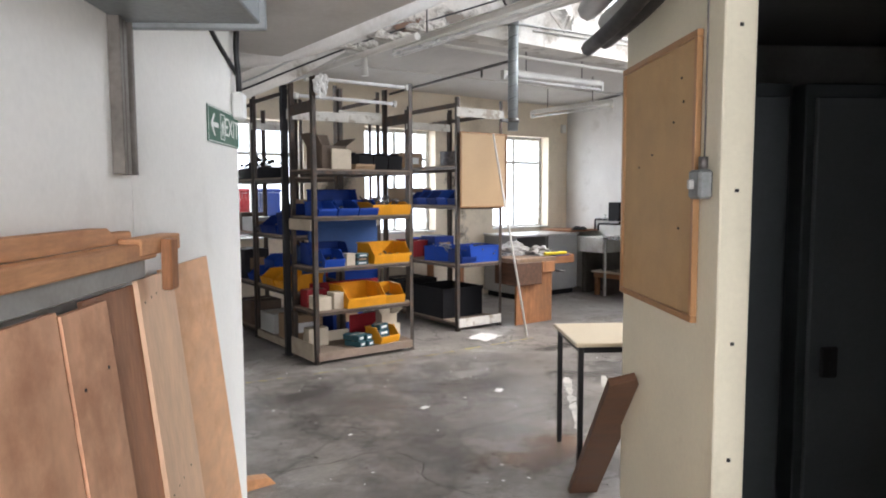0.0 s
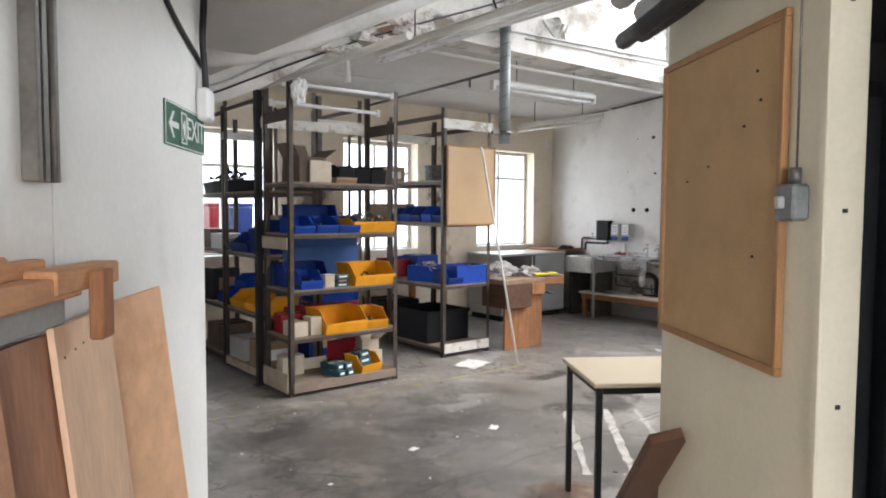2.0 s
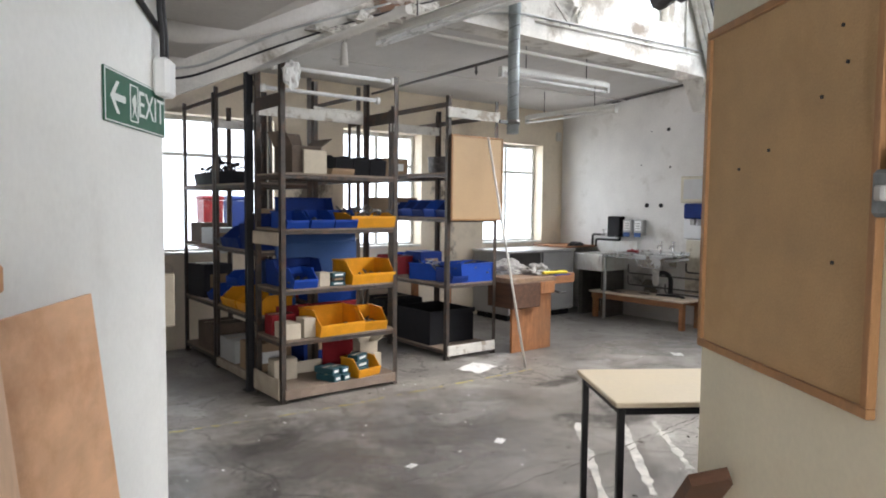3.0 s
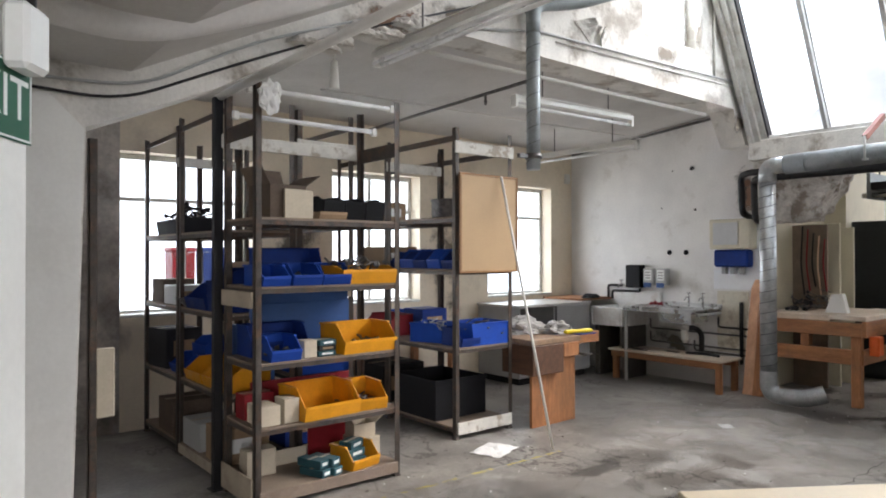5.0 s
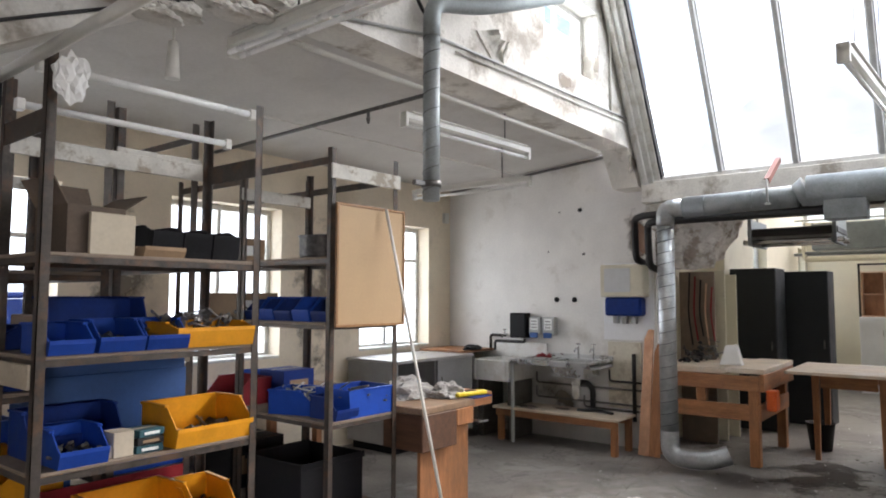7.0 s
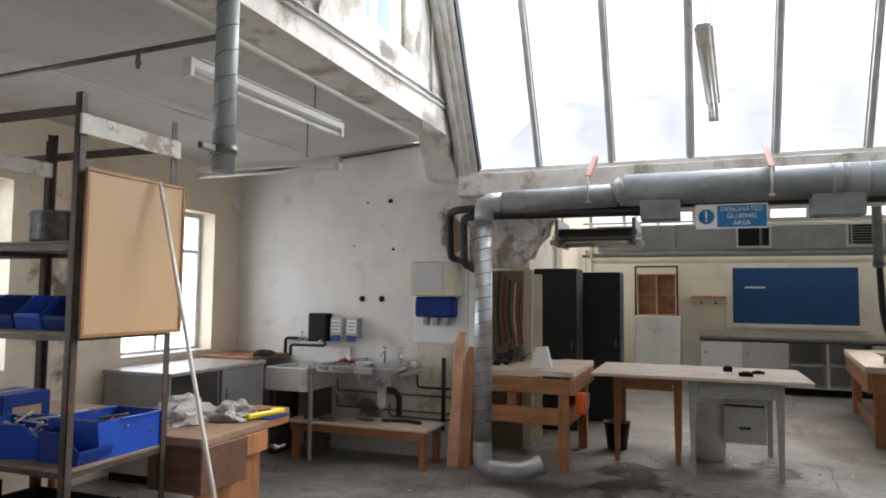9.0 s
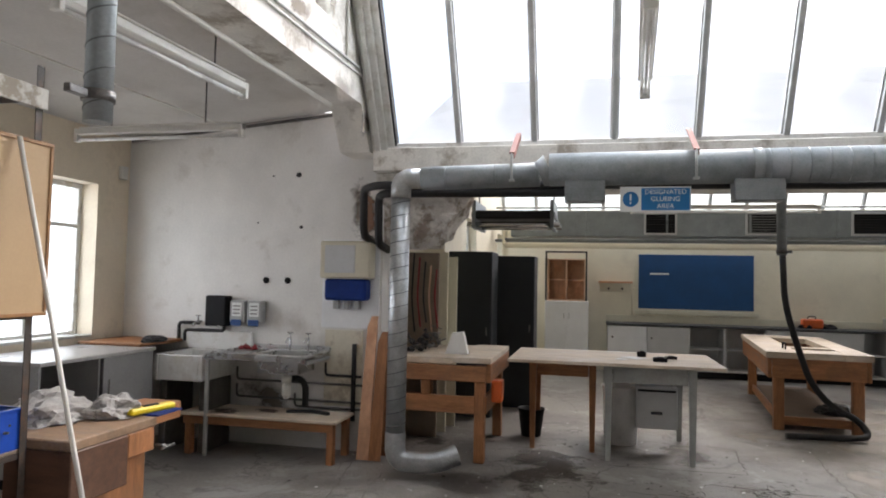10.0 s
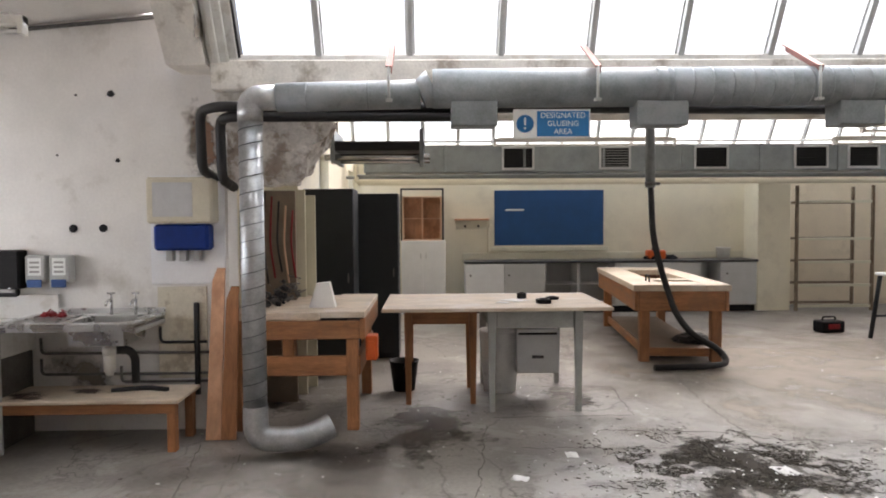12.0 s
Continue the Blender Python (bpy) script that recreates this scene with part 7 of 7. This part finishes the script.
o = solid("offcut_board", b, DARK_WOOD, "dark brown board leaning at the partition end", "board")
o.matrix_world = in_passage(0.705, 3.98, 0.004) @ pose(0, 0, 0, 41, 0, 0) @ pose(0, 0, 0, 0, 0, -90)
# small table past the partition
t = thing("school_table", in_passage(0.71, 4.13), "small beech-topped table with a black steel frame", "table")
b = BM()
box(b, 0, 1.1, 0, 0.56, 0.705, 0.728, 0.004)
part("tabletop", b, TABLE_TOP, t)
for n in (0.02, 1.05):
    for s in (0.02, 0.51):
        b = BM()
        box(b, n, n + 0.028, s, s + 0.028, 0, 0.704, 0.003)
        part("leg", b, BLACK_STEEL, t)
for s in ((0.05, 1.05, 0.024, 0.044), (0.05, 1.05, 0.514, 0.534), (0.024, 0.044, 0.05, 0.51), (1.054, 1.074, 0.05, 0.51)):
    b = BM()
    box(b, *s, 0.67, 0.704, 0.002)
    part("rail", b, BLACK_STEEL, t)
# lockers in the dark store
for n0, n1, lock in ((0.86, 1.17, False), (1.22, 1.75, True)):
    t = thing("locker", in_passage((n0 + n1) / 2, 2.96), "tall dark grey steel locker in the store", "locker", "lockers")
    w = n1 - n0
    b = BM()
    box(b, -w / 2, w / 2, 0.02, 0.42, 0, 1.90, 0.004)
    part("body", b, LOCKER_EDGE, t)
    b = BM()
    box(b, -w / 2 + 0.03, w / 2 - 0.02, -0.002, 0.019, 0.05, 1.85, 0.004)
    d = part("door", b, LOCKER, t)
    if lock:
        b = BM()
        box(b, -w / 2 + 0.07, -w / 2 + 0.13, -0.02, -0.003, 0.86, 0.97, 0.004)
        part("lock", b, BLACK, d)

# ---- marks and litter on the floor
def ribbon(name, pts, width, mat, label, seed, cat="crack", z=0.003, jag=0.02):
    rnd = random.Random(seed)
    P = []
    for a, c in zip(pts, pts[1:]):
        a, c = Vector((*a, 0)), Vector((*c, 0))
        n = max(2, int((c - a).length / 0.06))
        for k in range(n):
            q = a.lerp(c, k / n)
            P.append(q + Vector((rnd.uniform(-jag, jag), rnd.uniform(-jag, jag), 0)))
    P.append(Vector((*pts[-1], 0)))
    b = BM()
    last = None
    for i, q in enumerate(P):
        d = (P[min(i + 1, len(P) - 1)] - P[max(i - 1, 0)]).normalized()
        side = Vector((-d.y, d.x, 0)) * width * rnd.uniform(0.25, 1.0) * 0.5
        pair = (b.verts.new(q + side + Vector((0, 0, z))), b.verts.new(q - side + Vector((0, 0, z))))
        if last:
            b.faces.new((last[0], last[1], pair[1], pair[0]))
        last = pair
    return solid(name, b, mat, label, cat, "structure")


for k, (pts, w) in enumerate((
        ([(1.2, 4.15), (1.91, 4.01), (2.9, 3.95), (3.76, 3.94), (4.6, 4.0), (6.6, 4.05)], 0.018), ([(2.29, 3.92), (2.33, 3.7), (2.2, 3.5), (2.3, 3.2)], 0.022), ([(2.1, 5.2), (2.2, 4.8), (2.15, 4.6), (2.4, 4.3)], 0.026), ([(2.3, 5.5), (2.7, 5.35), (3.3, 5.1), (3.7, 4.78), (4.1, 4.8)], 0.02), ([(2.6, 4.3), (3.0, 4.35), (3.4, 4.2)], 0.016),
        ([(6.0, 5.4), (8.0, 5.55)], 0.012), ([(6.6, 4.05), (8.6, 3.82)], 0.014), ([(10.4, 1.75), (9.0, 1.9), (7.7, 1.95), (5.6, 2.1)], 0.022),
        ([(8.05, 3.6), (8.0, 2.4), (8.1, 0.4), (8.0, -2)], 0.02), ([(12.0, 0.2), (11.0, -0.5), (10.4, -0.9)], 0.016), ([(8.2, 5.9), (7.2, 5.7), (6.2, 6.2)], 0.014),
        ([(9.85, 3.7), (9.8, 3.1), (9.77, 2.54), (9.3, 2.57), (8.82, 2.60), (8.80, 3.1), (8.79, 3.75)], 0.026), ([(8.43, 3.0), (8.39, 2.57), (8.34, 2.0), (8.19, 1.86), (8.1, 1.38), (8.12, 0.7)], 0.034), ([(9.3, 2.56), (9.34, 2.3)], 0.018), ([(8.35, 1.97), (7.9, 1.93), (7.5, 1.9), (7.1, 1.7)], 0.05), ([(8.3, 2.1), (7.9, 2.35), (7.7, 2.3)], 0.04), ([(8.34, 2.35), (8.05, 2.2), (7.8, 2.45)], 0.03), ([(4.0, 5.4), (4.4, 5.1), (5.2, 5.3), (5.9, 5.0)], 0.012), ([(2.6, 3.9), (3.4, 4.1), (4.1, 3.9), (5.2, 4.0)], 0.012))):
    ribbon("crack_%d" % (k + 1), pts, w * 0.6, CRACK, "dirt-filled crack in the concrete", 60 + k)
ribbon("tape_line", [(1.9, 5.92), (3.0, 5.78), (5.15, 5.74)], 0.045, YELLOW_TAPE, "worn yellow safety tape on the floor", 80, "tape", 0.0022, 0.004)


def stain_material(name, colour, strength, edge=1.2, speckle=1.6, scale=5.0, rough=0.8, soft=0.6):
    """Dirt that thins out unevenly towards its edge."""
    m = bpy.data.materials.new(name)
    m.use_nodes = True
    n, l = m.node_tree.nodes, m.node_tree.links
    p = n["Principled BSDF"]
    p.inputs["Base Color"].default_value, p.inputs["Roughness"].default_value = (*colour, 1), rough
    co = n.new("ShaderNodeTexCoord")
    sub, ln, nz = n.new("ShaderNodeVectorMath"), n.new("ShaderNodeVectorMath"), n.new("ShaderNodeTexNoise")
    sub.operation, ln.operation = "SUBTRACT", "LENGTH"
    sub.inputs[1].default_value = (0.5, 0.5, 0.0)
    l.new(co.outputs["Generated"], sub.inputs[0])
    flat = n.new("ShaderNodeVectorMath")
    flat.operation = "MULTIPLY"
    flat.inputs[1].default_value = (1, 1, 0)
    l.new(sub.outputs[0], flat.inputs[0])
    wander, centred, push = n.new("ShaderNodeTexNoise"), n.new("ShaderNodeVectorMath"), n.new("ShaderNodeVectorMath")
    wander.inputs["Scale"].default_value, wander.inputs["Detail"].default_value, wander.inputs["Roughness"].default_value = 1.3, 5, 0.6
    l.new(co.outputs["Object"], wander.inputs["Vector"])
    centred.operation, push.operation = "SUBTRACT", "MULTIPLY_ADD"
    centred.inputs[1].default_value = (0.5, 0.5, 0.5)
    l.new(wander.outputs["Color"], centred.inputs[0])
    push.inputs[1].default_value = (0.9, 0.9, 0.0)
    l.new(centred.outputs[0], push.inputs[0])
    l.new(flat.outputs[0], push.inputs[2])
    l.new(push.outputs[0], ln.inputs[0])
    nz.inputs["Scale"].default_value, nz.inputs["Detail"].default_value, nz.inputs["Roughness"].default_value = scale, 8, 0.7
    l.new(co.outputs["Object"], nz.inputs["Vector"])
    fall, add, mix, clear = n.new("ShaderNodeMapRange"), n.new("ShaderNodeMath"), n.new("ShaderNodeMixShader"), n.new("ShaderNodeBsdfTransparent")
    fall.inputs["From Min"].default_value, fall.inputs["From Max"].default_value = 0.46, 0.08
    fall.inputs["To Min"].default_value, fall.inputs["To Max"].default_value = -edge, edge * 0.75
    l.new(ln.outputs["Value"], fall.inputs["Value"])
    add.operation = "MULTIPLY_ADD"
    l.new(nz.outputs["Fac"], add.inputs[0])
    add.inputs[1].default_value = speckle
    l.new(fall.outputs["Result"], add.inputs[2])
    lim = n.new("ShaderNodeMapRange")
    lim.inputs["From Min"].default_value, lim.inputs["From Max"].default_value = speckle * 0.5 - soft / 2 + 0.3, speckle * 0.5 + soft / 2 + 0.3
    lim.inputs["To Max"].default_value = strength
    l.new(add.outputs[0], lim.inputs["Value"])
    reach, rim, keep = n.new("ShaderNodeVectorMath"), n.new("ShaderNodeMapRange"), n.new("ShaderNodeMath")
    reach.operation, keep.operation = "LENGTH", "MULTIPLY"
    l.new(flat.outputs[0], reach.inputs[0])
    rim.inputs["From Min"].default_value, rim.inputs["From Max"].default_value = 0.49, 0.33
    l.new(reach.outputs["Value"], rim.inputs["Value"])
    l.new(lim.outputs["Result"], keep.inputs[0])
    l.new(rim.outputs["Result"], keep.inputs[1])
    l.new(keep.outputs[0], mix.inputs[0])
    l.new(clear.outputs[0], mix.inputs[1])
    l.new(p.outputs[0], mix.inputs[2])
    l.new(mix.outputs[0], n["Material Output"].inputs[0])
    return m


STRIPE = material("worn floor paint", (0.5, 0.48, 0.44), 0.6, vary=0.1, scale=8, tint=(0.3, 0.29, 0.27), tint_amount=0.9, tint_scale=6, tint_low=0.45, tint_high=0.6)
DAMP = stain_material("damp grey stain", (0.07, 0.065, 0.06), 0.5, 1.0, 3.2, 3.5, 0.45)
MOSSY = stain_material("black moss stain", (0.04, 0.033, 0.024), 0.88, 0.9, 3.4, 6.0, 0.95)
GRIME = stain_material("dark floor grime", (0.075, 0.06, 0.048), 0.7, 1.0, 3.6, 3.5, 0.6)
DRY_PAINT = stain_material("dried dark red paint", (0.07, 0.022, 0.018), 0.9, 1.0, 2.4, 7.0, 0.5)
RUSTY = stain_material("rusty spill", (0.32, 0.17, 0.085), 0.5, 1.0, 3.6, 5.0, 0.6)
PALE = stain_material("pale worn screed", (0.55, 0.54, 0.51), 0.5, 1.0, 3.4, 4.0, 0.4)
PALE_FLOOR = stain_material("paler floor tone", (0.48, 0.45, 0.41), 0.8, 1.0, 2.2, 1.6, 0.5, 1.6)
DARK_FLOOR = stain_material("darker smoother floor", (0.13, 0.122, 0.113), 0.55, 1.0, 3.4, 2.6, 0.35, 1.5)
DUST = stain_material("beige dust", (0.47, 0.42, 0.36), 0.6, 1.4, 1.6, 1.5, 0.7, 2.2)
WALL_DIRT = stain_material("wall grime", (0.24, 0.205, 0.165), 0.7, 1.0, 2.6, 5.0, 0.8)
SMUDGE_SHADE = stain_material("smudged and shaded plaster", (0.24, 0.21, 0.18), 0.5, 0.8, 1.6, 2.5, 0.9)
BARE_BRICK = stain_material("bare broken plaster", (0.26, 0.15, 0.10), 0.85, 0.9, 2.6, 9.0, 0.9)


def patch(name, x, y, rx, ry, mat, label, z):
    b = BM()
    bmesh.ops.create_grid(b, x_segments=1, y_segments=1, size=1.0, matrix=Matrix.Diagonal((rx, ry, 1, 1)))
    o = solid(name, b, mat, label, "stain", "structure")
    o.location = (x, y, z)
    return o


def wall_patch(name, x, y, z, ry, rz, mat, label):
    b = BM()
    bmesh.ops.create_grid(b, x_segments=1, y_segments=1, size=1.0, matrix=Matrix.Diagonal((rz, ry, 1, 1)))
    o = solid(name, b, mat, label, "stain", "structure")
    o.matrix_world = Matrix.Translation((x, y, z)) @ pose(0, 0, 0, 0, -90, 0)
    return o


for k, (x, y, rx, ry, mt, lab) in enumerate((
        (3.75, 5.1, 0.8, 0.5, PALE, "pale worn patch in the concrete"), (5.6, 5.0, 0.9, 0.4, PALE, "pale worn patch in the concrete"), (3.0, 4.45, 0.7, 0.5, PALE, "pale worn patch in the concrete"),
        (2.95, 3.4, 0.8, 0.55, RUSTY, "rusty brown spill on the concrete"),
        (5.0, 5.3, 0.7, 0.25, DAMP, "dark damp mark on the concrete"), (2.35, 5.35, 0.6, 0.4, DAMP, "dark damp mark on the concrete"), (4.65, 4.4, 0.95, 0.6, DAMP, "dark damp mark on the concrete"),
        # patch at (7.0, 5.45): dust, enlarged to paint in missing daylight
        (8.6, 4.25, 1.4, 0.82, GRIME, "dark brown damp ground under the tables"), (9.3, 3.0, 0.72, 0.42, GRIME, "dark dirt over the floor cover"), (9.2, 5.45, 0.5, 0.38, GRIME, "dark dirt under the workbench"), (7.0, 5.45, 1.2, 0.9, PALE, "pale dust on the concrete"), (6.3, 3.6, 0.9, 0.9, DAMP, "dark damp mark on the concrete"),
        # two broad tone sheets: paler by the duct, darker by the racks
        (10.6, 0.4, 4.4, 4.6, DUST, "beige dust over the far floor"), (6.8, 5.2, 1.7, 1.6, PALE_FLOOR, "pale dry dust under the rooflight"), (3.0, 4.6, 3.0, 2.6, DARK_FLOOR, "dark polished concrete by the racks"),
        (7.66, 2.25, 1.12, 1.15, MOSSY, "black mossy stain under the rooflight"))):
    patch("stain_%d" % (k + 1), x, y, rx, ry, mt, lab, 0.0006 + 0.00014 * k)
for k, (x, y, z, ry, rz, mt) in enumerate(((8.597, 6.03, 2.2, 0.2, 0.42, WALL_DIRT), (8.596, 5.95, 2.15, 0.24, 0.55, BARE_BRICK), (8.596, 6.9, 0.45, 0.7, 0.3, WALL_DIRT))):
    wall_patch("wall_stain_%d" % (k + 1), x, y, z, ry, rz, mt, "grimy broken plaster on the sink wall")
# window wall patches: grime, with the wall's dimness painted in
for k, (x, z, rx, rz) in enumerate(((2.2, 1.5, 0.7, 1.6), (2.0, 2.2, 0.9, 0.8), (2.3, 0.7, 0.8, 0.9), (4.3, 1.7, 0.5, 1.2), (6.4, 1.6, 0.6, 1.3))):
    b = BM()
    bmesh.ops.create_grid(b, x_segments=1, y_segments=1, size=1.0, matrix=Matrix.Diagonal((rx, rz, 1, 1)))
    o = solid("wall_stain_%d" % (k + 10), b, WALL_DIRT if k > 2 else SMUDGE_SHADE, "grime and painted shade on the window wall", "stain", "structure")
    o.matrix_world = Matrix.Translation((x, Y_N - 0.003 - 0.001 * k, z)) @ pose(0, 0, 0, 90, 0, 0)
for k, (x, z, rx, rz, mt) in enumerate(((6.75, 3.42, 0.4, 0.2, WALL_DIRT), (7.6, 3.1, 0.5, 0.3, SMUDGE_SHADE), (8.15, 2.95, 0.28, 0.35, WALL_DIRT), (5.0, 3.6, 0.5, 0.5, SMUDGE_SHADE), (4.2, 3.2, 0.5, 0.22, WALL_DIRT), (7.35, 3.75, 0.14, 0.5, WALL_DIRT), (3.6, 3.05, 0.5, 0.2, BARE_BRICK))):
    b = BM()
    bmesh.ops.create_grid(b, x_segments=1, y_segments=1, size=1.0, matrix=Matrix.Diagonal((rx, rz, 1, 1)))
    o = solid("wall_stain_%d" % (k + 20), b, mt, "dark grime on the flaking gable wall", "stain", "structure")
    o.matrix_world = Matrix.Translation((x, Y_G - 0.003 - 0.0006 * k, z)) @ pose(0, 0, 0, 90, 0, 0)
# holes in the sink wall: their dark insides drawn as black lumps
for y, z, s in ((6.64, 2.56, 0.022), (6.60, 2.06, 0.014), (6.9, 2.55, 0.008), (7.05, 2.1, 0.007)):
    crumple("wall_hole_dark", pose(8.6, y, z, 0, -90, 0), (s, s * 1.2, 0.012), INK_BLACK, "black lump standing in for a hole's dark inside", int(y * 10), "fixing")
for k, (x0, y0, x1, y1) in enumerate(((3.45, 3.55, 4.3, 4.45), (3.7, 3.42, 4.58, 4.3), (4.18, 3.5, 4.76, 4.15))):
    ribbon("painted_stripe_%d" % (k + 1), [(x0, y0), (x1, y1)], 0.075, STRIPE, "worn pale painted stripe on the floor", 90 + k, "floor marking", 0.0026, 0.003)
# dirt and moss under the leaking rooflight
rnd = random.Random(77)
bits = []
for _ in range(13000):
    x, y = rnd.gauss(7.66, 0.33), rnd.gauss(2.28, 0.38)
    if noise.noise(Vector((x * 4, y * 4, 3.0))) + 0.5 * noise.noise(Vector((x * 11, y * 11, 1.0))) < -0.05 + 0.1 * rnd.random():
        continue
    q = rnd.uniform(0.0015, 0.0055)
    long = rnd.uniform(0.8, 4.5)
    bits.append((q * long, q * rnd.uniform(0.3, 0.7), q * 0.4, pose(x, y, 0.002, rnd.uniform(-12, 12), rnd.uniform(-12, 12), rnd.gauss(70, 50))))
scatter("moss_debris", bits, MOSS, "black dirt and moss fallen from the rooflight", "debris")
bits = []
for _ in range(60):
    q = abs(rnd.gauss(0, 0.007)) + 0.003
    bits.append((q, q * rnd.uniform(0.3, 0.8), q * 0.3, pose(rnd.gauss(7.6, 0.38), rnd.gauss(2.4, 0.5), 0.004, rnd.uniform(-15, 15), 0, rnd.uniform(0, 180))))
scatter("moss_flakes", bits, PAPER, "white paint flakes lying in the moss", "debris")
patch("bench_paint", 8.2, 7.12, 0.24, 0.5, DRY_PAINT, "dried dark red paint on the low bench", 0.3712)
patch("bench_paint_spill", 8.33, 6.76, 0.17, 0.34, DRY_PAINT, "dried dark red paint on the low bench", 0.3712)
bits = []
for _ in range(900):
    q = abs(rnd.gauss(0, 0.004)) + 0.0015
    bits.append((q, q * 0.6, q * 0.35, pose(rnd.uniform(1.6, 12.5), rnd.uniform(-1.5, 6.0), 0.001, 0, 0, rnd.uniform(0, 180))))
scatter("floor_grit", bits, PAPER, "pale paint flakes scattered on the floor", "debris")
bits = []
for _ in range(900):
    q = abs(rnd.gauss(0, 0.005)) + 0.002
    bits.append((q, q * 0.4, q * 0.3, pose(rnd.uniform(1.6, 9.5), rnd.uniform(1.5, 6.2), 0.001, 0, 0, rnd.uniform(0, 180))))
scatter("floor_dirt", bits, CRACK, "dark grit scattered on the floor", "debris")
for x, y, s, rz in ((4.78, 6.08, 0.13, 20), (6.85, 5.3, 0.05, 50), (7.56, 2.03, 0.06, 10), (3.6, 4.5, 0.03, 30), (7.5, 3.7, 0.04, 70), (7.9, 3.3, 0.04, 0), (2.9, 4.5, 0.025, 15)):
    b = BM()
    bmesh.ops.create_grid(b, x_segments=6, y_segments=6, size=1)
    for v in b.verts:
        v.co = Vector((v.co.x * s * 1.3, v.co.y * s, 0.006 + 0.012 * noise.noise(v.co * 2 + Vector((x, y, 0)))))
    bmesh.ops.solidify(b, geom=b.faces[:], thickness=0.002)
    o = solid("scrap_paper", b, PAPER, "white scrap of paper lying on the floor", "paper")
    o.matrix_world = at(x, y, 0, rz)


# ---- through the first window: unidentified red and blue uprights, form invented as wheeled bins
def wheeled_bin(m, mat, label):
    t = thing("wheeled_bin", m, label, "bin", "yard bins")
    b = BM()
    for v in bmesh.ops.create_cube(b, size=1)["verts"]:
        k = 0.10 if v.co.z < 0 else 0.125
        v.co = Vector((math.copysign(k, v.co.x), math.copysign(k, v.co.y), 0.06 if v.co.z < 0 else 1.9))
    part("body", b, mat, t)
    b = BM()
    box(b, -0.14, 0.14, -0.14, 0.14, 1.902, 1.96, 0.02)
    part("lid", b, mat, t)
    for x in (-0.12, 0.12):
        b = BM()
        tube(b, [(x - 0.02, 0.1, 0.1), (x + 0.02, 0.1, 0.1)], 0.1, 16)
        part("wheel", b, BLACK, t)
    return t


wheeled_bin(at(3.62, 9.9, -0.35), RED, "unidentified narrow red upright in the yard, built as a bin")
wheeled_bin(at(3.96, 9.9, -0.35), NAVY, "unidentified narrow dark blue upright in the yard, built as a bin")

# wooden wedge on the floor where the panel wall ends
b = BM()
prism(b, [(0, 0), (0.19, 0), (0.16, 0.04), (0.02, 0.06)], lambda x, z: (x, 0, z), (0, 0.07, 0))
o = solid("wooden_offcut", b, SAWN, "pale wooden wedge lying by the wall end", "offcut")
o.matrix_world = at(1.36, 3.93, 0.002, 2)
